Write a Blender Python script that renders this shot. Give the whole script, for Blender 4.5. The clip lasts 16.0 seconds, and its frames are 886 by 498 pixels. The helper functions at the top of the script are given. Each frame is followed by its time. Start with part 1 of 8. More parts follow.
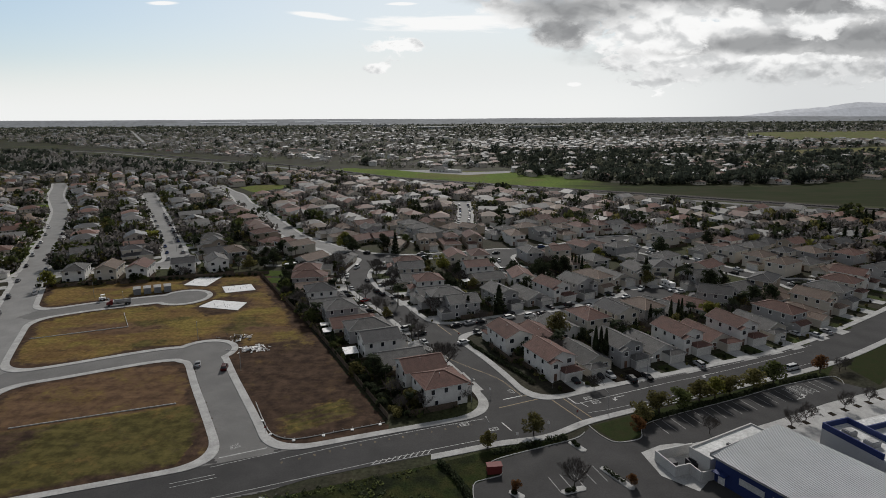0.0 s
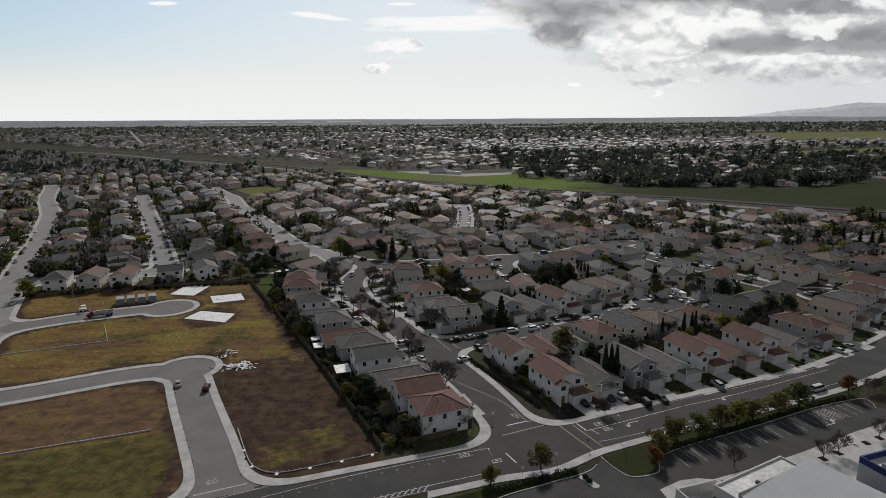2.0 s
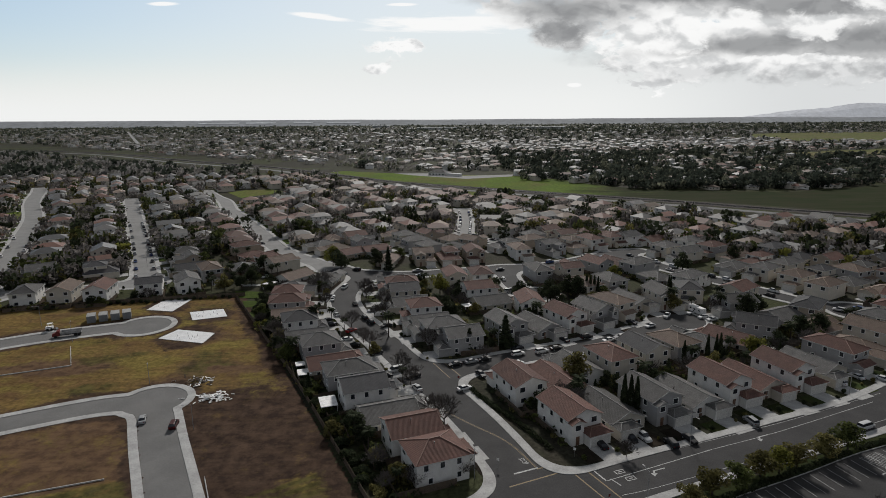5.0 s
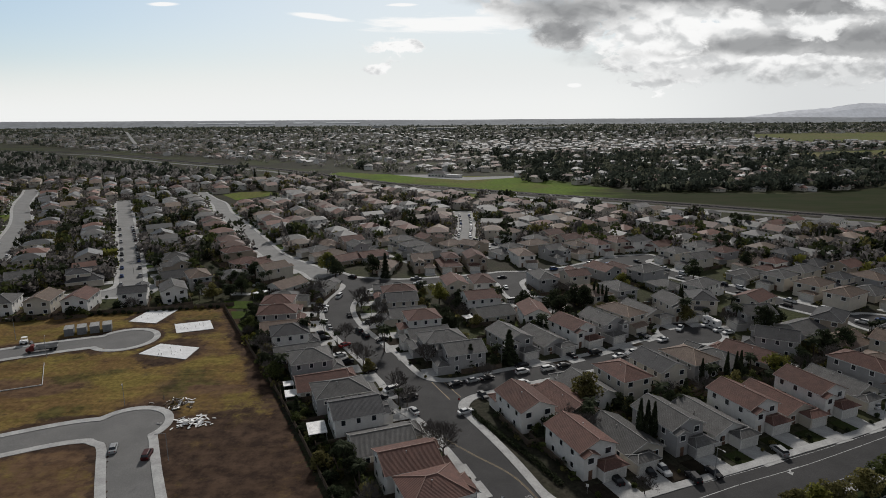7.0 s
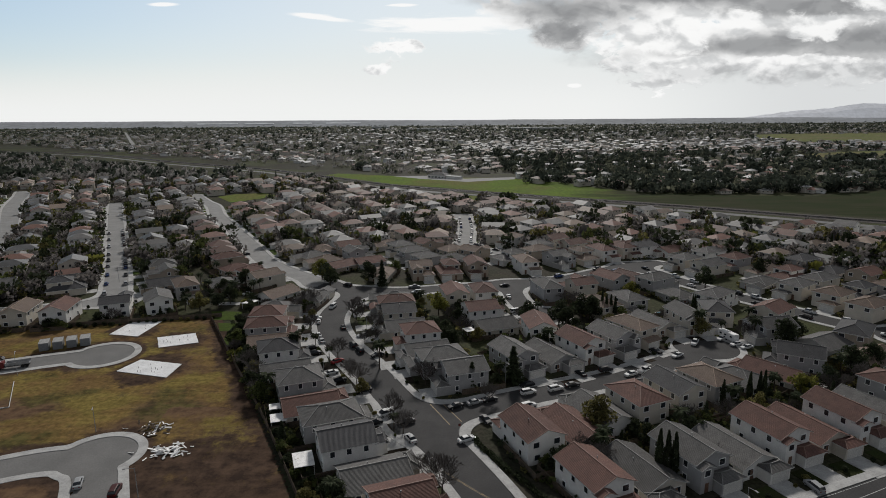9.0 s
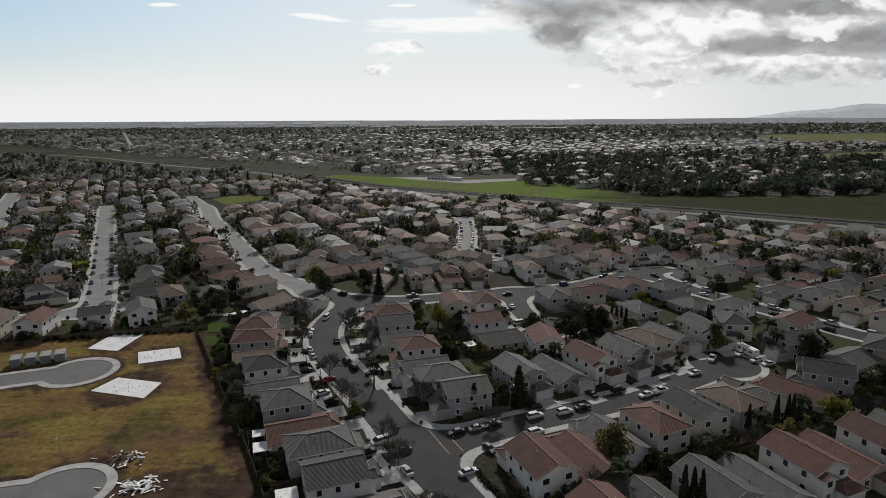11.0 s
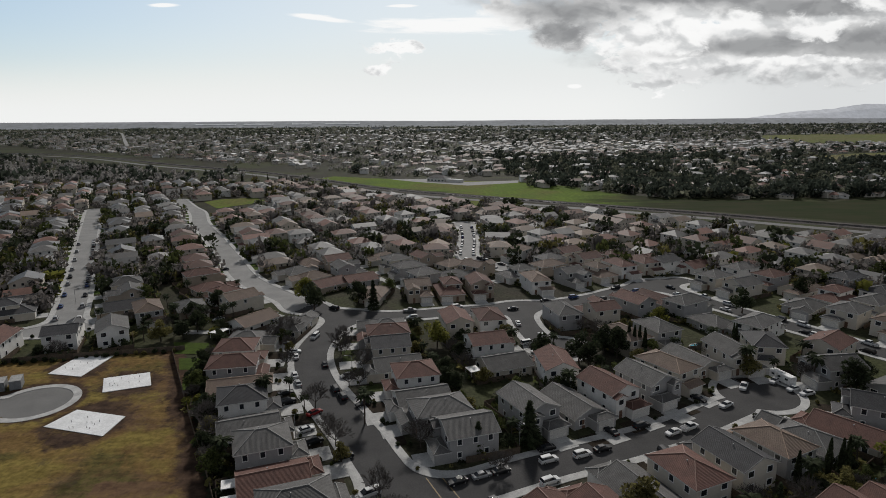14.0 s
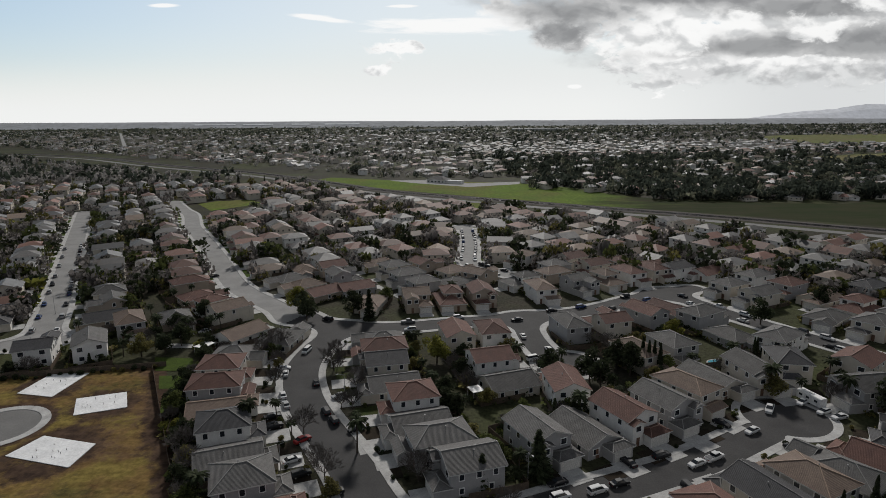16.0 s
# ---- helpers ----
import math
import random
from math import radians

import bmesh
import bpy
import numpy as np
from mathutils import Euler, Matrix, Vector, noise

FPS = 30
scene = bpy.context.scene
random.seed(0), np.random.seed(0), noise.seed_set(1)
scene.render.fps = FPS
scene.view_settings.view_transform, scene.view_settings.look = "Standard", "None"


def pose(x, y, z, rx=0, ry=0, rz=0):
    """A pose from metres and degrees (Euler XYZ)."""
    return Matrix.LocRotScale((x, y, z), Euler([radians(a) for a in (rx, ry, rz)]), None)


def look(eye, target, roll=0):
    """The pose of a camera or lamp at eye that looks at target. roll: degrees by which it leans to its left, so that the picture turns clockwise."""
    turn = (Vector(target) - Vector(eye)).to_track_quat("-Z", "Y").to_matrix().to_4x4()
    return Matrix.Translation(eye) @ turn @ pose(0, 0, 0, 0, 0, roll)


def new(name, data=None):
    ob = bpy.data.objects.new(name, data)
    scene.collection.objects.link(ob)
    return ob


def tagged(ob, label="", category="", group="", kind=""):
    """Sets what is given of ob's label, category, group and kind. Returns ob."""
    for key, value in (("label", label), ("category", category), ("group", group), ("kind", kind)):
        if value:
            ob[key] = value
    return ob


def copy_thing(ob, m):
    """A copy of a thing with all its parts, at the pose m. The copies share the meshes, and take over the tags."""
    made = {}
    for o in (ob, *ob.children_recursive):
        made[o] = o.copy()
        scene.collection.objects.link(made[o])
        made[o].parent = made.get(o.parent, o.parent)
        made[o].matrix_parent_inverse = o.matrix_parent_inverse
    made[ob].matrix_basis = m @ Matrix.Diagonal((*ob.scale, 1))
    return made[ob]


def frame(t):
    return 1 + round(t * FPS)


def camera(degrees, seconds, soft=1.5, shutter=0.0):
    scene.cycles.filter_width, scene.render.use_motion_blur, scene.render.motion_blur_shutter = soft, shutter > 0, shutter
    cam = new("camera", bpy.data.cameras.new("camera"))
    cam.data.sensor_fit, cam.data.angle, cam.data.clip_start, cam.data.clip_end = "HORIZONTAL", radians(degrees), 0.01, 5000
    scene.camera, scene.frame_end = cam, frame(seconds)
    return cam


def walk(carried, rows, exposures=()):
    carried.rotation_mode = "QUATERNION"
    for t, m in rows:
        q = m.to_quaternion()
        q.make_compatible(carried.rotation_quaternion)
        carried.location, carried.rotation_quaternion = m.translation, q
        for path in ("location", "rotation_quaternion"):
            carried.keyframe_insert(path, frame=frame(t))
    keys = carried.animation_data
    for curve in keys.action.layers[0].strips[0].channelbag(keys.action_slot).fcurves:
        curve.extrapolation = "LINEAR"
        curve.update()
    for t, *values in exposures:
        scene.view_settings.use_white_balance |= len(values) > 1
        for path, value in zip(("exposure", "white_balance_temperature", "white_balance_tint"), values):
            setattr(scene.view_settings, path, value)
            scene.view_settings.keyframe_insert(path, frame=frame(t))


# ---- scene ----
cam = camera(72.0, 16.0, soft=0.9)
walk(cam, [
    (0.0, look((1.984, -16.776, 78.623), (2.894, 80.825, 56.869), -0.432)),
    (2.0, look((2.579, -2.768, 78.866), (3.477, 94.841, 57.152), -0.432)),
    (4.0, look((3.106, 11.288, 79.033), (3.992, 108.907, 57.359), -0.432)),
    (6.0, look((3.565, 25.394, 79.123), (4.440, 123.022, 57.490), -0.432)),
    (8.0, look((3.957, 39.549, 79.137), (4.821, 137.186, 57.544), -0.432)),
    (10.0, look((4.281, 53.752, 79.075), (5.133, 151.398, 57.522), -0.432)),
    (12.0, look((4.538, 68.005, 78.936), (5.378, 165.660, 57.424), -0.432)),
    (14.0, look((4.726, 82.307, 78.722), (5.556, 179.971, 57.250), -0.432)),
    (16.0, look((4.848, 96.658, 78.431), (5.666, 194.331, 56.999), -0.432)),
])

# ---- world, sun, exposure ----
scene.view_settings.exposure = 0.0
SUN_ELEV, SUN_AZ = radians(34), radians(5)      # azimuth from +y towards +x
world = bpy.data.worlds.new("world")
scene.world = world
world.use_nodes = True


def wire(tree, a, b):
    tree.links.new(a, b)


def build_sky():
    nt = world.node_tree
    nt.nodes.clear()
    out = nt.nodes.new("ShaderNodeOutputWorld")
    bg = nt.nodes.new("ShaderNodeBackground")
    sky = nt.nodes.new("ShaderNodeTexSky")
    sky.sky_type, sky.sun_disc = "NISHITA", False
    sky.sun_elevation, sky.sun_rotation = SUN_ELEV, SUN_AZ
    sky.air_density, sky.dust_density, sky.ozone_density = 1.0, 0.6, 1.5
    bg.inputs["Strength"].default_value = 0.10
    tc = nt.nodes.new("ShaderNodeTexCoord")
    sep = nt.nodes.new("ShaderNodeSeparateXYZ")
    wire(nt, tc.outputs["Generated"], sep.inputs[0])

    def calc(op, a, b=None, c=None, clamp=False):
        n = nt.nodes.new("ShaderNodeMath")
        n.operation, n.use_clamp = op, clamp
        for i, v in enumerate((a, b, c)):
            if v is None:
                continue
            if isinstance(v, (int, float)):
                n.inputs[i].default_value = v
            else:
                wire(nt, v, n.inputs[i])
        return n.outputs[0]

    def ramp(v, lo, hi):
        n = nt.nodes.new("ShaderNodeMapRange")
        n.interpolation_type = "SMOOTHSTEP"
        wire(nt, v, n.inputs[0])
        n.inputs[1].default_value, n.inputs[2].default_value = lo, hi
        return n.outputs[0]

    def mix(f, a, b):
        n = nt.nodes.new("ShaderNodeMix")
        n.data_type = "RGBA"
        if isinstance(f, (int, float)):
            n.inputs[0].default_value = f
        else:
            wire(nt, f, n.inputs[0])
        for i, v in ((6, a), (7, b)):
            if isinstance(v, tuple):
                n.inputs[i].default_value = (*v, 1)
            else:
                wire(nt, v, n.inputs[i])
        return n.outputs[2]

    x, y, z = sep.outputs
    ahead = calc("MAXIMUM", y, 0.12)
    u, v = calc("DIVIDE", x, ahead), calc("DIVIDE", z, ahead)
    # milky veil: white low over the horizon and below the sun, thinning to pale blue on the left
    low_veil = ramp(v, 0.166, -0.017)
    side = ramp(u, -0.83, 0.083)
    veil = calc("ADD", calc("MULTIPLY", low_veil, 0.55), calc("MULTIPLY", side, 0.60), clamp=True)
    base = mix(veil, mix(0.5, sky.outputs[0], (4.6, 5.9, 7.2)), mix(ramp(u, 0.2, 0.62), (7.7, 7.95, 7.95), (7.0, 7.15, 7.2)))
    base = mix(calc("MULTIPLY", ramp(v, 0.10, 0.0), ramp(u, 0.62, 0.2)), base, (8.7, 8.8, 8.7))

    def fbm(su, sv, detail, rough, seed, lift=0.0):
        cb = nt.nodes.new("ShaderNodeCombineXYZ")
        wire(nt, calc("MULTIPLY", u, su), cb.inputs[0])
        wire(nt, calc("MULTIPLY", calc("ADD", v, lift), sv), cb.inputs[1])
        cb.inputs[2].default_value = seed
        n = nt.nodes.new("ShaderNodeTexNoise")
        n.inputs["Scale"].default_value, n.inputs["Detail"].default_value = 1.0, detail
        n.inputs["Roughness"].default_value, n.inputs["Distortion"].default_value = rough, 0.3
        wire(nt, cb.outputs[0], n.inputs[0])
        return calc("SUBTRACT", n.outputs[0], 0.5)

    # lump and billow: cauliflower edges of the cumulus; silk: streaks; strata: the flat grey undersides
    lump, fine_b = fbm(11.0, 20.0, 3.0, 0.5, 4.9), fbm(30.0, 52.0, 8.0, 0.6, 2.3)
    billow = calc("ADD", calc("MULTIPLY", lump, 0.8), fine_b)
    # relief: each heap is bright on top and grey below
    relief = calc("SUBTRACT", fbm(17.0, 30.0, 4.0, 0.5, 3.4), fbm(17.0, 30.0, 4.0, 0.5, 3.4, 0.011))
    heap = ramp(relief, -0.14, 0.06)
    silk = fbm(8.0, 70.0, 6.0, 0.6, 1.2)
    strata = calc("ADD", fbm(7.0, 17.0, 4.0, 0.5, 7.1), calc("MULTIPLY", fine_b, 0.35))

    def blob(u0, v0, ru, rv, grain, k, slant=0.0):
        off = calc("SUBTRACT", u, u0)
        du = calc("DIVIDE", off, ru)
        dv = calc("DIVIDE", calc("SUBTRACT", calc("SUBTRACT", v, v0), calc("MULTIPLY", off, slant)), rv)
        d = calc("SQRT", calc("ADD", calc("MULTIPLY", du, du), calc("MULTIPLY", dv, dv)))
        return calc("ADD", calc("SUBTRACT", 1.0, d), calc("MULTIPLY", grain, k))

    def most(*blobs):
        out_ = blobs[0]
        for q in blobs[1:]:
            out_ = calc("MAXIMUM", out_, q)
        return out_

    white = most(blob(0.045, 0.139, 0.19, 0.017, silk, 2.0, 0.02), blob(0.15, 0.148, 0.11, 0.026, billow, 1.8), blob(-0.178, 0.148, 0.060, 0.006, silk, 1.4, -0.12),
                 blob(0.20, 0.116, 0.05, 0.022, billow, 2.0), blob(-0.419, 0.168, 0.032, 0.004, silk, 1.2), blob(-0.055, 0.165, 0.03, 0.003, silk, 1.4))
    deck = most(blob(0.62, 0.110, 0.38, 0.066, billow, 1.5), blob(0.37, 0.088, 0.105, 0.044, billow, 2.0), blob(0.33, 0.128, 0.10, 0.034, billow, 2.0), blob(0.55, 0.165, 0.45, 0.04, billow, 1.0))
    puffs = most(blob(-0.063, 0.104, 0.048, 0.015, billow, 2.6), blob(-0.092, 0.070, 0.018, 0.008, billow, 2.0), blob(0.219, 0.043, 0.014, 0.004, fine_b, 1.6))
    shade_a = most(blob(0.215, 0.158, 0.12, 0.036, strata, 1.5), blob(0.40, 0.178, 0.30, 0.024, strata, 1.6), blob(0.190, 0.126, 0.050, 0.028, billow, 1.8, -0.3),
                   blob(0.50, 0.102, 0.20, 0.019, strata, 1.5, 0.05), blob(0.70, 0.108, 0.22, 0.034, strata, 1.5), blob(0.58, 0.160, 0.17, 0.022, strata, 1.8))
    shade_b = most(blob(0.42, 0.064, 0.15, 0.020, billow, 2.0), blob(0.64, 0.060, 0.22, 0.024, billow, 2.0), blob(0.31, 0.078, 0.03, 0.015, billow, 2.4))
    knobs = most(blob(0.60, 0.130, 0.085, 0.022, billow, 1.9), blob(0.475, 0.138, 0.045, 0.018, billow, 1.9), blob(0.362, 0.112, 0.075, 0.036, billow, 1.8), blob(0.71, 0.162, 0.07, 0.014, billow, 2.2),
                 blob(0.56, 0.080, 0.10, 0.008, billow, 2.4), blob(0.40, 0.078, 0.06, 0.010, billow, 2.4), blob(0.27, 0.106, 0.035, 0.022, billow, 2.0))
    tops = (9.5, 9.5, 9.45)
    inner = ramp(fine_b, 0.0, 0.2)
    col = mix(calc("MULTIPLY", ramp(white, 0.05, 0.5), 0.95), base, tops)
    col = mix(ramp(puffs, 0.0, 0.35), col, mix(inner, tops, (6.6, 6.7, 6.75)))
    col = mix(ramp(deck, 0.0, 0.16), col, mix(heap, (6.7, 6.8, 6.85), tops))
    col = mix(calc("MULTIPLY", ramp(shade_b, -0.2, 0.9), 0.75), col, mix(heap, (4.0, 4.08, 4.15), (6.6, 6.7, 6.75)))
    col = mix(ramp(shade_a, -0.35, 0.75), col, mix(heap, (2.7, 2.75, 2.83), (3.5, 3.56, 3.62)))
    col = mix(calc("MULTIPLY", ramp(knobs, 0.0, 0.45), 0.95), col, mix(heap, (6.3, 6.4, 6.45), tops))
    # unseen sky, toned for ambient light: dark deck overhead, brighter behind
    col = mix(ramp(z, 0.24, 0.50), col, (0.85, 0.92, 1.04))
    col = mix(ramp(y, 0.25, -0.25), col, (2.45, 2.65, 2.95))
    wire(nt, col, bg.inputs["Color"])
    wire(nt, bg.outputs[0], out.inputs[0])


build_sky()
sun_data = bpy.data.lights.new("sun", "SUN")
sun_data.energy, sun_data.angle, sun_data.color = 3.1, radians(7.0), (1.0, 0.965, 0.92)
sun = new("sun", sun_data)
sun.matrix_basis = look((400 * math.sin(SUN_AZ) * math.cos(SUN_ELEV), 400 * math.cos(SUN_AZ) * math.cos(SUN_ELEV), 400 * math.sin(SUN_ELEV)), (0, 0, 0))

# ---- materials ----
def material(name, colour, second=None, rough=0.8, scale=0.5, fine=8.0, amount=0.5, fine_amount=0.25, bump=0.0, metal=0.0,
             rand=0.0, bands=0.0, band_axis="Z", third=None, third_scale=0.05, spec=0.3, island=False, trans=0.0, spread=0.6):
    """Two colours mixed by a coarse noise, darkened and lightened by a fine one; optional courses, bump and variation per object."""
    m = bpy.data.materials.new(name)
    m.use_nodes = True
    nt = m.node_tree
    b = nt.nodes["Principled BSDF"]
    b.inputs["Roughness"].default_value, b.inputs["Metallic"].default_value = rough, metal
    b.inputs["Specular IOR Level"].default_value = spec
    tc = nt.nodes.new("ShaderNodeTexCoord")
    src = tc.outputs["Object"]
    if rand or island:
        info = nt.nodes.new("ShaderNodeObjectInfo")
        shift = nt.nodes.new("ShaderNodeVectorMath")
        shift.operation = "ADD"
        sc = nt.nodes.new("ShaderNodeMath")
        sc.operation = "MULTIPLY"
        sc.inputs[1].default_value = 300.0
        wire(nt, info.outputs["Random"], sc.inputs[0])
        wire(nt, src, shift.inputs[0])
        wire(nt, sc.outputs[0], shift.inputs[1])
        src = shift.outputs[0]

    def noise_tex(s, detail):
        n = nt.nodes.new("ShaderNodeTexNoise")
        n.inputs["Scale"].default_value, n.inputs["Detail"].default_value = s, detail
        n.inputs["Roughness"].default_value = 0.6
        wire(nt, src, n.inputs["Vector"])
        return n.outputs[0]

    def rng(v, lo, hi, a=0.0, c=1.0):
        n = nt.nodes.new("ShaderNodeMapRange")
        wire(nt, v, n.inputs[0])
        for i, q in enumerate((lo, hi, a, c)):
            n.inputs[i + 1].default_value = q
        return n.outputs[0]

    def mixc(f, a, c, blend="MIX"):
        n = nt.nodes.new("ShaderNodeMix")
        n.data_type, n.blend_type = "RGBA", blend
        if isinstance(f, float):
            n.inputs[0].default_value = f
        else:
            wire(nt, f, n.inputs[0])
        for i, v in ((6, a), (7, c)):
            if isinstance(v, tuple):
                n.inputs[i].default_value = (*v, 1)
            else:
                wire(nt, v, n.inputs[i])
        return n.outputs[2]

    coarse, grain = noise_tex(scale, 5.0), noise_tex(fine, 3.0)
    col = mixc(rng(coarse, 0.35, 0.65, 0.0, amount * 2 if amount < 0.5 else 1.0), colour, second or tuple(c * 0.6 for c in colour))
    if third:
        col = mixc(rng(noise_tex(third_scale, 4.0), 0.46, 0.60), col, third)
    lo, hi = 1 - fine_amount, 1 + fine_amount
    val = rng(grain, 0.3, 0.7, lo, hi)
    if rand:
        k = rng(info.outputs["Random"], 0.0, 1.0, 1 - rand, 1 + rand)
        mul = nt.nodes.new("ShaderNodeMath")
        mul.operation = "MULTIPLY"
        wire(nt, val, mul.inputs[0])
        wire(nt, k, mul.inputs[1])
        val = mul.outputs[0]
    if island:
        geo = nt.nodes.new("ShaderNodeNewGeometry")
        k = rng(geo.outputs["Random Per Island"], 0.0, 1.0, 1 - spread * 0.92, 1 + spread * 1.08)
        mul = nt.nodes.new("ShaderNodeMath")
        mul.operation = "MULTIPLY"
        wire(nt, val, mul.inputs[0])
        wire(nt, k, mul.inputs[1])
        val = mul.outputs[0]
    grey = nt.nodes.new("ShaderNodeCombineColor")
    for i in range(3):
        wire(nt, val, grey.inputs[i])
    col = mixc(1.0, col, grey.outputs[0], "MULTIPLY")
    height = grain
    if bands:
        wv = nt.nodes.new("ShaderNodeTexWave")
        wv.wave_type, wv.bands_direction = "BANDS", band_axis
        wv.inputs["Scale"].default_value, wv.inputs["Distortion"].default_value = bands, 0.4
        wire(nt, tc.outputs["Object"], wv.inputs["Vector"])
        col = mixc(rng(wv.outputs[1], 0.0, 0.25, 0.45, 0.0), col, tuple(c * 0.45 for c in colour))
        height = wv.outputs[1]
    wire(nt, col, b.inputs["Base Color"])
    if trans:
        tl = nt.nodes.new("ShaderNodeBsdfTranslucent")
        ms = nt.nodes.new("ShaderNodeMixShader")
        ms.inputs[0].default_value = trans
        wire(nt, col, tl.inputs["Color"])
        wire(nt, b.outputs[0], ms.inputs[1])
        wire(nt, tl.outputs[0], ms.inputs[2])
        wire(nt, ms.outputs[0], nt.nodes["Material Output"].inputs["Surface"])
    if bump:
        bp = nt.nodes.new("ShaderNodeBump")
        bp.inputs["Strength"].default_value, bp.inputs["Distance"].default_value = bump, 0.05
        wire(nt, height, bp.inputs["Height"])
        wire(nt, bp.outputs[0], b.inputs["Normal"])
    return m


M = {}
M["ground"] = material("ground", (0.032, 0.033, 0.022), (0.044, 0.038, 0.029), scale=0.08, fine=0.9, fine_amount=0.45, third=(0.05, 0.055, 0.026), third_scale=0.012, spec=0.02)
M["asphalt"] = material("asphalt", (0.056, 0.054, 0.054), (0.041, 0.040, 0.040), rough=0.85, scale=0.12, fine=3.0, fine_amount=0.18, spec=0.12)
# paler copy of asphalt for streets in the sun: sunlight put into the colour
M["asphalt_sunlit"] = material("asphalt_pale_sun", (0.245, 0.24, 0.233), (0.195, 0.192, 0.187), rough=0.85, scale=0.12, fine=3.0, fine_amount=0.12, spec=0.12)
M["asphalt_grey"] = material("asphalt_grey", (0.165, 0.160, 0.155), (0.135, 0.132, 0.128), rough=0.85, scale=0.12, fine=3.0, fine_amount=0.15, spec=0.12)
M["concrete"] = material("concrete", (0.43, 0.424, 0.413), (0.31, 0.305, 0.297), rough=0.85, scale=0.3, fine=3.0, fine_amount=0.15, spec=0.12)
M["concrete_white"] = material("concrete_white", (0.72, 0.72, 0.72), (0.6, 0.6, 0.6), rough=0.8, scale=0.25, fine=2.0, fine_amount=0.15)
M["lawn"] = material("lawn", (0.032, 0.045, 0.016), (0.040, 0.042, 0.019), rough=0.95, scale=0.35, fine=5.0, fine_amount=0.35, rand=0.35, spec=0.02)
M["mulch"] = material("mulch", (0.024, 0.02, 0.016), (0.038, 0.03, 0.023), rough=0.95, scale=0.6, fine=6.0, fine_amount=0.4, rand=0.3, spec=0.02)
M["paint_white"] = material("road_paint_white", (0.46, 0.46, 0.45), (0.25, 0.25, 0.245), rough=0.7, scale=1.2, fine=9.0)
M["paint_yellow"] = material("road_paint_yellow", (0.24, 0.165, 0.07), (0.14, 0.105, 0.06), rough=0.7, scale=1.2, fine=9.0)
# darkened copy of the green meadow: cloud shade put into the colour
M["meadow_shaded"] = material("shaded_meadow", (0.030, 0.042, 0.016), (0.038, 0.042, 0.019), rough=0.95, scale=0.03, fine=0.3, fine_amount=0.3, third=(0.05, 0.045, 0.024), third_scale=0.01, spec=0.0)
M["green"] = material("green_meadow", (0.11, 0.16, 0.025), (0.09, 0.13, 0.03), rough=0.95, scale=0.03, fine=0.3, fine_amount=0.3, third=(0.12, 0.12, 0.04), third_scale=0.01, spec=0.02)
M["far_field"] = material("pale_field_grass", (0.125, 0.138, 0.052), (0.105, 0.112, 0.048), rough=0.95, scale=0.01, fine=0.1, fine_amount=0.3, third=(0.14, 0.125, 0.065), third_scale=0.004, spec=0.02)
M["ballast"] = material("ballast", (0.11, 0.10, 0.095), (0.07, 0.065, 0.06), rough=0.95, scale=0.1, fine=2.0, spec=0.02)
ROOF = {
    "red": material("roof_tile_red", (0.140, 0.078, 0.064), (0.105, 0.062, 0.053), rough=0.75, scale=0.5, fine=4.0, fine_amount=0.25, rand=0.22, bands=3.4, bump=0.6, spec=0.08),
    "tan": material("roof_tile_tan", (0.175, 0.132, 0.106), (0.14, 0.106, 0.088), rough=0.75, scale=0.5, fine=4.0, fine_amount=0.25, rand=0.22, bands=3.4, bump=0.6, spec=0.08),
    "grey": material("roof_tile_grey", (0.122, 0.117, 0.113), (0.090, 0.086, 0.083), rough=0.72, scale=0.5, fine=4.0, fine_amount=0.25, rand=0.25, bands=3.4, bump=0.6, spec=0.08),
    "dark": material("roof_tile_dark", (0.075, 0.074, 0.076), (0.06, 0.058, 0.06), rough=0.7, scale=0.5, fine=4.0, fine_amount=0.25, rand=0.2, bands=3.4, bump=0.6, spec=0.08),
}
CAP = {
    "red": material("ridge_tile_red", (0.24, 0.15, 0.12), rough=0.7, amount=0.3, fine=5.0),
    "tan": material("ridge_tile_tan", (0.32, 0.23, 0.17), rough=0.7, amount=0.3, fine=5.0),
    "grey": material("ridge_tile_grey", (0.24, 0.235, 0.225), rough=0.7, amount=0.3, fine=5.0),
    "dark": material("ridge_tile_dark", (0.16, 0.155, 0.15), rough=0.7, amount=0.3, fine=5.0),
}
WALL = {
    "white": material("stucco_white", (0.72, 0.70, 0.67), (0.62, 0.60, 0.57), rough=0.9, scale=0.5, fine=6.0, fine_amount=0.08, bump=0.1),
    "beige": material("stucco_beige", (0.54, 0.49, 0.42), (0.47, 0.43, 0.37), rough=0.9, scale=0.5, fine=6.0, fine_amount=0.08, bump=0.1),
    "tan": material("stucco_tan", (0.36, 0.30, 0.24), (0.31, 0.26, 0.21), rough=0.9, scale=0.5, fine=6.0, fine_amount=0.08, bump=0.1),
    "grey": material("stucco_grey", (0.35, 0.34, 0.335), (0.30, 0.295, 0.29), rough=0.9, scale=0.5, fine=6.0, fine_amount=0.08, bump=0.1),
}
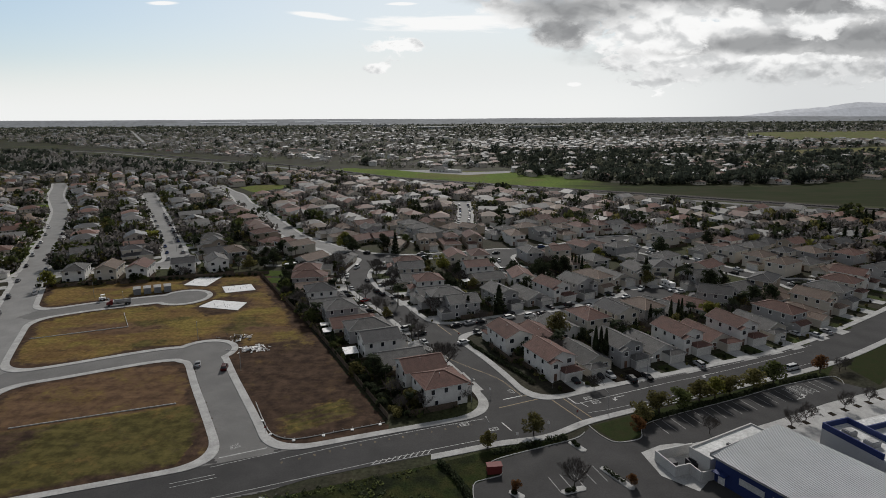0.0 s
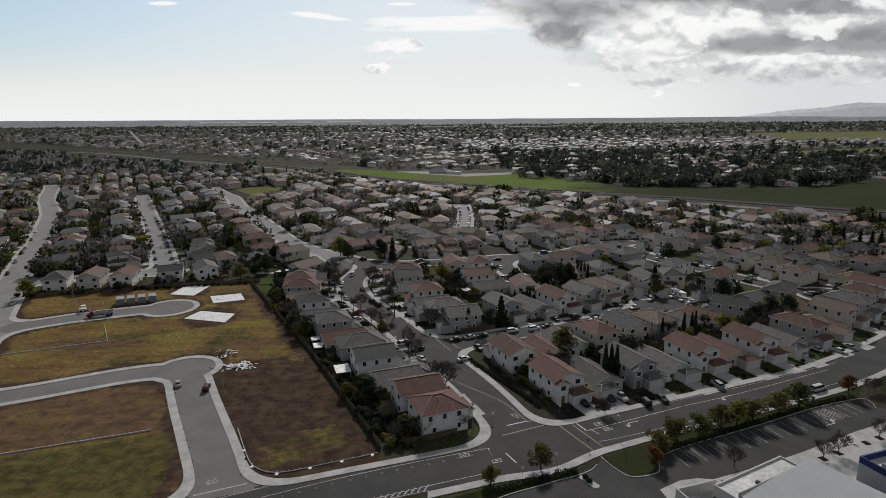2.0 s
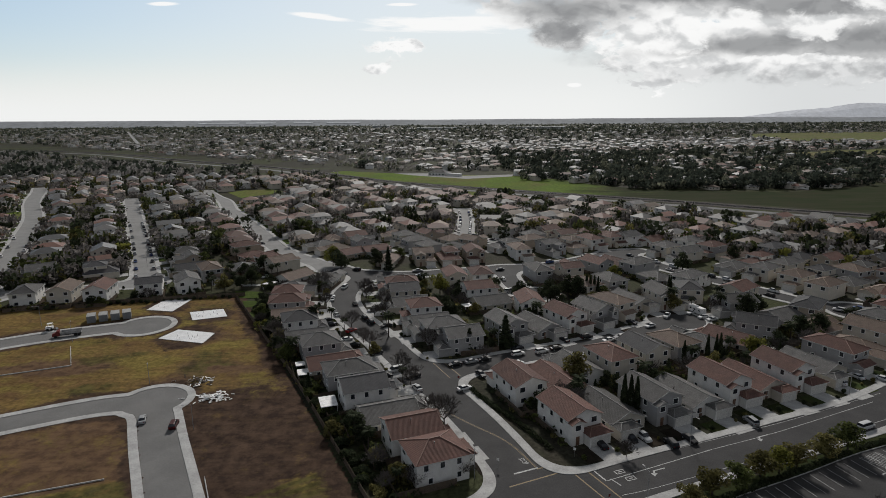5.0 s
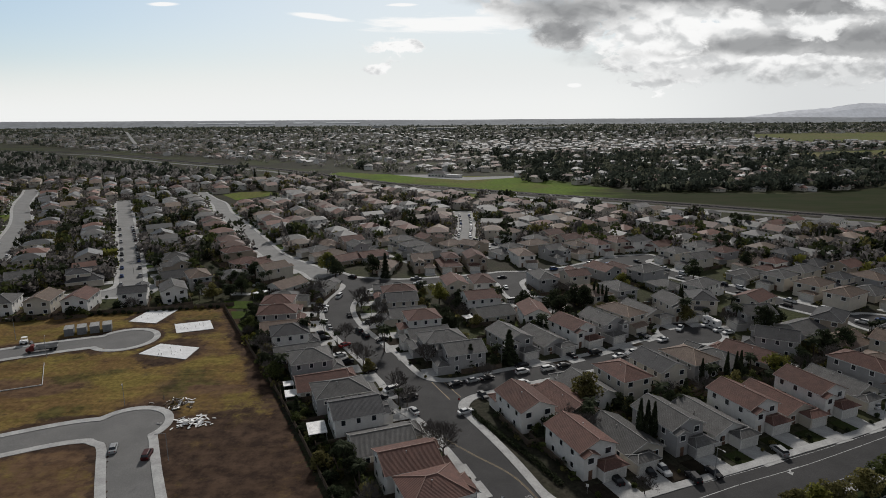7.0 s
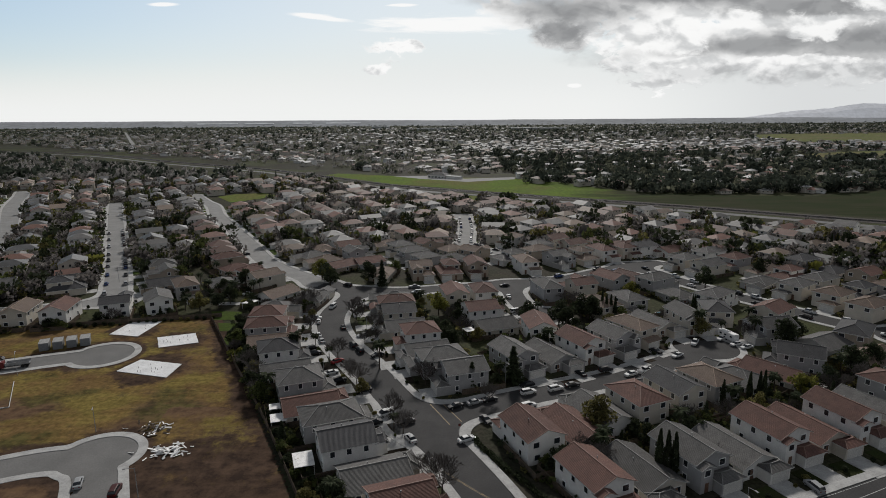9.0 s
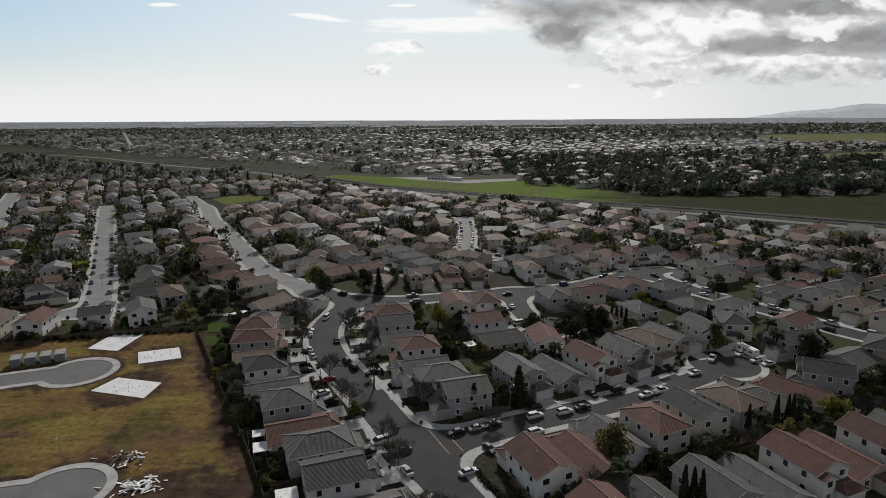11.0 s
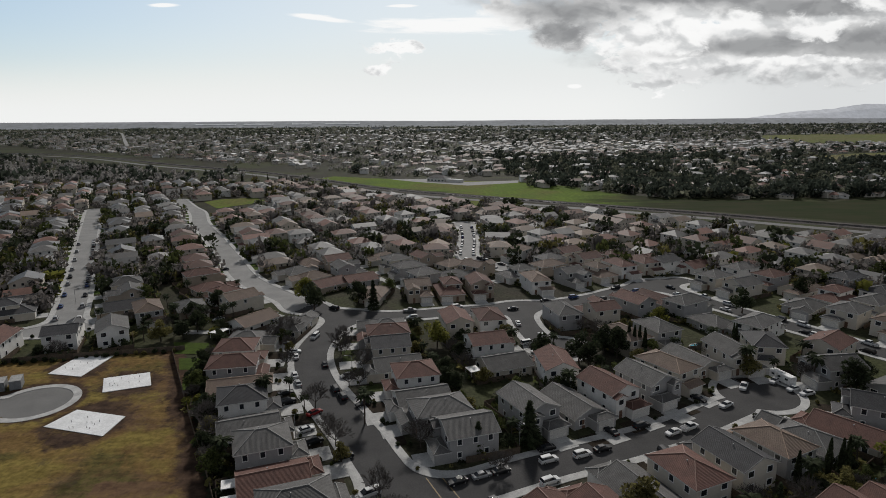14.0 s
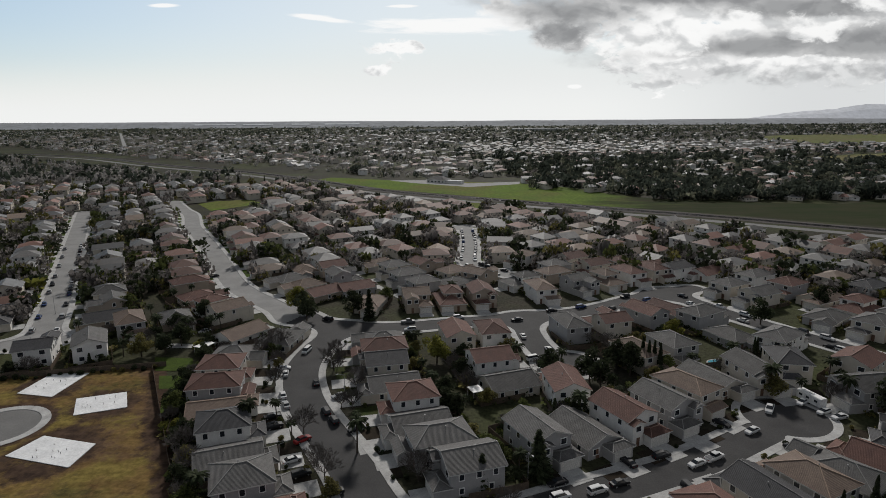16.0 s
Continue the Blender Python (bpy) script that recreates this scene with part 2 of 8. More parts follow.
FAR_ROOF = {
    "red": material("far_roof_red", (0.165, 0.092, 0.074), (0.125, 0.074, 0.06), rough=0.65, scale=0.2, island=True, spread=0.4, spec=0.1),
    "tan": material("far_roof_tan", (0.205, 0.155, 0.122), (0.16, 0.124, 0.10), rough=0.65, scale=0.2, island=True, spread=0.4, spec=0.1),
    "grey": material("far_roof_grey", (0.155, 0.148, 0.142), (0.11, 0.106, 0.102), rough=0.6, scale=0.2, island=True, spread=0.4, spec=0.12),
    "dark": material("far_roof_dark", (0.08, 0.08, 0.082), (0.06, 0.06, 0.06), rough=0.6, scale=0.2, island=True, spread=0.4, spec=0.3),
    # pale tone stands in for backlit sheen and haze on the farthest roofs
    "pale": material("far_roof_sheen", (0.28, 0.275, 0.27), (0.20, 0.197, 0.195), rough=0.65, scale=0.2, island=True, spread=0.4, spec=0.2),
}
# far foliage, paler and greyer than near leaves: haze put into the colours
LEAF_HAZED = {
    "olive": material("hazed_leaf_olive", (0.15, 0.155, 0.11), (0.11, 0.115, 0.085), rough=0.9, scale=0.1, island=True, spread=0.4, trans=0.5, spec=0.0),
    "dark": material("hazed_leaf_dark", (0.055, 0.065, 0.050), (0.043, 0.05, 0.04), rough=0.9, scale=0.1, island=True, spread=0.4, trans=0.45, spec=0.0),
    "twig": material("hazed_twig", (0.27, 0.255, 0.24), (0.20, 0.19, 0.18), rough=0.9, scale=0.1, island=True, spread=0.4, trans=0.5, spec=0.0),
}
# paler than the near twig: haze put into the colour of distant bare trees
M["hazy_garden_twig"] = material("hazy_garden_twig", (0.17, 0.155, 0.145), (0.13, 0.118, 0.11), rough=0.9, scale=0.2, island=True, trans=0.4, spec=0.0)
M["fascia"] = material("painted_fascia", (0.58, 0.57, 0.55), (0.50, 0.49, 0.47), rough=0.7, scale=1.0)
M["trim"] = material("white_trim", (0.80, 0.79, 0.77), (0.62, 0.61, 0.6), rough=0.6, scale=1.0)
M["glass"] = material("window_glass", (0.015, 0.018, 0.022), (0.03, 0.034, 0.04), rough=0.08, scale=0.8, spec=0.6)
M["door"] = material("painted_door", (0.16, 0.09, 0.06), rough=0.5)
M["garage"] = material("garage_door_panel", (0.62, 0.60, 0.56), (0.55, 0.53, 0.5), rough=0.6, scale=1.0, bands=5.0)
M["fence"] = material("weathered_fence_wood", (0.13, 0.10, 0.075), (0.09, 0.072, 0.058), rough=0.9, scale=0.8, fine=9.0, fine_amount=0.4, rand=0.2, spec=0.02)
M["bark"] = material("bark", (0.085, 0.07, 0.058), (0.06, 0.05, 0.042), rough=0.95, scale=2.0, spec=0.02)
M["twig"] = material("bare_twig", (0.115, 0.103, 0.095), (0.09, 0.08, 0.074), rough=0.95, scale=1.0, rand=0.25, spec=0.02)
LEAF = {
    "green": material("leaf_green", (0.085, 0.098, 0.032), (0.062, 0.073, 0.027), rough=0.8, scale=0.4, rand=0.3, island=True, trans=0.4, spec=0.05),
    "dark": material("leaf_dark", (0.032, 0.042, 0.021), (0.040, 0.046, 0.026), rough=0.8, scale=0.4, rand=0.25, island=True, trans=0.35, spec=0.05),
    "lime": material("leaf_lime", (0.165, 0.165, 0.035), (0.125, 0.122, 0.034), rough=0.8, scale=0.4, rand=0.2, island=True, trans=0.45, spec=0.05),
    "olive": material("leaf_olive", (0.150, 0.136, 0.050), (0.115, 0.103, 0.042), rough=0.8, scale=0.4, rand=0.3, island=True, trans=0.45, spec=0.05),
    "rust": material("leaf_rust", (0.17, 0.075, 0.03), (0.13, 0.075, 0.035), rough=0.8, scale=0.4, rand=0.2, island=True, trans=0.45, spec=0.05),
}
M["rubber"] = material("tyre_rubber", (0.02, 0.02, 0.02), rough=0.8)
M["metal_dark"] = material("dark_metal", (0.05, 0.05, 0.055), rough=0.5, metal=0.6)
M["metal_pale"] = material("galvanised_metal", (0.36, 0.36, 0.36), rough=0.7, metal=0.3)
M["lamp_glass"] = material("lamp_lens", (0.6, 0.6, 0.6), rough=0.15, spec=0.6)
M["tail"] = material("tail_lens", (0.25, 0.02, 0.02), rough=0.2)
M["blue"] = material("blue_cladding", (0.02, 0.035, 0.13), (0.018, 0.03, 0.11), rough=0.6, scale=0.3)
M["metal_roof"] = material("ribbed_metal_roof", (0.56, 0.56, 0.56), (0.5, 0.5, 0.5), rough=0.5, scale=0.15, fine_amount=0.05)
M["roof_white"] = material("membrane_roof_white", (0.6, 0.6, 0.59), (0.45, 0.45, 0.44), rough=0.8, scale=0.2, fine=1.5)
M["render_pale"] = material("render_pale", (0.5, 0.49, 0.47), (0.44, 0.43, 0.42), rough=0.9, scale=0.3)
M["pool"] = material("pool_water", (0.03, 0.26, 0.34), (0.05, 0.33, 0.4), rough=0.1, scale=0.8, spec=0.5)
M["red"] = material("red_paint", (0.14, 0.022, 0.02), rough=0.7, amount=0.2)
M["crate"] = material("container_grey", (0.20, 0.205, 0.21), (0.15, 0.155, 0.16), rough=0.6, scale=0.8)
M["orange"] = material("orange_mesh", (0.6, 0.13, 0.03), rough=0.7)

# ---- building tools ----
class Shape:
    """Gathers vertices and faces for one mesh."""

    def __init__(self):
        self.v, self.f, self.m = [], [], []

    def add(self, verts, faces, mat=0):
        n = len(self.v)
        self.v.extend(verts)
        self.f.extend([tuple(i + n for i in f) for f in faces])
        self.m.extend([mat] * len(faces))
        return self

    def box(self, x0, x1, y0, y1, z0, z1, mat=0):
        return self.add([(x0, y0, z0), (x1, y0, z0), (x1, y1, z0), (x0, y1, z0), (x0, y0, z1), (x1, y0, z1), (x1, y1, z1), (x0, y1, z1)],
                        [(0, 3, 2, 1), (4, 5, 6, 7), (0, 1, 5, 4), (1, 2, 6, 5), (2, 3, 7, 6), (3, 0, 4, 7)], mat)

    def bar(self, p, q, r, mat=0, sides=4, r2=None, ends=True):
        """A tapered bar from p to q."""
        p, q = Vector(p), Vector(q)
        ax = (q - p).normalized()
        a = ax.cross(Vector((0, 0, 1)) if abs(ax.z) < 0.9 else Vector((1, 0, 0))).normalized()
        b = ax.cross(a)
        r2 = r if r2 is None else r2
        vs = []
        for c, rr in ((p, r), (q, r2)):
            for i in range(sides):
                w = 2 * math.pi * (i + 0.5) / sides
                vs.append(tuple(c + (a * math.cos(w) + b * math.sin(w)) * rr))
        fs = [(i, (i + 1) % sides, sides + (i + 1) % sides, sides + i) for i in range(sides)]
        if ends:
            fs += [tuple(reversed(range(sides))), tuple(range(sides, 2 * sides))]
        return self.add(vs, fs, mat)

    def loft(self, rings, mat=0, closed_ends=True):
        k, n = len(rings[0]), len(rings)
        vs = [p for r in rings for p in r]
        fs = [(j * k + i, j * k + (i + 1) % k, (j + 1) * k + (i + 1) % k, (j + 1) * k + i) for j in range(n - 1) for i in range(k)]
        if closed_ends:
            fs += [tuple(reversed(range(k))), tuple(range((n - 1) * k, n * k))]
        return self.add(vs, fs, mat)

    def mesh(self, name, *mats):
        me = bpy.data.meshes.new(name)
        me.from_pydata([tuple(p) for p in self.v], [], self.f)
        for m in mats:
            me.materials.append(m)
        if len(mats) > 1:
            me.polygons.foreach_set("material_index", self.m)
        me.update()
        return me


def part(name, shape, mat, parent=None, label=""):
    mats = mat if isinstance(mat, tuple) else (mat,)
    ob = new(name, shape.mesh(name, *mats))
    ob.parent = parent
    if label:
        tagged(ob, label)
    return ob


def recolour(ob, mat, slot=0):
    ob.material_slots[slot].link = "OBJECT"
    ob.material_slots[slot].material = mat


def empty(name):
    ob = new(name)
    ob.empty_display_size = 0.3
    return ob


def structure(name, shape, mat, label, category=""):
    return tagged(part(name, shape, mat), label, category or name.split("_")[0], kind="structure")


def along(pts, step):
    """Points about a step apart on a smooth line through pts, each with its direction."""
    ps = [Vector((*p, 0)) for p in pts]
    ext = [ps[0] * 2 - ps[1]] + ps + [ps[-1] * 2 - ps[-2]]
    dense = []
    for i in range(1, len(ext) - 2):
        p0, p1, p2, p3 = ext[i - 1:i + 3]
        for k in range(12):
            t = k / 12
            dense.append(0.5 * ((2 * p1) + (p2 - p0) * t + (2 * p0 - 5 * p1 + 4 * p2 - p3) * t * t + (3 * p1 - p0 - 3 * p2 + p3) * t ** 3))
    dense.append(ps[-1])
    out, left = [], 0.0
    for a, b in zip(dense, dense[1:]):
        seg = (b - a).length
        d = (b - a).normalized() if seg > 1e-6 else Vector((0, 1, 0))
        s = left
        while s < seg:
            out.append((a + d * s, d))
            s += step
        left = s - seg
    out.append((dense[-1], (dense[-1] - dense[-2]).normalized()))
    return out


def strip(shape, line, lo, hi, z, mat=0, keep=None, depth=0.0):
    """A band between the offsets lo and hi (to the left of the line), cut where keep() says no; with depth it is a raised slab."""
    run = []
    def flush():
        if len(run) > 1:
            n = len(run)
            vs = []
            for a, b in run:
                vs += [(a.x, a.y, z), (b.x, b.y, z)]
            fs = [(2 * i, 2 * i + 2, 2 * i + 3, 2 * i + 1) for i in range(n - 1)]
            if depth:
                m = len(vs)
                vs += [(x, y, q - depth) for x, y, q in vs]
                fs += [(2 * i + m, 2 * i + 2 + m, 2 * i + 2, 2 * i) for i in range(n - 1)]
                fs += [(2 * i + 1, 2 * i + 3, 2 * i + 3 + m, 2 * i + 1 + m) for i in range(n - 1)]
                fs += [(0, 1, 1 + m, m), (m - 2, 2 * m - 2, 2 * m - 1, m - 1)]
            shape.add(vs, fs, mat)
        run.clear()
    for p, d in line:
        nrm = Vector((-d.y, d.x, 0))
        a, b = p + nrm * lo, p + nrm * hi
        if keep and not keep((a + b) / 2):
            flush()
        else:
            run.append((a, b))
    flush()


def disc(shape, x, y, r, z, n=32, mat=0):
    shape.add([(x + r * math.cos(2 * math.pi * i / n), y + r * math.sin(2 * math.pi * i / n), z) for i in range(n)], [tuple(range(n))], mat)


def ring(shape, x, y, r0, r1, z, depth, keep, n=96):
    for i in range(n):
        a0, a1 = 2 * math.pi * i / n, 2 * math.pi * (i + 1) / n
        am = (a0 + a1) / 2
        if keep(Vector((x + (r0 + r1) / 2 * math.cos(am), y + (r0 + r1) / 2 * math.sin(am), 0))):
            q = [(x + r * math.cos(a), y + r * math.sin(a), zz) for zz in (z - depth, z) for a, r in ((a0, r0), (a1, r0), (a1, r1), (a0, r1))]
            shape.add(q, [(4, 7, 6, 5), (0, 1, 5, 4), (2, 3, 7, 6), (1, 2, 6, 5), (3, 0, 4, 7)])


def patch(name, corners, z, mat, label, category="ground", kind="structure"):
    s = Shape().add([(x, y, z) for x, y in corners], [tuple(range(len(corners)))])
    ob = tagged(part(name, s, mat), label, category, kind=kind)
    return ob

# ---- ground and roads ----
g = Shape()
g.add([(-6000, -1500, 0), (6000, -1500, 0), (6000, 6500, 0), (-6000, 6500, 0)], [(0, 1, 2, 3)])
structure("ground", g, M["ground"], "dark yard soil and winter grass reaching the horizon", "ground")

DEPTH = 1.16      # metres to one unit of the plan along y, a stretch fitted to the camera's view
STREETS = {   # centre line, half width, mat, height above the ground
    "collector": ([(-170, 54), (-120, 68), (-70, 82.5), (-20, 97.4), (16, 108), (50, 120.5), (90, 134), (125, 147), (165, 168.5), (200, 190), (260, 232)], 6.3, "asphalt", 0.050),
    "curving_street": ([(25, 112), (14.5, 138), (4, 158), (-9.2, 180), (-14.6, 190), (-20.8, 200), (-29, 213), (-34.4, 224), (-38.2, 237), (-38.2, 249), (-34.8, 262), (-31, 271)], 5.3, "asphalt", 0.058),
    "court_street": ([(-2, 167), (13, 172.6), (27, 178.2), (50, 186.2), (64, 191.6), (86, 203)], 4.9, "asphalt", 0.066),
    "upper_street": ([(121, 314), (104, 307), (89, 300), (67, 288), (45, 282), (15, 277), (-14, 272), (-36, 275), (-52, 284)], 5.2, "asphalt", 0.062),
    "hill_street": ([(-52, 284), (-66, 298), (-84, 316), (-97, 334), (-114, 364), (-142.5, 412), (-166, 450), (-177, 469), (-197, 510), (-217, 537), (-245, 580)], 5.4, "asphalt_sunlit", 0.062),
    "short_court": ([(38, 281), (38, 262), (41, 246)], 4.6, "asphalt", 0.070),
    "east_street": ([(104, 310), (113, 296), (121, 281), (131, 266), (143, 250), (155, 232), (172, 216)], 5.0, "asphalt", 0.054),
    "bright_court": ([(40, 338), (27, 350), (21.5, 363), (24, 395), (25, 422), (25, 452)], 5.0, "asphalt_sunlit", 0.054),
    "new_street": ([(-40.6, 92), (-44.9, 99.4), (-50.0, 108.5), (-58.4, 122.1), (-65.6, 133.6), (-70.3, 141.5), (-74.8, 148.6), (-80.5, 152.6), (-88, 152.6), (-96, 150.2), (-107.8, 145.1), (-117, 141), (-140, 132)], 4.6, "asphalt_grey", 0.066),
    "new_court": ([(-168, 186), (-157, 191.5), (-144, 198.3), (-128, 204.5), (-117, 208)], 4.7, "asphalt_grey", 0.066),
    "west_street": ([(-88, 50), (-120, 101), (-146, 145), (-166, 182), (-200, 239.6), (-232, 293.3), (-252.5, 329), (-281, 374.5), (-319, 433), (-379, 512), (-421, 577), (-450, 620)], 6.0, "asphalt_sunlit", 0.058),
    "north_street": ([(-137, 262), (-142, 269.5), (-154, 291), (-178.5, 333), (-203, 374), (-229, 417), (-289, 517.4), (-294, 526)], 5.3, "asphalt_sunlit", 0.054),
    "back_street": ([(-136, 263), (-165, 254), (-204, 244)], 5.0, "asphalt_sunlit", 0.070),
    "rail_road": ([(-1040, 1285), (-825, 1200), (-675, 1118), (-480, 962), (-340, 865), (-240, 795), (-141.7, 698.7), (-42, 614), (52.6, 556), (122, 516), (175, 487), (226, 457), (319, 396), (420, 345)], 4.6, "asphalt_grey", 0.062),
}
BULBS = {"court_street": (96, 209.8, 10.8), "short_court": (46, 241, 10.0), "new_court": (-110, 209.3, 9.6), "east_street": (173, 216, 11.5), "bright_court": (24, 451, 10.5), "new_street": (-77.6, 154.6, 8.7)}
LINES = {k: along(v[0], 1.0) for k, v in STREETS.items()}
CELLS = {}
for key, line in LINES.items():
    for p, d in line:
        CELLS.setdefault((int(p.x // 20), int(p.y // 20)), []).append((p, key))


def street_gap(p, skip=()):
    """How far p lies outside the nearest carriageway; negative on it."""
    best = 99.0
    for i in (-1, 0, 1):
        for j in (-1, 0, 1):
            for q, key in CELLS.get((int(p[0] // 20) + i, int(p[1] // 20) + j), ()):
                if key not in skip:
                    best = min(best, math.hypot(p[0] - q.x, p[1] - q.y) - STREETS[key][1])
    for key, (x, y, r) in BULBS.items():
        if key not in skip:
            best = min(best, math.hypot(p[0] - x, p[1] - y) - r)
    return best


def rail_line(x):
    """The y of the railway at x."""
    if x < -240:
        return 826 + (-240 - x) * 0.72
    if x < -42:
        return 640 + (-42 - x) * 1.0
    if x < 122:
        return 640 - (x + 42) * 0.6
    return 541 - (x - 122) * 0.58


# carriageways and pavements from one smooth distance field, so that corners are rounded
FX0, FX1, FY0, FY1, FSTEP = -440.0, 206.0, 52.0, 600.0, 0.8


def road_field():
    nx, ny = int((FX1 - FX0) / FSTEP) + 1, int((FY1 - FY0) / FSTEP) + 1
    gx, gy = FX0 + np.arange(nx) * FSTEP, FY0 + np.arange(ny) * FSTEP
    field, owner, near_d = np.full((nx, ny), 60.0), np.zeros((nx, ny), int), np.full((nx, ny), 60.0)
    side, side_d = np.zeros((nx, ny), int), np.full((nx, ny), 60.0)
    for k, (key, (pts, half, mat, z)) in enumerate(STREETS.items()):
        if key == "rail_road":
            continue
        d = np.full((nx, ny), 60.0)
        line = [p for p, _ in along(pts, 3.0)]
        shapes = [(a, b, half) for a, b in zip(line, line[1:])]
        if key in BULBS:
            x, y, r = BULBS[key]
            shapes.append((Vector((x, y, 0)), Vector((x + 0.01, y, 0)), r))
        for a, b, r in shapes:
            i0, i1 = [int((v - FX0) / FSTEP) for v in (min(a.x, b.x) - 24, max(a.x, b.x) + 24)]
            j0, j1 = [int((v - FY0) / FSTEP) for v in (min(a.y, b.y) - 24, max(a.y, b.y) + 24)]
            i0, j0, i1, j1 = max(i0, 0), max(j0, 0), min(i1, nx), min(j1, ny)
            if i0 >= i1 or j0 >= j1:
                continue
            X, Y = gx[i0:i1, None], gy[None, j0:j1]
            ex, ey, qx, qy = b.x - a.x, (b.y - a.y) * DEPTH, X - a.x, (Y - a.y) * DEPTH
            t = np.clip((qx * ex + qy * ey) / max(ex * ex + ey * ey, 1e-9), 0, 1)
            q = np.hypot(qx - t * ex, qy - t * ey) - r
            d[i0:i1, j0:j1] = np.minimum(d[i0:i1, j0:j1], q)
        h = np.maximum(11.0 - np.abs(field - d), 0) / 11.0
        owner[d < near_d] = k
        near_d = np.minimum(near_d, d)
        if k == 0:
            main = d.copy()
        else:
            side[d < side_d] = k
            side_d = np.minimum(side_d, d)
        field = np.minimum(field, d) - h * h * 11.0 / 4
    return gx, gy, field, owner, side, main


def clip_poly(poly, level, keep_above):
    out = []
    for (p, f), (q, h) in zip(poly, poly[1:] + poly[:1]):
        a, b = (f >= level) == keep_above, (h >= level) == keep_above
        if a:
            out.append((p, f))
        if a != b:
            t = (level - f) / (h - f)
            out.append(((p[0] + (q[0] - p[0]) * t, p[1] + (q[1] - p[1]) * t), level))
    return out


ROAD_GX, ROAD_GY, ROAD_F, ROAD_OWNER, ROAD_SIDE, ROAD_MAIN = road_field()
WALK_W = 2.2


def build_roads():
    roads = {k: Shape() for k in range(len(STREETS))}
    walks, kerbs = Shape(), Shape()
    nx, ny = ROAD_F.shape
    F = ROAD_F
    lo = np.minimum(np.minimum(F[:-1, :-1], F[1:, :-1]), np.minimum(F[:-1, 1:], F[1:, 1:]))
    hi = np.maximum(np.maximum(F[:-1, :-1], F[1:, :-1]), np.maximum(F[:-1, 1:], F[1:, 1:]))
    for i, j in np.argwhere(lo < WALK_W).tolist():
        x0, x1, y0, y1 = ROAD_GX[i], ROAD_GX[i + 1], ROAD_GY[j], ROAD_GY[j + 1]
        cell = [((x0, y0), F[i, j]), ((x1, y0), F[i + 1, j]), ((x1, y1), F[i + 1, j + 1]), ((x0, y1), F[i, j + 1])]
        if lo[i, j] < 0:
            poly = cell if hi[i, j] < 0 else clip_poly(cell, 0.0, False)
            if len(poly) > 2:
                G = ROAD_MAIN
                near_main = min(G[i, j], G[i + 1, j], G[i, j + 1], G[i + 1, j + 1]) < 0.9 and ROAD_SIDE[i, j] > 0
                if not near_main:
                    roads[int(ROAD_OWNER[i, j])].add([(p[0], p[1], 0.05) for p, _ in poly], [tuple(range(len(poly)))])
                else:
                    # split along the edge line of the main street
                    gu, gv = (G[i + 1, j] - G[i, j]) / FSTEP, (G[i, j + 1] - G[i, j]) / FSTEP
                    tall = [(p, G[i, j] + gu * (p[0] - x0) + gv * (p[1] - y0)) for p, _ in poly]
                    for keep, k in ((False, 0), (True, int(ROAD_SIDE[i, j]))):
                        bit = clip_poly(tall, 0.9, keep)
                        if len(bit) > 2:
                            roads[k].add([(p[0], p[1], 0.05) for p, _ in bit], [tuple(range(len(bit)))])
        bare_edge = x0 < 0 and y0 < 97.4 + (x0 + 20) * 0.3 and ROAD_MAIN[i, j] < 4      # no pavement on the grass side
        if hi[i, j] > 0 and not bare_edge:
            poly = clip_poly(cell, 0.0, True) if lo[i, j] < 0 else cell
            poly = clip_poly(poly, WALK_W, False) if hi[i, j] > WALK_W and len(poly) > 2 else poly
            if len(poly) > 2:
                walks.add([(p[0], p[1], 0.17) for p, _ in poly], [tuple(range(len(poly)))])
                for (p, f), (q, h) in zip(poly, poly[1:] + poly[:1]):
                    if (abs(f) < 1e-9 and abs(h) < 1e-9) or (abs(f - WALK_W) < 1e-9 and abs(h - WALK_W) < 1e-9):
                        walks.add([(p[0], p[1], 0.0), (q[0], q[1], 0.0), (q[0], q[1], 0.17), (p[0], p[1], 0.17)], [(0, 1, 2, 3)])
    for k, (key, spec) in enumerate(STREETS.items()):
        if roads[k].f:
            structure("road", roads[k], M[spec[2]], "worn grey asphalt carriageway of a suburban street", "road")
    structure("pavement", walks, M["concrete"], "pale concrete pavements with raised kerbs and rounded corners", "pavement")


build_roads()
outside = lambda p: not (FX0 + 1 < p.x < FX1 - 1 and FY0 + 1 < p.y < FY1 - 1)
for key, (pts, half, mat, z) in STREETS.items():
    s = Shape()
    far = (lambda p: True) if key == "rail_road" else outside
    strip(s, LINES[key], -half, half, 0.05, keep=far)
    if key != "rail_road":
        t = Shape()
        strip(t, LINES[key], half, half + WALK_W, 0.17, keep=far, depth=0.17)
        strip(t, LINES[key], -half - WALK_W, -half, 0.17, keep=far, depth=0.17)
        if t.f:
            structure("pavement", t, M["concrete"], "pale concrete pavement with a raised kerb", "pavement")
    if s.f:
        structure("road", s, M[mat], "worn grey asphalt carriageway running off into the distance", "road")


def walk_gap(x, y):
    """How far outside the carriageways, from the field."""
    i, j = int((x - FX0) / FSTEP), int((y - FY0) / FSTEP)
    return float(ROAD_F[i, j]) if 0 <= i < ROAD_F.shape[0] and 0 <= j < ROAD_F.shape[1] else 60.0


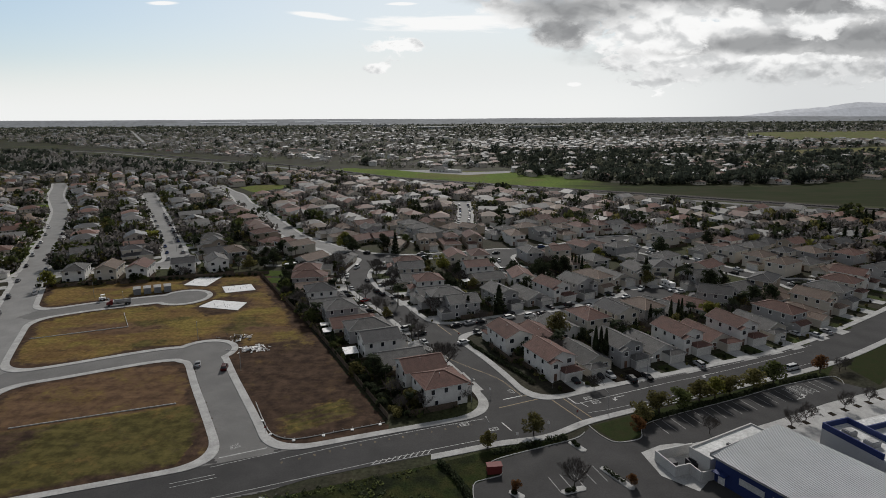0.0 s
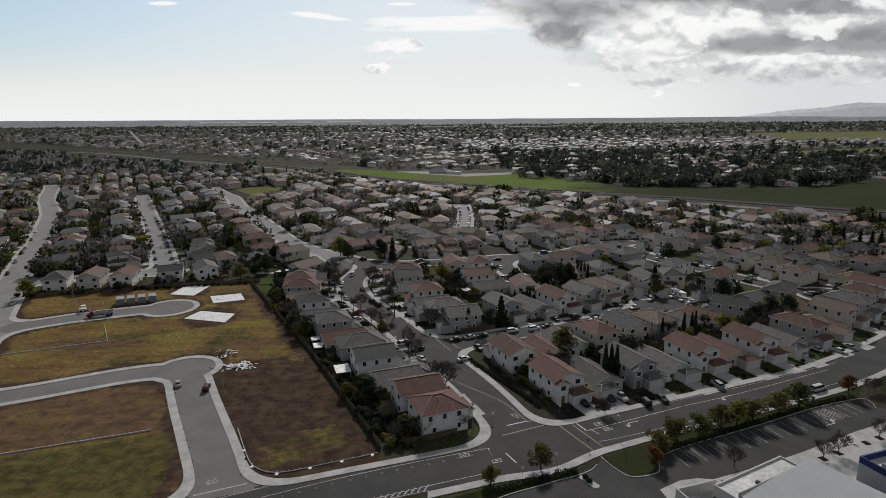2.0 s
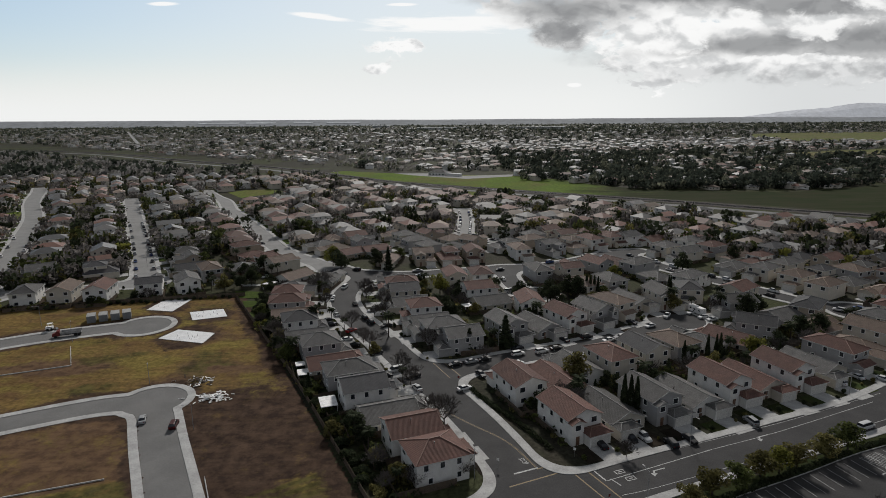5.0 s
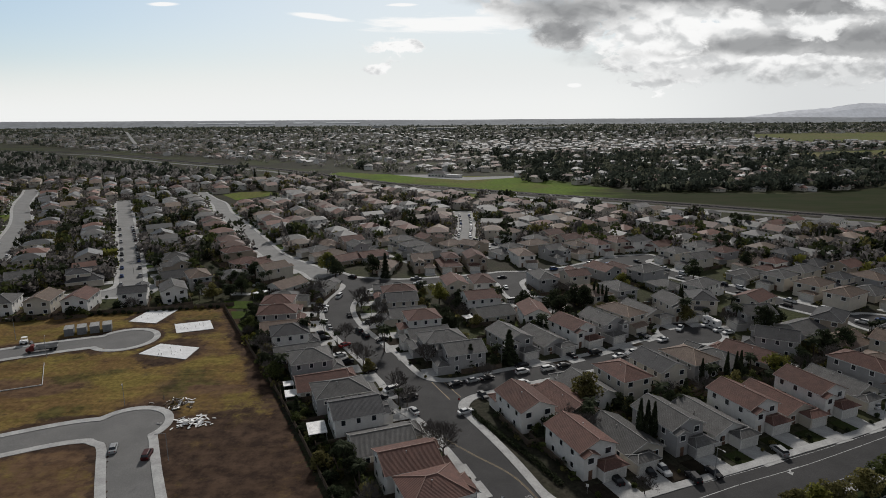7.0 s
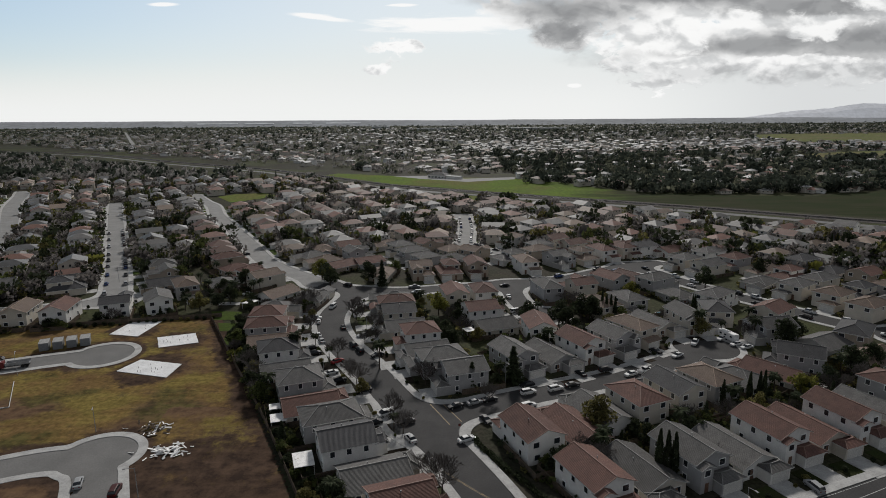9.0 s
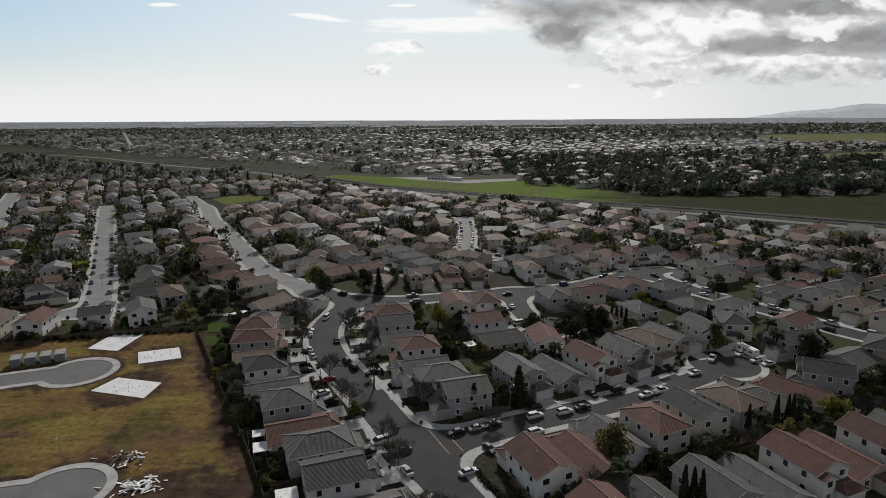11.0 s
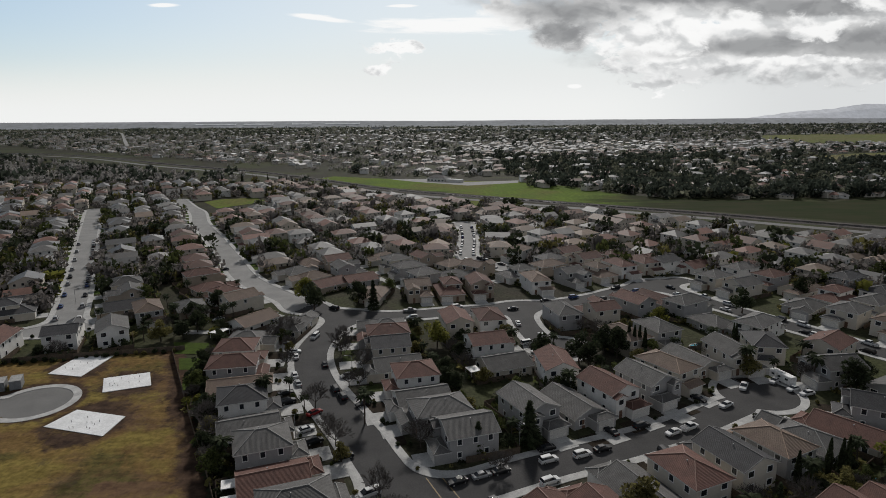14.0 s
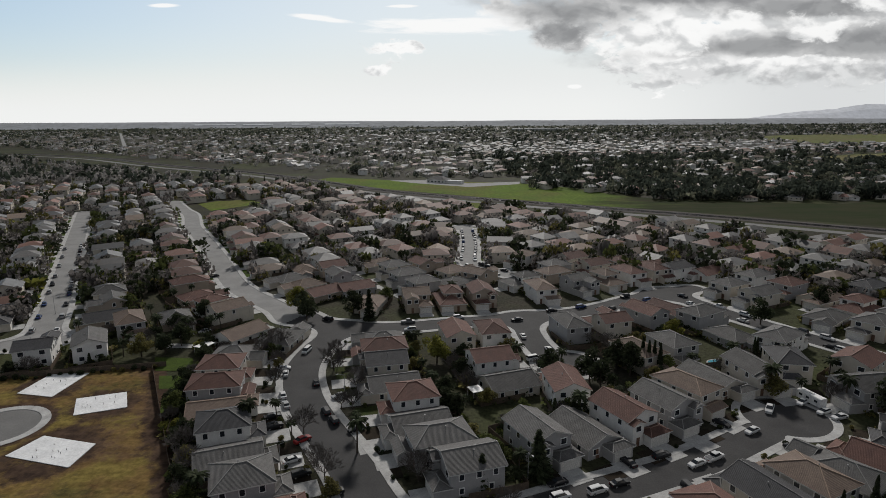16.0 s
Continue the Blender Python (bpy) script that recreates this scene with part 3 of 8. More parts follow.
# the vacant land of the new development, in lots between its roads; the ground cover changes gradually over it
def field_sheet():
    s = Shape()
    step = 1.0
    idx, cover = {}, []
    soft = lambda v, lo, hi: min(1.0, max(0.0, (v - lo) / (hi - lo)))
    def weights(x, y):
        edge = -12 - (y - 111) * 0.549 if y < 211 else -67 - (y - 211) * 0.5
        gap = walk_gap(x, y)
        wob = 2.6 * noise.noise((x * 0.09, y * 0.09, 7)) + 1.2 * noise.noise((x * 0.35, y * 0.35, 2))
        soil = 1 - soft(gap + wob * 0.8, 2.6, 6.5)
        soil = max(soil, soft(x + wob - edge, -9, -3))
        green = soft(noise.noise((x * 0.05, y * 0.09, 4)), 0.1, 0.5) * 0.6
        brown = soft(noise.noise((x * 0.045, y * 0.06, 9)), 0.0, 0.5)
        if x < -58 and x < -47 - (y - 96) * 0.60 and y < 139 + (x + 116) * 0.22:
            wall = 121 + (x + 71) * 0.29
            green = soft(wall - y + wob * 0.5, 0.2, 2.5)
            brown = (1 - green) * 0.8
            green *= 0.85
            soil = max(soil, soft(-98 - x + wob, -2, 4) * green * 0.8)
        elif x > -64 - (y - 130) * 0.15 and y < 176:
            a = (x + 27) * 0.88 + (y - 116.5) * 0.47
            b = -(x + 27) * 0.47 + (y - 116.5) * 0.88
            g = soft(16.5 + wob - abs(a), 0, 5) * soft(6.5 + wob * 0.6 - abs(b), 0, 3) * (0.75 + 0.25 * math.sin(b * 2.4))
            up = soft(y + wob * 2, 152, 172)
            soil = max(soil, (1 - up) * (1 - g * 0.9))
            green, brown = g, max(brown, up * 0.7)
        for cx, cy, r in ((-111.5, 231.7, 8.6), (-90, 220.4, 8.4), (-88.6, 199, 10.0)):
            soil = max(soil, 0.85 * (1 - soft(math.hypot(x - cx, y - cy) - r + wob, -1, 4)))
        return soil, green, brown
    def vert(i, j):
        if (i, j) not in idx:
            x, y = -200 + i * step, 66 + j * step
            idx[(i, j)] = len(s.v)
            s.v.append((x, y, 0.075 + 0.05 * noise.noise((x * 0.06, y * 0.06, 0)) + 0.03 * noise.noise((x * 0.4, y * 0.4, 3))))
            cover.append(weights(x, y))
        return idx[(i, j)]
    for i in range(190):
        for j in range(180):
            x, y = -200 + (i + .5) * step, 66 + (j + .5) * step
            edge = -12 - (y - 111) * 0.549 if y < 211 else -67 - (y - 211) * 0.5
            if x > edge or y > 243.5 + (x + 83) * 0.163 or walk_gap(x, y) < 0.8 or y < 84 + (x + 85) * 0.27 or x < -184 - (y - 205) * 0.58:
                continue
            s.f.append((vert(i, j), vert(i + 1, j), vert(i + 1, j + 1), vert(i, j + 1)))
            s.m.append(0)
    return s, cover


def field_material():
    m = material("vacant_land", (0.168, 0.112, 0.041), (0.112, 0.068, 0.033), rough=0.95, scale=0.05, fine=0.7, fine_amount=0.32, third=(0.160, 0.122, 0.038), third_scale=0.07, bump=0.6, spec=0.02)
    nt = m.node_tree
    b = nt.nodes["Principled BSDF"]
    col = b.inputs["Base Color"].links[0].from_socket
    tc = nt.nodes.new("ShaderNodeTexCoord")

    def nz(scale, detail, rough, stretch=(1, 1, 1), turn=0.0):
        mp = nt.nodes.new("ShaderNodeMapping")
        mp.inputs["Scale"].default_value = stretch
        mp.inputs["Rotation"].default_value = (0, 0, turn)
        wire(nt, tc.outputs["Object"], mp.inputs[0])
        n = nt.nodes.new("ShaderNodeTexNoise")
        n.inputs["Scale"].default_value, n.inputs["Detail"].default_value, n.inputs["Roughness"].default_value = scale, detail, rough
        wire(nt, mp.outputs[0], n.inputs["Vector"])
        return n.outputs[0]

    def calc(op, a, q, c=None):
        n = nt.nodes.new("ShaderNodeMath")
        n.operation = op
        for i, v in enumerate((a, q, c)):
            if isinstance(v, float):
                n.inputs[i].default_value = v
            elif v is not None:
                wire(nt, v, n.inputs[i])
        return n.outputs[0]

    def rng_(v, lo, hi, a=0.0, c=1.0):
        n = nt.nodes.new("ShaderNodeMapRange")
        n.interpolation_type = "SMOOTHSTEP"
        wire(nt, v, n.inputs[0])
        for i, q in enumerate((lo, hi, a, c)):
            n.inputs[i + 1].default_value = q
        return n.outputs[0]

    def mixc(f, a, c, blend="MIX"):
        n = nt.nodes.new("ShaderNodeMix")
        n.data_type, n.blend_type = "RGBA", blend
        if isinstance(f, float):
            n.inputs[0].default_value = f
        else:
            wire(nt, f, n.inputs[0])
        for i, v in ((6, a), (7, c)):
            if isinstance(v, tuple):
                n.inputs[i].default_value = (*v, 1)
            else:
                wire(nt, v, n.inputs[i])
        return n.outputs[2]

    at = nt.nodes.new("ShaderNodeAttribute")
    at.attribute_name = "cover"
    sep = nt.nodes.new("ShaderNodeSeparateXYZ")
    wire(nt, at.outputs["Vector"], sep.inputs[0])
    patchy = calc("ADD", calc("MULTIPLY_ADD", nz(0.45, 7.0, 0.72), 1.5, -0.75), calc("MULTIPLY_ADD", nz(0.085, 4.0, 0.6), 1.7, -0.85))
    tone = rng_(nz(0.28, 8.0, 0.68), 0.34, 0.66)
    for k, (dark, light) in ((2, ((0.076, 0.047, 0.031), (0.140, 0.087, 0.051))), (1, ((0.046, 0.041, 0.016), (0.106, 0.090, 0.033))), (0, ((0.034, 0.023, 0.018), (0.082, 0.053, 0.037)))):
        col = mixc(rng_(calc("ADD", sep.outputs[k], patchy), 0.2, 0.85), col, mixc(tone, dark, light))
    # trodden dirt blotches and faint wheel streaks
    col = mixc(rng_(nz(0.2, 6.0, 0.7), 0.56, 0.70, 0.0, 0.6), col, (0.050, 0.038, 0.029))
    streak = nz(1.0, 4.0, 0.6, (0.05, 0.32, 1.0), 0.4)
    grey = nt.nodes.new("ShaderNodeCombineColor")
    val = rng_(streak, 0.3, 0.7, 0.85, 1.15)
    for i in range(3):
        wire(nt, val, grey.inputs[i])
    col = mixc(1.0, col, grey.outputs[0], "MULTIPLY")
    wire(nt, col, b.inputs["Base Color"])
    return m


sheet, cover = field_sheet()
field_ob = part("field", sheet, field_material())
attr = field_ob.data.attributes.new("cover", "FLOAT_VECTOR", "POINT")
attr.data.foreach_set("vector", np.array(cover, dtype=np.float32).ravel())
tagged(field_ob, "vacant development land with patchy golden-green winter grass and bare soil", "field", kind="structure")

# ---- houses ----
SLOPE, OVER, FASCIA, TALL = 0.40, 0.45, 0.22, 1.1


def hip_roof(roof, cap, x0, x1, y0, y1, z, slope=SLOPE):
    x0, x1, y0, y1 = x0 - OVER, x1 + OVER, y0 - OVER, y1 + OVER
    h = min(x1 - x0, y1 - y0) / 2
    top = z + h * slope
    if x1 - x0 > y1 - y0:
        r = [(x0 + h, (y0 + y1) / 2, top), (x1 - h, (y0 + y1) / 2, top)]
        faces = [(0, 1, 9, 8), (1, 2, 9), (2, 3, 8, 9), (3, 0, 8)]
        hips = [(0, 8), (3, 8), (1, 9), (2, 9), (8, 9)]
    else:
        r = [((x0 + x1) / 2, y0 + h, top), ((x0 + x1) / 2, y1 - h, top)]
        faces = [(0, 1, 8), (1, 2, 9, 8), (2, 3, 9), (3, 0, 8, 9)]
        hips = [(0, 8), (1, 8), (2, 9), (3, 9), (8, 9)]
    v = [(x0, y0, z), (x1, y0, z), (x1, y1, z), (x0, y1, z)]
    v += [(a, b, c - FASCIA) for a, b, c in v] + r
    roof.add(v, faces)
    roof.f += [tuple(i + len(roof.v) - len(v) for i in f) for f in ((4, 5, 1, 0), (5, 6, 2, 1), (6, 7, 3, 2), (7, 4, 0, 3), (7, 6, 5, 4))]
    roof.m += [1] * 5
    for a, b in hips:
        if (Vector(v[a]) - Vector(v[b])).length > 0.2:
            cap.bar((v[a][0], v[a][1], v[a][2] + 0.03), (v[b][0], v[b][1], v[b][2] + 0.03), 0.11)


def gable_roof(roof, cap, wall, x0, x1, y0, y1, z, axis, slope=SLOPE):
    if axis == "x":
        ends, (a0, a1), (b0, b1) = "x", (x0, x1), (y0, y1)
    else:
        ends, (a0, a1), (b0, b1) = "y", (y0, y1), (x0, x1)
    put = (lambda a, b, c: (a, b, c)) if axis == "x" else (lambda a, b, c: (b, a, c))
    mid, top = (b0 + b1) / 2, z + (b1 - b0) / 2 * slope
    eave = z - OVER * slope
    prof = [(b0 - OVER, eave), (mid, top), (b1 + OVER, eave)]
    ring_a = [put(a0 - OVER, b, c + 0.12) for b, c in prof] + [put(a0 - OVER, b, c - 0.10) for b, c in reversed(prof)]
    ring_b = [put(a1 + OVER, b, c + 0.12) for b, c in prof] + [put(a1 + OVER, b, c - 0.10) for b, c in reversed(prof)]
    v = ring_a + ring_b
    roof.add(v, [(0, 1, 7, 6), (1, 2, 8, 7)])
    roof.f += [tuple(i + len(roof.v) - len(v) for i in f) for f in ((2, 3, 9, 8), (3, 4, 10, 9), (4, 5, 11, 10), (5, 0, 6, 11), (0, 5, 4, 1), (1, 4, 3, 2), (6, 7, 10, 11), (7, 8, 9, 10))]
    roof.m += [1] * 8
    for a in (a0, a1):
        w = [put(a, b0, z - 0.05), put(a, b1, z - 0.05), put(a, mid, top - 0.12)]
        wall.add(w, [(0, 1, 2)])
    cap.bar(put(a0 - OVER, mid, top + 0.14), put(a1 + OVER, mid, top + 0.14), 0.11)
    for a in (a0 - OVER, a1 + OVER):
        for b in (b0 - OVER, b1 + OVER):
            cap.bar(put(a, b, eave + 0.12), put(a, mid, top + 0.13), 0.09)


# blocks: x0, x1, y0, y1, floor of the block, eave height, roof kind; the street is at -y
DESIGNS = {
    "two_hip": dict(blocks=[(-4.8, 4.8, -4.5, 7.5, 0, 5.6, "hip"), (-4.8, 1, -7.8, -4.5, 0, 2.8, "hip")], garage=(-4.4, 0.5, -7.8), door=(1.8, -4.5)),
    "two_gable": dict(blocks=[(-4.8, 4.8, -4.5, 7.5, 0, 5.6, "y"), (-1.2, 4.8, -8, -4.5, 0, 2.8, "hip"), (-4.8, -1.4, -6, -4.5, 0, 5.3, "y")], garage=(-0.8, 4.4, -8), door=(-3.1, -6)),
    "one_hip": dict(blocks=[(-5.2, 5.2, -5, 8, 0, 2.9, "hip"), (-5.2, 0.8, -9, -5, 0, 2.8, "y")], garage=(-4.7, 0.2, -9), door=(2.4, -5)),
    "one_gable": dict(blocks=[(-5.1, 5.1, -6, 8, 0, 2.9, "y"), (-0.8, 5.1, -9, -6, 0, 2.8, "hip")], garage=(-0.3, 4.6, -9), door=(-2.4, -6)),
    "two_cross": dict(blocks=[(-5.2, 5.2, -1, 7.5, 0, 5.6, "x"), (-5.2, -0.2, -5.5, -1, 0, 5.5, "y"), (-0.2, 5.2, -6.5, -1, 0, 2.8, "hip")], garage=(0.1, 4.9, -6.5), door=(-2.8, -5.5)),
    "stepped": dict(blocks=[(-5.3, 5.3, -7.5, 7.5, 0, 2.9, "hip"), (-2.6, 5.1, -2.5, 7.3, 2.9, 5.7, "hip")], garage=(-4.9, 0, -7.5), door=(2.0, -7.5)),
    "two_long": dict(blocks=[(-4.5, 4.5, -6, 8, 0, 5.6, "hip"), (-4.5, 1.2, -9.2, -6, 0, 2.8, "x")], garage=(-4.1, 0.8, -9.2), door=(2.6, -6)),
}


def window_part(root, x, y, z, w, h, face, near):
    """A framed window set into a wall; face is the side it looks to: f, b, l or r."""
    t = 0.17
    turn_to = {"f": lambda a, d, c: (x + a, y - d, c), "b": lambda a, d, c: (x - a, y + d, c), "l": lambda a, d, c: (x - d, y - a, c), "r": lambda a, d, c: (x + d, y + a, c)}[face]
    ow, oz0, oz1 = w / 2 + t, z - t, z + h + t
    loops = [[(-ow, -0.02, oz0), (ow, -0.02, oz0), (ow, -0.02, oz1), (-ow, -0.02, oz1)], [(-ow, 0.07, oz0), (ow, 0.07, oz0), (ow, 0.07, oz1), (-ow, 0.07, oz1)],
             [(-w / 2, 0.07, z), (w / 2, 0.07, z), (w / 2, 0.07, z + h), (-w / 2, 0.07, z + h)], [(-w / 2, 0.02, z), (w / 2, 0.02, z), (w / 2, 0.02, z + h), (-w / 2, 0.02, z + h)]]
    fr = Shape().loft([[turn_to(*p) for p in lp] for lp in loops], closed_ends=False)
    win_pane = [turn_to(*p) for p in loops[3]]
    if near:
        win = part("window", fr, M["trim"], root)
        q = [turn_to(a, 0.025, c) for a, d, c in loops[3]]
        part("pane", Shape().add(q, [(0, 1, 2, 3)]), M["glass"], win, "dark reflective glass pane")
    else:
        n = len(fr.v)
        fr.f.append((n - 4, n - 3, n - 2, n - 1))
        fr.m.append(1)
        part("window", fr, (M["trim"], M["glass"]), root)


def make_house(design, near, flip):
    spec = DESIGNS[design]
    k = -1 if flip else 1
    root = empty("house")
    wall = Shape()
    pieces = []
    first = True
    for x0, x1, y0, y1, z0, z1, kind in spec["blocks"]:
        if flip:
            x0, x1 = -x1, -x0
        wall.box(x0, x1, y0 + (0 if first else 0.0), y1 - (0 if first else 0.02), z0, z1)
        first = False
        roof, cap = Shape(), Shape()
        if kind == "hip":
            hip_roof(roof, cap, x0, x1, y0, y1, z1)
        else:
            gable_roof(roof, cap, wall, x0, x1, y0, y1, z1, kind)
        pieces.append((roof, cap))
    part("wall", wall, WALL["beige"], root)
    for roof, cap in pieces:
        if near:
            r = part("roof", roof, (ROOF["grey"], M["fascia"]), root)
            part("ridge_cap", cap, CAP["grey"], r)
        else:
            roof.add(cap.v, cap.f, 2)
            part("roof", roof, (ROOF["grey"], M["fascia"], CAP["grey"]), root)
    gx0, gx1, gy = spec["garage"]
    gx0, gx1 = sorted((gx0 * k, gx1 * k))
    door = Shape()
    for i in range(4):
        door.box(gx0, gx1, gy - 0.06, gy + 0.02, 0.03 + i * 0.54, 0.55 + i * 0.54)
    part("garage_door", door, M["garage"], root, "pale panelled double garage door")
    dx, dy = spec["door"]
    dx *= k
    d = Shape().box(dx - 0.5, dx + 0.5, dy - 0.05, dy + 0.02, 0.05, 2.1)
    part("front_door", d, M["door"], root, "dark painted entrance door")
    for n, (x0, x1, y0, y1, z0, z1, kind) in enumerate(spec["blocks"]):
        if flip:
            x0, x1 = -x1, -x0
        tall = z1 > 4
        if n == 0 or tall:
            w, dd = x1 - x0, y1 - y0
            zz = z1 - 1.75 if tall else 1.0
            if w > 3:
                cols = (-0.28, 0.28) if w > 4.5 else (0.0,)
                for c in cols:
                    xc = (x0 + x1) / 2 + c * w
                    if tall or near:
                        if n == 0 and not tall and gx0 - 1 < xc < gx1 + 1:
                            pass
                        elif not (n == 0 and len(spec["blocks"]) > 2 and spec["blocks"][2][5] > 4 and (spec["blocks"][2][0] * k - 0.3 < xc < spec["blocks"][2][1] * k + 0.3 or spec["blocks"][2][1] * k - 0.3 < xc < spec["blocks"][2][0] * k + 0.3)):
                            window_part(root, xc, y0, zz, 1.5, 1.25, "f", near)
                    if n == 0 or n == 1 and z0 > 1:
                        window_part(root, xc, y1, zz, 1.5, 1.25, "b", near)
            sides = (-0.30, 0.02, 0.33) if near and dd > 6 else ((0.0,) if dd > 6 else ())
            for c in sides:
                yc = (y0 + y1) / 2 + c * dd
                for face, xx in (("l", x0), ("r", x1)):
                    window_part(root, xx, yc, zz, 1.0, 1.25, face, near)
            if near and n == 0 and tall:
                for c in (-0.3, 0.25):
                    window_part(root, (x0 + x1) / 2 + c * w, y1, 1.0, 1.4, 1.2, "b", near)
                    window_part(root, x0, (y0 + y1) / 2 + c * dd, 1.0, 0.9, 1.15, "l", near)
                    window_part(root, x1, (y0 + y1) / 2 + c * dd, 1.0, 0.9, 1.15, "r", near)
    if near:
        x0, x1, y0, y1, z0, z1, kind = spec["blocks"][0]
        v = Shape()
        v.bar((1.2 * k, 2.0, z1 + 0.6), (1.2 * k, 2.0, z1 + 1.9), 0.09, sides=8)
        v.bar((1.2 * k, 2.0, z1 + 1.9), (1.2 * k, 2.0, z1 + 2.0), 0.14, sides=8)
        part("vent_pipe", v, M["metal_pale"], root, "galvanised roof vent pipe")
    return root


PROTO = {}
PLACED = []      # centres of houses, to keep the filling rows apart
ROOF_WORDS = {"red": "red-brown tile", "tan": "tan tile", "grey": "grey tile", "dark": "dark grey tile"}
WALL_WORDS = {"white": "white", "beige": "beige", "tan": "tan", "grey": "pale grey"}


def house(design, x, y, turn, roof="grey", wall="beige", near=True, flip=False, sx=1.0, sy=1.0):
    """turn: the bearing in degrees (from +x, anticlockwise) to which the front looks."""
    key = (design, near, flip)
    m = pose(x, y, 0.02, 0, 0, turn + 90) @ Matrix.Diagonal((sx, sy, TALL, 1))
    if key not in PROTO:
        PROTO[key] = make_house(design, near, flip)
        root = PROTO[key]
        root.matrix_basis = m
        root.scale = (1, 1, 1)
        root.matrix_basis = m
    else:
        proto = PROTO[key]
        keep = proto.matrix_basis.copy()
        proto.matrix_basis = Matrix.Identity(4)
        root = copy_thing(proto, m)
        proto.matrix_basis = keep
    for ob in root.children_recursive:
        kind = ob.name.split(".")[0]
        if kind == "wall":
            recolour(ob, WALL[wall])
        elif kind == "roof":
            recolour(ob, ROOF[roof])
            if len(ob.material_slots) > 2:
                recolour(ob, CAP[roof], 2)
        elif kind == "ridge_cap":
            recolour(ob, CAP[roof])
    storeys = "one-storey" if design.startswith("one") else "two-storey"
    tagged(root, f"{storeys} {WALL_WORDS[wall]} stucco house with a {ROOF_WORDS[roof]} roof", "house", "suburban houses")
    PLACED.append((x, y, 8.0))
    return root


SLABS = {}


def flat_piece(name, w, l, z, mat, x, y, turn, label, category, group):
    """A thin slab w wide and l long, centred, used for driveways and lawns."""
    key = (name, round(w, 1), round(l, 1))
    m = pose(x, y, 0, 0, 0, turn + 90)
    if key in SLABS:
        return copy_thing(SLABS[key], m)
    s = Shape().box(-w / 2, w / 2, -l / 2, l / 2, -0.05, z)
    ob = tagged(part(name, s, mat), label, category, group, "structure")
    ob.matrix_basis = m
    SLABS[key] = ob
    return ob


FAR_HOUSES, FAR_FRONTS = [], []
LOTS = []


def lot(design, x, y, turn, roof, wall, near=True, flip=False, drive=9.0, yard=True, ridge=False):
    """A house with its driveway and front lawn towards the street. ridge: x, y is the middle of its main roof."""
    if ridge:
        b = DESIGNS[design]["blocks"][0]
        x, y = x + math.cos(radians(turn)) * (b[2] + b[3]) / 2, y + math.sin(radians(turn)) * (b[2] + b[3]) / 2
    LOTS.append((x, y, turn, near))
    if not near and math.hypot(x - 20, y - 60) > 300:
        FAR_HOUSES.append((x, y, turn, roof, wall, design))
        FAR_FRONTS.append((x, y, turn))
        PLACED.append((x, y, 8.0))
        return
    h = house(design, x, y, turn, roof, wall, near, flip)
    spec = DESIGNS[design]
    gx = (spec["garage"][0] + spec["garage"][1]) / 2 * (-1 if flip else 1)
    gy = spec["garage"][2]
    f = Vector((math.cos(radians(turn)), math.sin(radians(turn)), 0))
    r = Vector((-f.y, f.x, 0))          # local +x
    if drive:
        c = Vector((x, y, 0)) + r * gx + f * (-gy + drive / 2)
        flat_piece("driveway", 5.4, drive, 0.13, M["concrete"], c.x, c.y, turn, "pale concrete driveway in front of a garage", "driveway", "driveways")
        if yard:
            lx = -gx * 1.45
            c = Vector((x, y, 0)) + r * lx + f * (-gy + drive / 2 - 0.8)
            flat_piece("front_lawn", 4.6, drive - 1.0, 0.11, M["lawn"] if (int(x * 7) + int(y * 3)) % 9 < 4 else M["mulch"], c.x, c.y, turn, "small front lawn beside a driveway", "lawn", "front lawns")
    return h

# ---- houses between the curving street and the vacant land ----
def ridge_lot(design, x, y, turn, roof, wall, **k):
    lot(design, x, y, turn, roof, wall, ridge=True, **k)


ridge_lot("two_hip", 2.2, 122.5, 22, "red", "white", drive=4, flip=True)
ridge_lot("two_gable", -3.4, 131.8, 20, "red", "white", flip=True, drive=5)
ridge_lot("one_gable", -10.2, 142.6, 20, "grey", "beige", drive=6)
ridge_lot("two_gable", -17.9, 152.2, 20, "dark", "white", drive=6)
ridge_lot("two_long", -23.4, 162.2, 20, "grey", "grey", drive=6, flip=True)
ridge_lot("one_gable", -30.8, 171.6, 20, "red", "beige", drive=6)
ridge_lot("two_hip", -36.4, 181.8, 20, "grey", "grey", drive=6)
ridge_lot("one_gable", -43.0, 191.5, 20, "grey", "tan", drive=6, flip=True)
ridge_lot("two_hip", -48.2, 202, 18, "dark", "white", drive=6)
ridge_lot("one_gable", -54.0, 212, 14, "tan", "white", drive=6)
ridge_lot("two_long", -58.0, 221.5, 10, "red", "grey", drive=6)
ridge_lot("two_hip", -61.0, 233, 5, "red", "beige", drive=6)
ridge_lot("one_hip", -49.5, 257.5, 80, "grey", "beige", drive=4)
ridge_lot("one_gable", -66.0, 262.5, 55, "tan", "white", drive=4)
ridge_lot("one_hip", -62.0, 245.5, 0, "grey", "beige", drive=5)

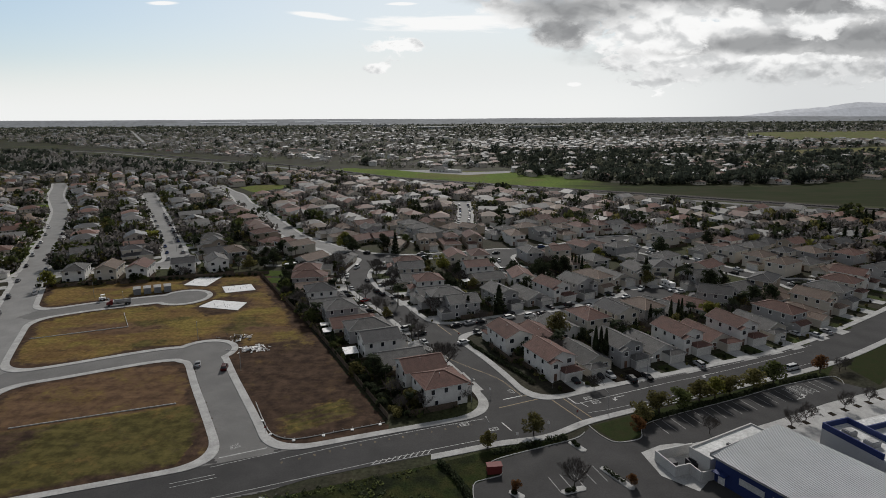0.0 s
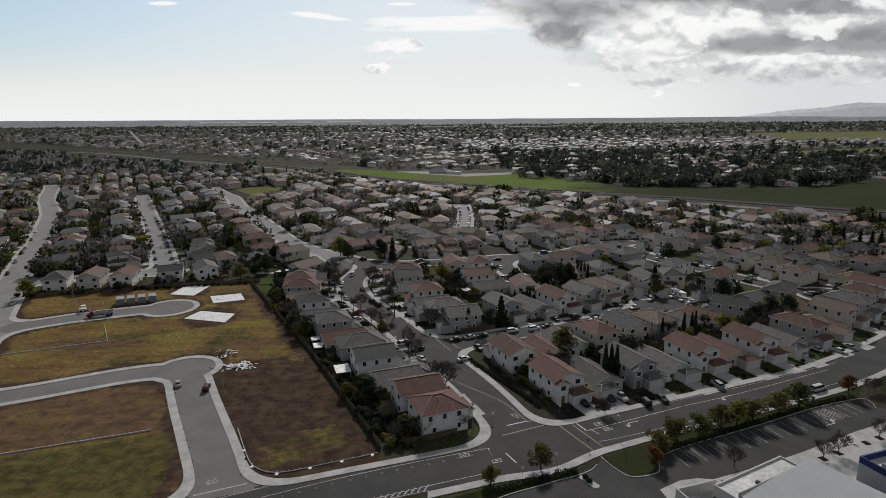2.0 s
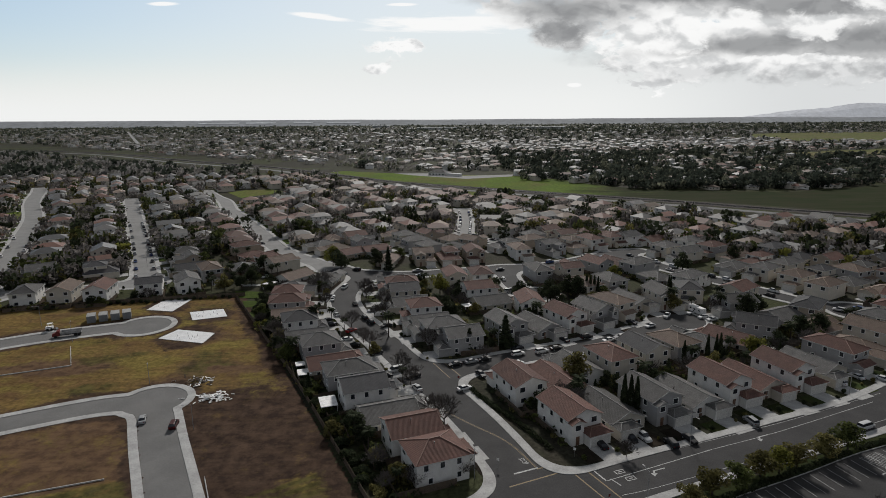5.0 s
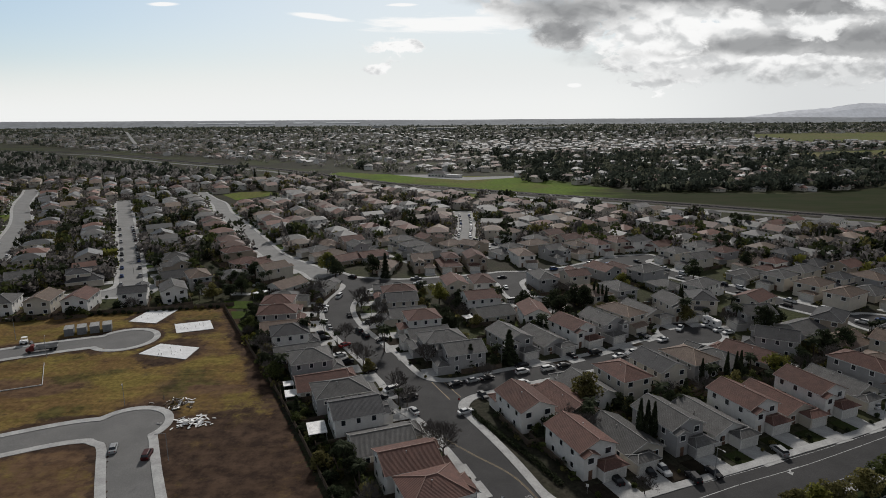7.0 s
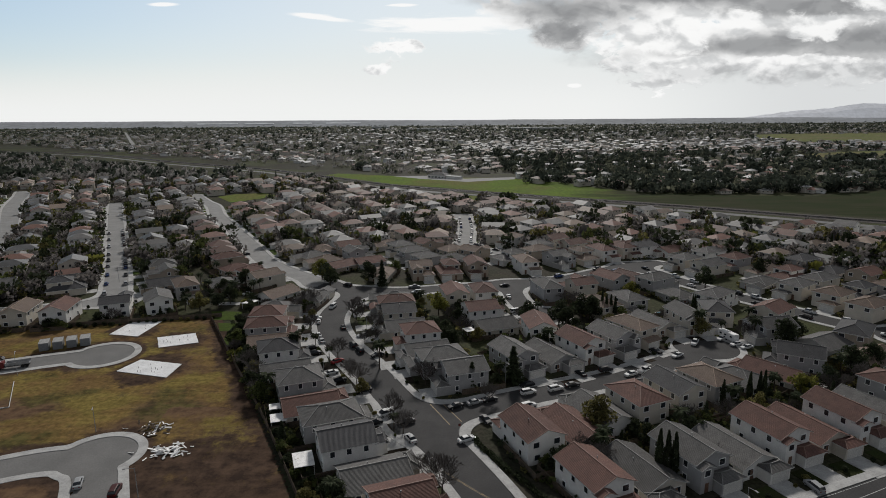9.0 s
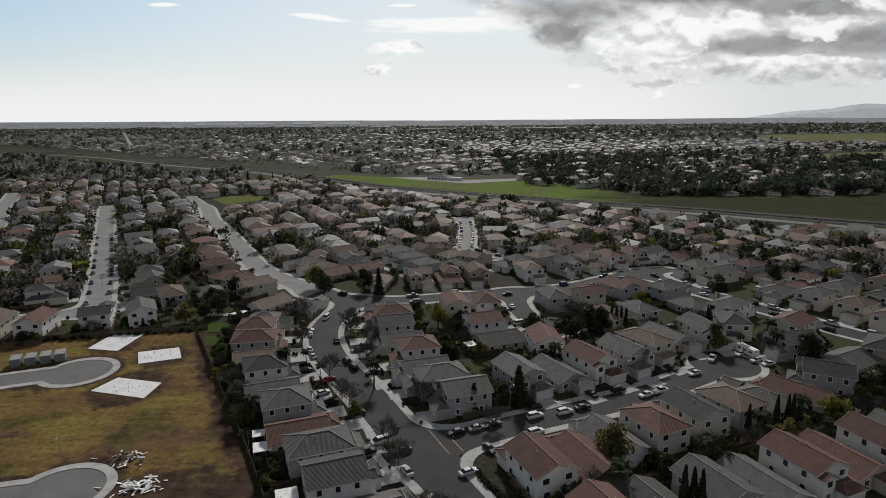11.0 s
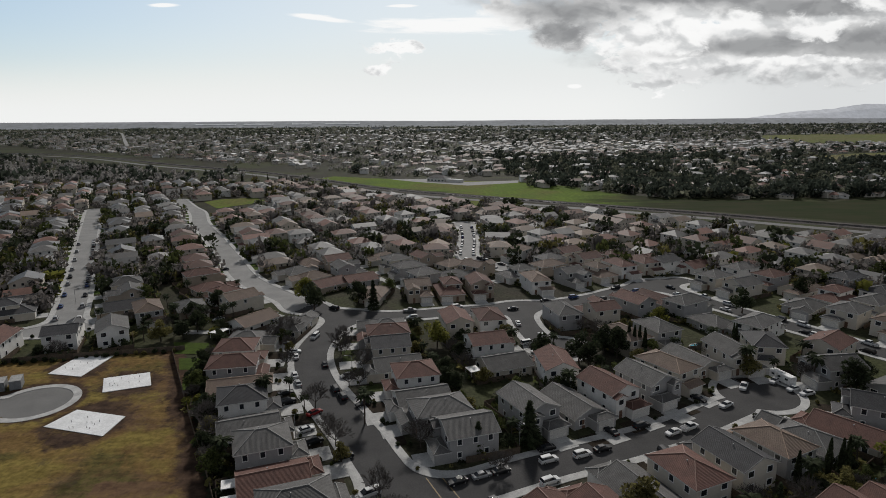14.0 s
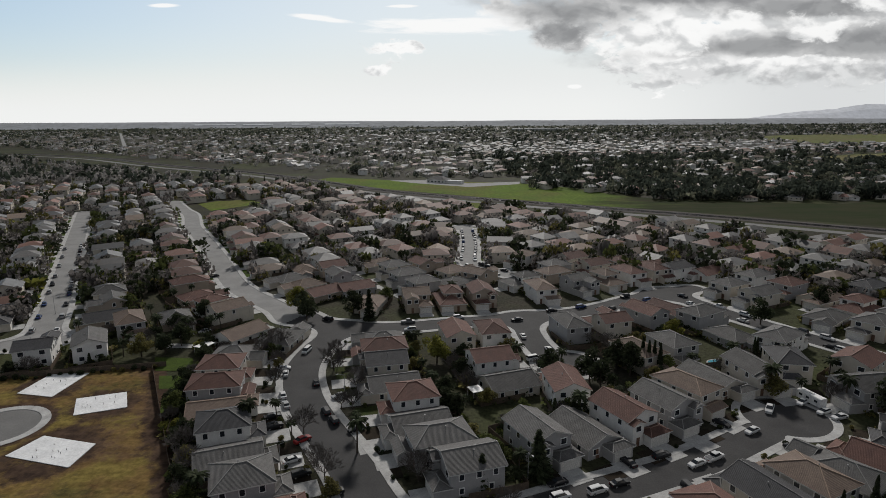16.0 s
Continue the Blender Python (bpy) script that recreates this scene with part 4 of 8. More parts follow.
# ---- corner block between the curving street, the court and the collector ----
ridge_lot("two_gable", 26.2, 155.5, 112, "red", "white", drive=3)
ridge_lot("one_gable", 37.6, 159.5, 112, "red", "tan", drive=4, yard=False)
ridge_lot("two_gable", 36.6, 139.4, -67, "red", "white", drive=6)
ridge_lot("one_gable", 48.2, 143.4, -67, "grey", "beige", drive=6, flip=True)
ridge_lot("two_gable", 60.4, 147.2, -67, "grey", "grey", drive=6)
ridge_lot("one_gable", 72.0, 150.6, -67, "grey", "white", drive=7)
ridge_lot("two_gable", 83.9, 155.6, -68, "red", "white", drive=7)
ridge_lot("one_gable", 94.9, 158.8, -69, "red", "beige", drive=7)
ridge_lot("two_gable", 106.5, 162.4, -69, "red", "white", drive=7)
ridge_lot("one_gable", 118.8, 167.5, -66, "grey", "beige", drive=7, flip=True)
ridge_lot("two_long", 130.9, 174, -62, "red", "grey", drive=7)
ridge_lot("one_hip", 142.0, 179.5, -60, "tan", "beige", drive=7)
ridge_lot("two_gable", 154.0, 188, -58, "tan", "beige", drive=7)
ridge_lot("two_long", 166.5, 197, -56, "grey", "grey", drive=7)
ridge_lot("two_hip", 179.5, 207, -54, "red", "beige", drive=7)
ridge_lot("two_gable", 192.0, 218, -52, "red", "white", drive=7)
# facing the court
ridge_lot("one_gable", 46.2, 166.5, 113, "grey", "white", drive=3)
ridge_lot("two_hip", 57.0, 170, 113, "red", "beige", drive=4)
ridge_lot("two_gable", 69.5, 175.2, 113, "dark", "beige", drive=4)
ridge_lot("two_hip", 81, 179.5, 116, "tan", "grey", drive=4, flip=True)
ridge_lot("one_hip", 92, 184, 125, "grey", "grey", drive=3)
ridge_lot("one_gable", 104.5, 187, 128, "red", "beige", drive=4)
ridge_lot("two_gable", 117.5, 194, 150, "dark", "grey", drive=4)
# far side of the court
ridge_lot("two_long", 4.8, 195.4, 197, "grey", "grey", drive=5)
ridge_lot("two_gable", 11.2, 186.6, 197, "grey", "grey", drive=4, yard=False)
ridge_lot("two_gable", 28.0, 197.4, -64, "grey", "grey", drive=5)
ridge_lot("one_gable", 40.2, 200.8, -63, "grey", "grey", drive=6)
ridge_lot("two_gable", 51.5, 205.8, -62, "red", "white", drive=6)
ridge_lot("two_gable", 63.8, 210.6, -61, "grey", "grey", drive=6, flip=True)
ridge_lot("two_long", 73.2, 218, -58, "tan", "beige", drive=6)
ridge_lot("one_gable", 84.2, 226, -66, "grey", "beige", drive=5)
ridge_lot("two_gable", 97.3, 228, -78, "grey", "beige", drive=4)
ridge_lot("two_hip", 111, 233, -100, "dark", "beige", drive=4)
ridge_lot("two_gable", 122.5, 216.5, 188, "grey", "grey", drive=5)
# right side of the curving street, above the court
ridge_lot("one_gable", -0.2, 205, 197, "grey", "white", drive=6)
ridge_lot("two_hip", -2.4, 215, 194, "red", "white", drive=7, flip=True)
ridge_lot("one_gable", -8.5, 225, 194, "grey", "beige", drive=7)
ridge_lot("two_gable", -11.5, 234.5, 192, "dark", "beige", drive=7)
ridge_lot("two_long", -13, 244.5, 190, "red", "grey", drive=7)
ridge_lot("one_hip", -14.5, 255.5, 188, "grey", "grey", drive=6)
ridge_lot("one_gable", 24.9, 225.2, 20, "grey", "beige", drive=4, yard=False)
ridge_lot("two_gable", 40.1, 219.6, 95, "red", "white", drive=4)
ridge_lot("two_gable", 20.5, 236, 15, "red", "white", drive=4)


# ---- rows of houses along the other streets ----
def free(x, y, room=12.5, lane=8.0):
    return all(math.hypot(x - a, y - b) > room for a, b, _ in PLACED) and street_gap((x, y)) > lane


def in_place(x, y):
    """Inside the estate: this side of the railway road, off the vacant land."""
    if y > 690 or math.hypot(x + 195, y - 562) < 26 or math.hypot(x + 350, y - 440) < 24:
        return False
    if y > rail_line(x) - 68:
        return False
    if y < 240 + (x + 83) * 0.163 and x < -69 - max(0, (y - 211)) * 0.5 + max(0, 211 - y) * 0.549 and x > -190:
        return False
    return True


rng = random.Random(7)
SEQ = ["two_hip", "one_hip", "two_gable", "two_long", "one_gable", "stepped", "two_cross"]


def row(line, side, start, stop, spacing, setback, near, roofs, walls, designs=SEQ):
    pts = along(line, 0.5)
    i = int(start * 2)
    while i < min(len(pts), int(stop * 2)):
        p, d = pts[i]
        n = Vector((-d.y, d.x, 0)) * side
        c = p + n * setback
        if free(c.x, c.y) and in_place(c.x, c.y):
            back = math.degrees(math.atan2(-n.y, -n.x)) + rng.uniform(-2, 2)
            lot(rng.choice(designs), c.x, c.y, back, rng.choice(roofs), rng.choice(walls), near, rng.random() < 0.5, drive=5.0 if near else 4.0, yard=near)
        i += int((spacing + rng.uniform(-0.6, 0.8)) * 2)


S = lambda k: STREETS[k][0]
ROOFS = ["grey", "grey", "red", "tan", "red", "dark"]
WALLS = ["beige", "white", "grey", "tan", "beige"]
ridge_lot("two_long", 119, 249, 37, "grey", "white", drive=4, yard=False)
ridge_lot("two_gable", 131.5, 231, 37, "red", "beige", drive=4, yard=False)
# row backing on to the vacant land
ridge_lot("two_hip", -175, 236.5, 108, "grey", "white", drive=4, yard=False)
ridge_lot("two_gable", -160.5, 239, 102, "tan", "beige", drive=4, yard=False)
ridge_lot("two_gable", -146, 240.5, 100, "red", "white", drive=4, yard=False)
ridge_lot("two_cross", -127.5, 246.5, 110, "dark", "white", drive=4, yard=False)
ridge_lot("two_gable", -112.5, 251, 118, "grey", "white", drive=4, yard=False)
row(S("north_street"), 1, 12, 330, 13.5, 19, False, ["dark", "dark", "grey", "red"], WALLS)
row(S("north_street"), -1, 8, 330, 13.5, 19, False, ["dark", "grey", "dark", "grey"], WALLS)
row(S("west_street"), -1, 190, 620, 13.5, 20, False, ["dark", "grey", "red"], WALLS)
row(S("west_street"), 1, 100, 620, 13.5, 20, False, ["grey", "red", "tan"], WALLS)
row(S("hill_street"), 1, 16, 470, 14, 19, False, ["red", "tan", "red", "grey"], WALLS)
row(S("hill_street"), -1, 12, 470, 14, 19, False, ["red", "tan", "grey", "red"], WALLS)
row(S("upper_street"), 1, 10, 190, 14, 19, False, ["red", "tan", "red", "grey"], WALLS)
row(S("upper_street"), -1, 6, 190, 14, 19, False, ["red", "tan", "grey", "red"], WALLS)
row(S("east_street"), 1, 5, 140, 14, 19, False, ROOFS, WALLS)
row(S("east_street"), -1, 5, 140, 14, 19, False, ROOFS, WALLS)
row(S("bright_court"), 1, 4, 140, 14, 18, False, ["tan", "tan", "red", "grey"], WALLS)
row(S("bright_court"), -1, 4, 140, 14, 18, False, ["tan", "tan", "red", "grey"], WALLS)
row(S("short_court"), 1, 4, 60, 13, 18, False, ROOFS, WALLS)
row(S("short_court"), -1, 4, 60, 13, 18, False, ROOFS, WALLS)
# lanes deeper in the estate
for off in range(0, 9):
    a = Vector((-60 + off * 46, 300 + off * 6, 0))
    b = a + Vector((-150, 260, 0))
    row([(a.x, a.y), (b.x, b.y)], 1, 0, 330, 15, 12, False, ["red", "tan", "grey", "red", "grey"], WALLS)
    row([(a.x, a.y), (b.x, b.y)], -1, 0, 330, 15, 12, False, ["red", "tan", "grey", "red", "grey"], WALLS)
for off in range(0, 6):
    a = Vector((150 + off * 38, 200 + off * 28, 0))
    b = a + Vector((-110, 200, 0))
    row([(a.x, a.y), (b.x, b.y)], 1, 0, 260, 14, 9, False, ["grey", "red", "tan", "grey", "dark"], WALLS)
    row([(a.x, a.y), (b.x, b.y)], -1, 0, 260, 14, 9, False, ["grey", "red", "tan", "grey", "dark"], WALLS)
for off in range(0, 5):
    row([(-205 - off * 40, 215 - off * 12), (-480 - off * 40, 640 - off * 12)], 1, 0, 520, 14, 12, False, ROOFS, WALLS)

# fill what is left of the estate
def fill(x0, x1, y0, y1, tilt, roofs, dx=13.6, dy=22.0):
    c, sn = math.cos(radians(tilt)), math.sin(radians(tilt))
    r = random.Random(99)
    cx, cy = (x0 + x1) / 2, (y0 + y1) / 2
    for i in range(-40, 41):
        for j in range(-30, 31):
            for face in (0, 1):
                lx, ly = i * dx + r.uniform(-1.0, 1.0), j * dy * 1.55 + face * 17.5
                x, y = cx + lx * c - ly * sn, cy + lx * sn + ly * c
                if x0 < x < x1 and y0 < y < y1 and in_place(x, y) and free(x, y, 13.4, 9.0):
                    lot(r.choice(SEQ), x, y, tilt + (-90 if face == 0 else 90) + r.uniform(-3, 3), r.choice(roofs), r.choice(WALLS), False, r.random() < 0.5, drive=4.0, yard=False)


fill(60, 340, 215, 520, 22, ["grey", "red", "tan", "grey", "dark"], 14.2, 22.5)
fill(-200, 120, 262, 700, 30, ["red", "tan", "grey", "red", "tan"], 15.0, 24.0)
fill(-600, -150, 250, 800, 31, ["grey", "dark", "red", "tan"], 15.0, 24.0)

# every sixth of the far lots is a grove of garden trees instead
GROVES = [h for i, h in enumerate(FAR_HOUSES) if i % 6 == 2]
OPEN_LAWNS = ((-188, 558, 36), (-176, 520, 26), (-340, 432, 24))      # park lawns and ground before them, cleared of houses and trees for the camera's view
on_lawn = lambda x, y: any(math.hypot(x - a, y - b) < r for a, b, r in OPEN_LAWNS)
FAR_HOUSES[:] = [h for i, h in enumerate(FAR_HOUSES) if i % 6 != 2 and not on_lawn(h[0], h[1])]
gone = {(h[0], h[1]) for h in GROVES}
PLACED[:] = [q for q in PLACED if (q[0], q[1]) not in gone]

# ---- trees and shrubs ----
def clump_mesh(seed, quads, leaf=1.0):
    r = np.random.RandomState(seed)
    n = quads
    u = r.uniform(-1, 1, n)
    w = r.uniform(0, 2 * math.pi, n)
    q = np.sqrt(1 - u * u)
    rad = 1 - 0.5 * r.rand(n) ** 2
    c = np.stack([q * np.cos(w), q * np.sin(w), u * 0.9], 1) * rad[:, None]
    a = r.normal(size=(n, 3))
    a /= np.linalg.norm(a, axis=1)[:, None]
    b = np.cross(a, r.normal(size=(n, 3)))
    b /= np.linalg.norm(b, axis=1)[:, None]
    k = r.uniform(0.25, 0.55, n)[:, None] * leaf
    v = np.stack([c - a * k, c + b * k, c + a * k, c - b * k], 1)
    return v.reshape(-1, 3)


CLUMPS = [clump_mesh(i, 26) for i in range(5)]
FINE_CLUMPS = [clump_mesh(i + 20, 64, 0.6) for i in range(5)]


def woods(name, spots, mat, label, quads=26):
    """Far trees joined into one mesh: x, y, height, width."""
    vs, n = [], 0
    for i, (x, y, h, w) in enumerate(spots):
        c = (CLUMPS if quads <= 26 else FINE_CLUMPS)[i % 5][:quads * 4] * (w, w, h * 0.55) + (x, y, h * 0.52)
        vs.append(c)
    v = np.concatenate(vs)
    me = bpy.data.meshes.new(name)
    me.from_pydata(v.tolist(), [], np.arange(len(v)).reshape(-1, 4).tolist())
    me.materials.append(mat)
    return tagged(new(name, me), label, "trees", kind="stuff")



def leaf_cloud(s, rnd, lobes, count, size, flat=0.0):
    """Small leaf clumps, four-sided and tilted every way, filling round lobes (x, y, z, rx, ry, rz) from the skin inwards."""
    total = sum(l[3] * l[4] + l[5] * l[4] for l in lobes)
    for cx, cy, cz, rx, ry, rz in lobes:
        n = int(count * (rx * ry + rz * ry) / total)
        for _ in range(n):
            u, w = rnd.uniform(-1, 1), rnd.uniform(0, 2 * math.pi)
            q = math.sqrt(1 - u * u)
            rr = 1 - 0.55 * rnd.random() ** 2
            c = Vector((cx + rx * rr * q * math.cos(w), cy + ry * rr * q * math.sin(w), cz + rz * rr * u))
            a = Vector((rnd.gauss(0, 1), rnd.gauss(0, 1), rnd.gauss(0, 0.6))).normalized()
            b = a.cross(Vector((rnd.gauss(0, 1), rnd.gauss(0, 1), rnd.gauss(0, 1)))).normalized()
            k = size * rnd.uniform(0.55, 1.35)
            s.add([tuple(c - a * k), tuple(c + b * k * 0.8), tuple(c + a * k), tuple(c - b * k * 0.7)], [(0, 1, 2, 3)])


def limb(s, rnd, p, d, length, r, depth, spread):
    q = p + d * length
    s.bar(p, q, r, sides=5 if depth > 2 else 3, r2=r * 0.62, ends=depth > 2)
    if depth == 0:
        return
    for _ in range(3 if depth > 2 else 4):
        e = (d + Vector((rnd.gauss(0, spread), rnd.gauss(0, spread), rnd.gauss(0.12, spread * 0.6)))).normalized()
        start = p + d * length * rnd.uniform(0.45, 1.0)
        limb(s, rnd, start, e, length * rnd.uniform(0.55, 0.85), max(r * 0.55, 0.035), depth - 1, spread)


def make_tree(kind, seed):
    """Trees are built 10 m high and scaled when planted."""
    rnd = random.Random(seed * 31 + len(kind))
    root = empty({"bush": "shrub", "palm": "palm_tree", "cypress": "cypress_tree", "conifer": "conifer_tree"}.get(kind, "tree"))
    trunk, crown = Shape(), Shape()
    if kind == "bare":
        trunk.bar((0, 0, -0.2), (0.05, 0, 2.6), 0.24, sides=7, r2=0.17)
        for i in range(5):
            w = i * 1.26 + rnd.uniform(-0.3, 0.3)
            d = Vector((math.cos(w) * 0.8, math.sin(w) * 0.8, 0.8)).normalized()
            limb(crown, rnd, Vector((0.03, 0, 2.1 + 0.1 * i)), d, rnd.uniform(2.9, 3.6), 0.13, 4, 0.42)
        for i in range(420):
            u, w, q = rnd.uniform(-0.55, 1), rnd.uniform(0, 2 * math.pi), rnd.uniform(0.55, 1.0)
            c = Vector((3.7 * q * math.sqrt(1 - u * u) * math.cos(w), 3.7 * q * math.sqrt(1 - u * u) * math.sin(w), 5.8 + 4.0 * q * u))
            d = (c - Vector((0, 0, 3.2))).normalized() + Vector((rnd.gauss(0, 0.3), rnd.gauss(0, 0.3), rnd.gauss(0.1, 0.3)))
            side = d.cross(Vector((rnd.gauss(0, 1), rnd.gauss(0, 1), rnd.gauss(0, 1)))).normalized() * 0.055
            d = d * rnd.uniform(0.5, 0.95)
            crown.add([tuple(c - d - side), tuple(c - d + side), tuple(c + d)], [(0, 1, 2)])
            e = (d + Vector((rnd.gauss(0, 0.4), rnd.gauss(0, 0.4), rnd.gauss(0, 0.4)))) * 0.8
            crown.add([tuple(c - d * 0.3 - side), tuple(c - d * 0.3 + side), tuple(c + e)], [(0, 1, 2)])
        part("trunk", trunk, M["bark"], root)
        part("crown", crown, M["twig"], root, "bare leafless winter twigs")
        return root
    if kind == "palm":
        prev = Vector((0, 0, -0.1))
        for i in range(6):
            nxt = Vector((0.05 * i, 0.02 * i * i * 0.3, (i + 1) * 1.35))
            trunk.bar(prev, nxt, 0.24 - 0.012 * i, sides=8, r2=0.23 - 0.012 * i)
            prev = nxt
        for i in range(34):
            w, up = rnd.uniform(0, 2 * math.pi), rnd.uniform(-0.5, 1.1)
            d = Vector((math.cos(w), math.sin(w), up)).normalized()
            side = Vector((-math.sin(w), math.cos(w), 0))
            p, wid = prev.copy(), 0.10
            for k in range(6):
                q = p + d * 0.48
                w2 = (0.30, 0.42, 0.44, 0.36, 0.22, 0.03)[k]
                sag = Vector((0, 0, -0.16))
                crown.add([tuple(p), tuple(q), tuple(q + side * w2 + sag), tuple(p + side * wid + sag)], [(0, 1, 2, 3)])
                crown.add([tuple(p), tuple(q), tuple(q - side * w2 + sag), tuple(p - side * wid + sag)], [(0, 1, 2, 3)])
                p, wid = q, w2
                d = (d + Vector((0, 0, -0.24))).normalized()
        part("trunk", trunk, M["bark"], root)
        part("crown", crown, LEAF["dark"], root, "drooping feathery palm fronds")
        return root
    if kind == "cypress":
        trunk.bar((0, 0, -0.1), (0, 0, 1.0), 0.16, sides=7)
        for i in range(650):
            h = rnd.random() ** 0.85
            r = 0.72 * math.sin(min(1, (h + 0.06) * 2.2) * math.pi / 2) * (1 - max(0, h - 0.45) / 0.56) ** 0.8
            w = rnd.uniform(0, 2 * math.pi)
            c = Vector((r * math.cos(w), r * math.sin(w), 0.4 + h * 9.6))
            a = Vector((rnd.gauss(0, 0.35), rnd.gauss(0, 0.35), 1)).normalized()
            b = a.cross(Vector((math.cos(w), math.sin(w), 0)) + Vector((rnd.gauss(0, .5), rnd.gauss(0, .5), 0))).normalized()
            k = rnd.uniform(0.28, 0.55)
            crown.add([tuple(c - a * k), tuple(c + b * k * 0.5), tuple(c + a * k), tuple(c - b * k * 0.5)], [(0, 1, 2, 3)])
        part("trunk", trunk, M["bark"], root)
        part("crown", crown, LEAF["dark"], root, "dense narrow dark green foliage")
        return root
    if kind == "conifer":
        trunk.bar((0, 0, -0.1), (0, 0, 8.5), 0.2, sides=7, r2=0.04)
        for i in range(1100):
            h = rnd.random() ** 1.3
            r = (2.1 * (1 - h) + 0.08) * rnd.uniform(0.45, 1.0) * (0.85 + 0.3 * math.sin(h * 40))
            w = rnd.uniform(0, 2 * math.pi)
            c = Vector((r * math.cos(w), r * math.sin(w), 0.7 + h * 9.2))
            a = Vector((math.cos(w), math.sin(w), -0.35 + rnd.gauss(0, .25))).normalized()
            b = a.cross(Vector((rnd.gauss(0, .4), rnd.gauss(0, .4), 1))).normalized()
            k = rnd.uniform(0.32, 0.62)
            crown.add([tuple(c - a * k), tuple(c + b * k * 0.55), tuple(c + a * k), tuple(c - b * k * 0.55)], [(0, 1, 2, 3)])
        part("trunk", trunk, M["bark"], root)
        part("crown", crown, LEAF["dark"], root, "layered dark conifer needles")
        return root
    if kind == "bush":
        lobes = [(rnd.uniform(-2, 2), rnd.uniform(-2, 2), rnd.uniform(3.5, 5.5), rnd.uniform(2.6, 3.8), rnd.uniform(2.6, 3.8), rnd.uniform(3.2, 4.6)) for _ in range(4)]
        for i in range(5):
            w = i * 1.26
            trunk.bar((0, 0, -0.3), (1.5 * math.cos(w), 1.5 * math.sin(w), 3.5), 0.28, sides=5, r2=0.12)
        leaf_cloud(crown, rnd, lobes, 620, 0.75)
        part("stem", trunk, M["bark"], root)
        part("foliage", crown, LEAF["green"], root)
        return root
    # broad-leaved trees
    trunk.bar((0, 0, -0.2), (0, 0, 2.4), 0.28, sides=8, r2=0.2)
    lobes = []
    for i in range(11):
        w = i * 0.9 + rnd.uniform(-0.3, 0.3)
        rad = rnd.uniform(1.2, 3.3) if i else 0
        tip = Vector((rad * math.cos(w), rad * math.sin(w), rnd.uniform(3.2, 7.4)))
        trunk.bar((0, 0, 1.6 + 0.1 * i), tuple(tip), 0.11, sides=5, r2=0.05)
        k = rnd.uniform(1.2, 2.0)
        lobes.append((tip.x, tip.y, tip.z + 0.5, k, k, k * rnd.uniform(0.75, 1.1)))
    lobes.append((0, 0, 7.9, 1.5, 1.5, 1.6))
    leaf_cloud(crown, rnd, lobes, 1400, 0.38)
    part("trunk", trunk, M["bark"], root)
    part("crown", crown, LEAF["green"], root)
    return root


TREES = {}
TREE_WORDS = {"bare": "leafless winter street tree with fine grey-brown branches", "palm": "tall feathery palm tree with a bare trunk", "cypress": "slim dark column-shaped cypress tree",
              "conifer": "dark green cone-shaped conifer tree", "dark": "dense dark green evergreen broad tree", "green": "green leafy garden tree", "lime": "bright yellow-green spring leafed tree",
              "olive": "olive-green thinly leafed tree", "rust": "rust-red leafed small tree", "willow": "airy hanging green tree", "round": "round clipped dark green tree"}
BUSH_WORDS = {"dark": "dark green garden shrub", "green": "leafy green garden shrub", "olive": "dull olive garden shrub", "lime": "bright yellow-green garden shrub", "rust": "reddish clipped garden shrub"}
tree_rng = random.Random(3)


def tree(kind, x, y, high, wide=None, leaf=None, z=0.0):
    shape = kind if kind in ("bare", "palm", "cypress", "conifer", "bush") else "broad"
    key = (shape, tree_rng.randrange(3))
    k = high / 10
    wide = wide or 1.0
    m = pose(x, y, z, 0, 0, tree_rng.uniform(0, 360)) @ Matrix.Diagonal((k * wide, k * wide, k, 1))
    if key not in TREES:
        TREES[key] = make_tree(*key)
        root = TREES[key]
        root.matrix_basis = m
    else:
        keep = TREES[key].matrix_basis.copy()
        TREES[key].matrix_basis = Matrix.Identity(4)
        root = copy_thing(TREES[key], m)
        TREES[key].matrix_basis = keep
    tone = leaf or {"willow": "olive", "round": "dark", "palm": "dark", "cypress": "dark", "conifer": "dark", "bare": None, "bush": "green"}.get(kind, kind)
    if tone:
        for ob in root.children:
            if ob.name.split(".")[0] in ("crown", "foliage"):
                recolour(ob, LEAF[tone])
    words = BUSH_WORDS[tone] if kind == "bush" else TREE_WORDS[kind]
    tagged(root, words, "shrub" if kind == "bush" else "tree", "garden shrubs" if kind == "bush" else "neighbourhood trees")
    return root


tree("cypress", 52.6, 144.6, 11.5)
tree("cypress", 54.1, 143.9, 11.5)
tree("cypress", 55.7, 143.8, 11.2)
tree("cypress", 80.7, 170.6, 9.0)
tree("cypress", 89.8, 173.9, 9.5)
tree("cypress", 92.5, 173.8, 9.5)
tree("cypress", 93.7, 173.7, 10.0)
tree("conifer", 26.4, 186.9, 11.8, 1.25)
tree("conifer", 13.8, 183.6, 8.6, 1.2)
tree("palm", -43.8, 205.6, 10.2)
tree("palm", 61.4, 166.6, 4.0)
tree("palm", 82.8, 156.5, 5.5)
tree("palm", 87.7, 152.8, 6.5)
tree("palm", 125.3, 215.6, 9.2)
tree("bare", -29.5, 204.9, 7.5)
tree("bare", -20.6, 187.4, 7.0)
tree("bare", -8.1, 169.5, 7.2)
tree("bare", -5.1, 162.0, 6.8)
tree("bare", -28.3, 238.2, 8.8)
tree("bare", -19.1, 225.4, 8.2)
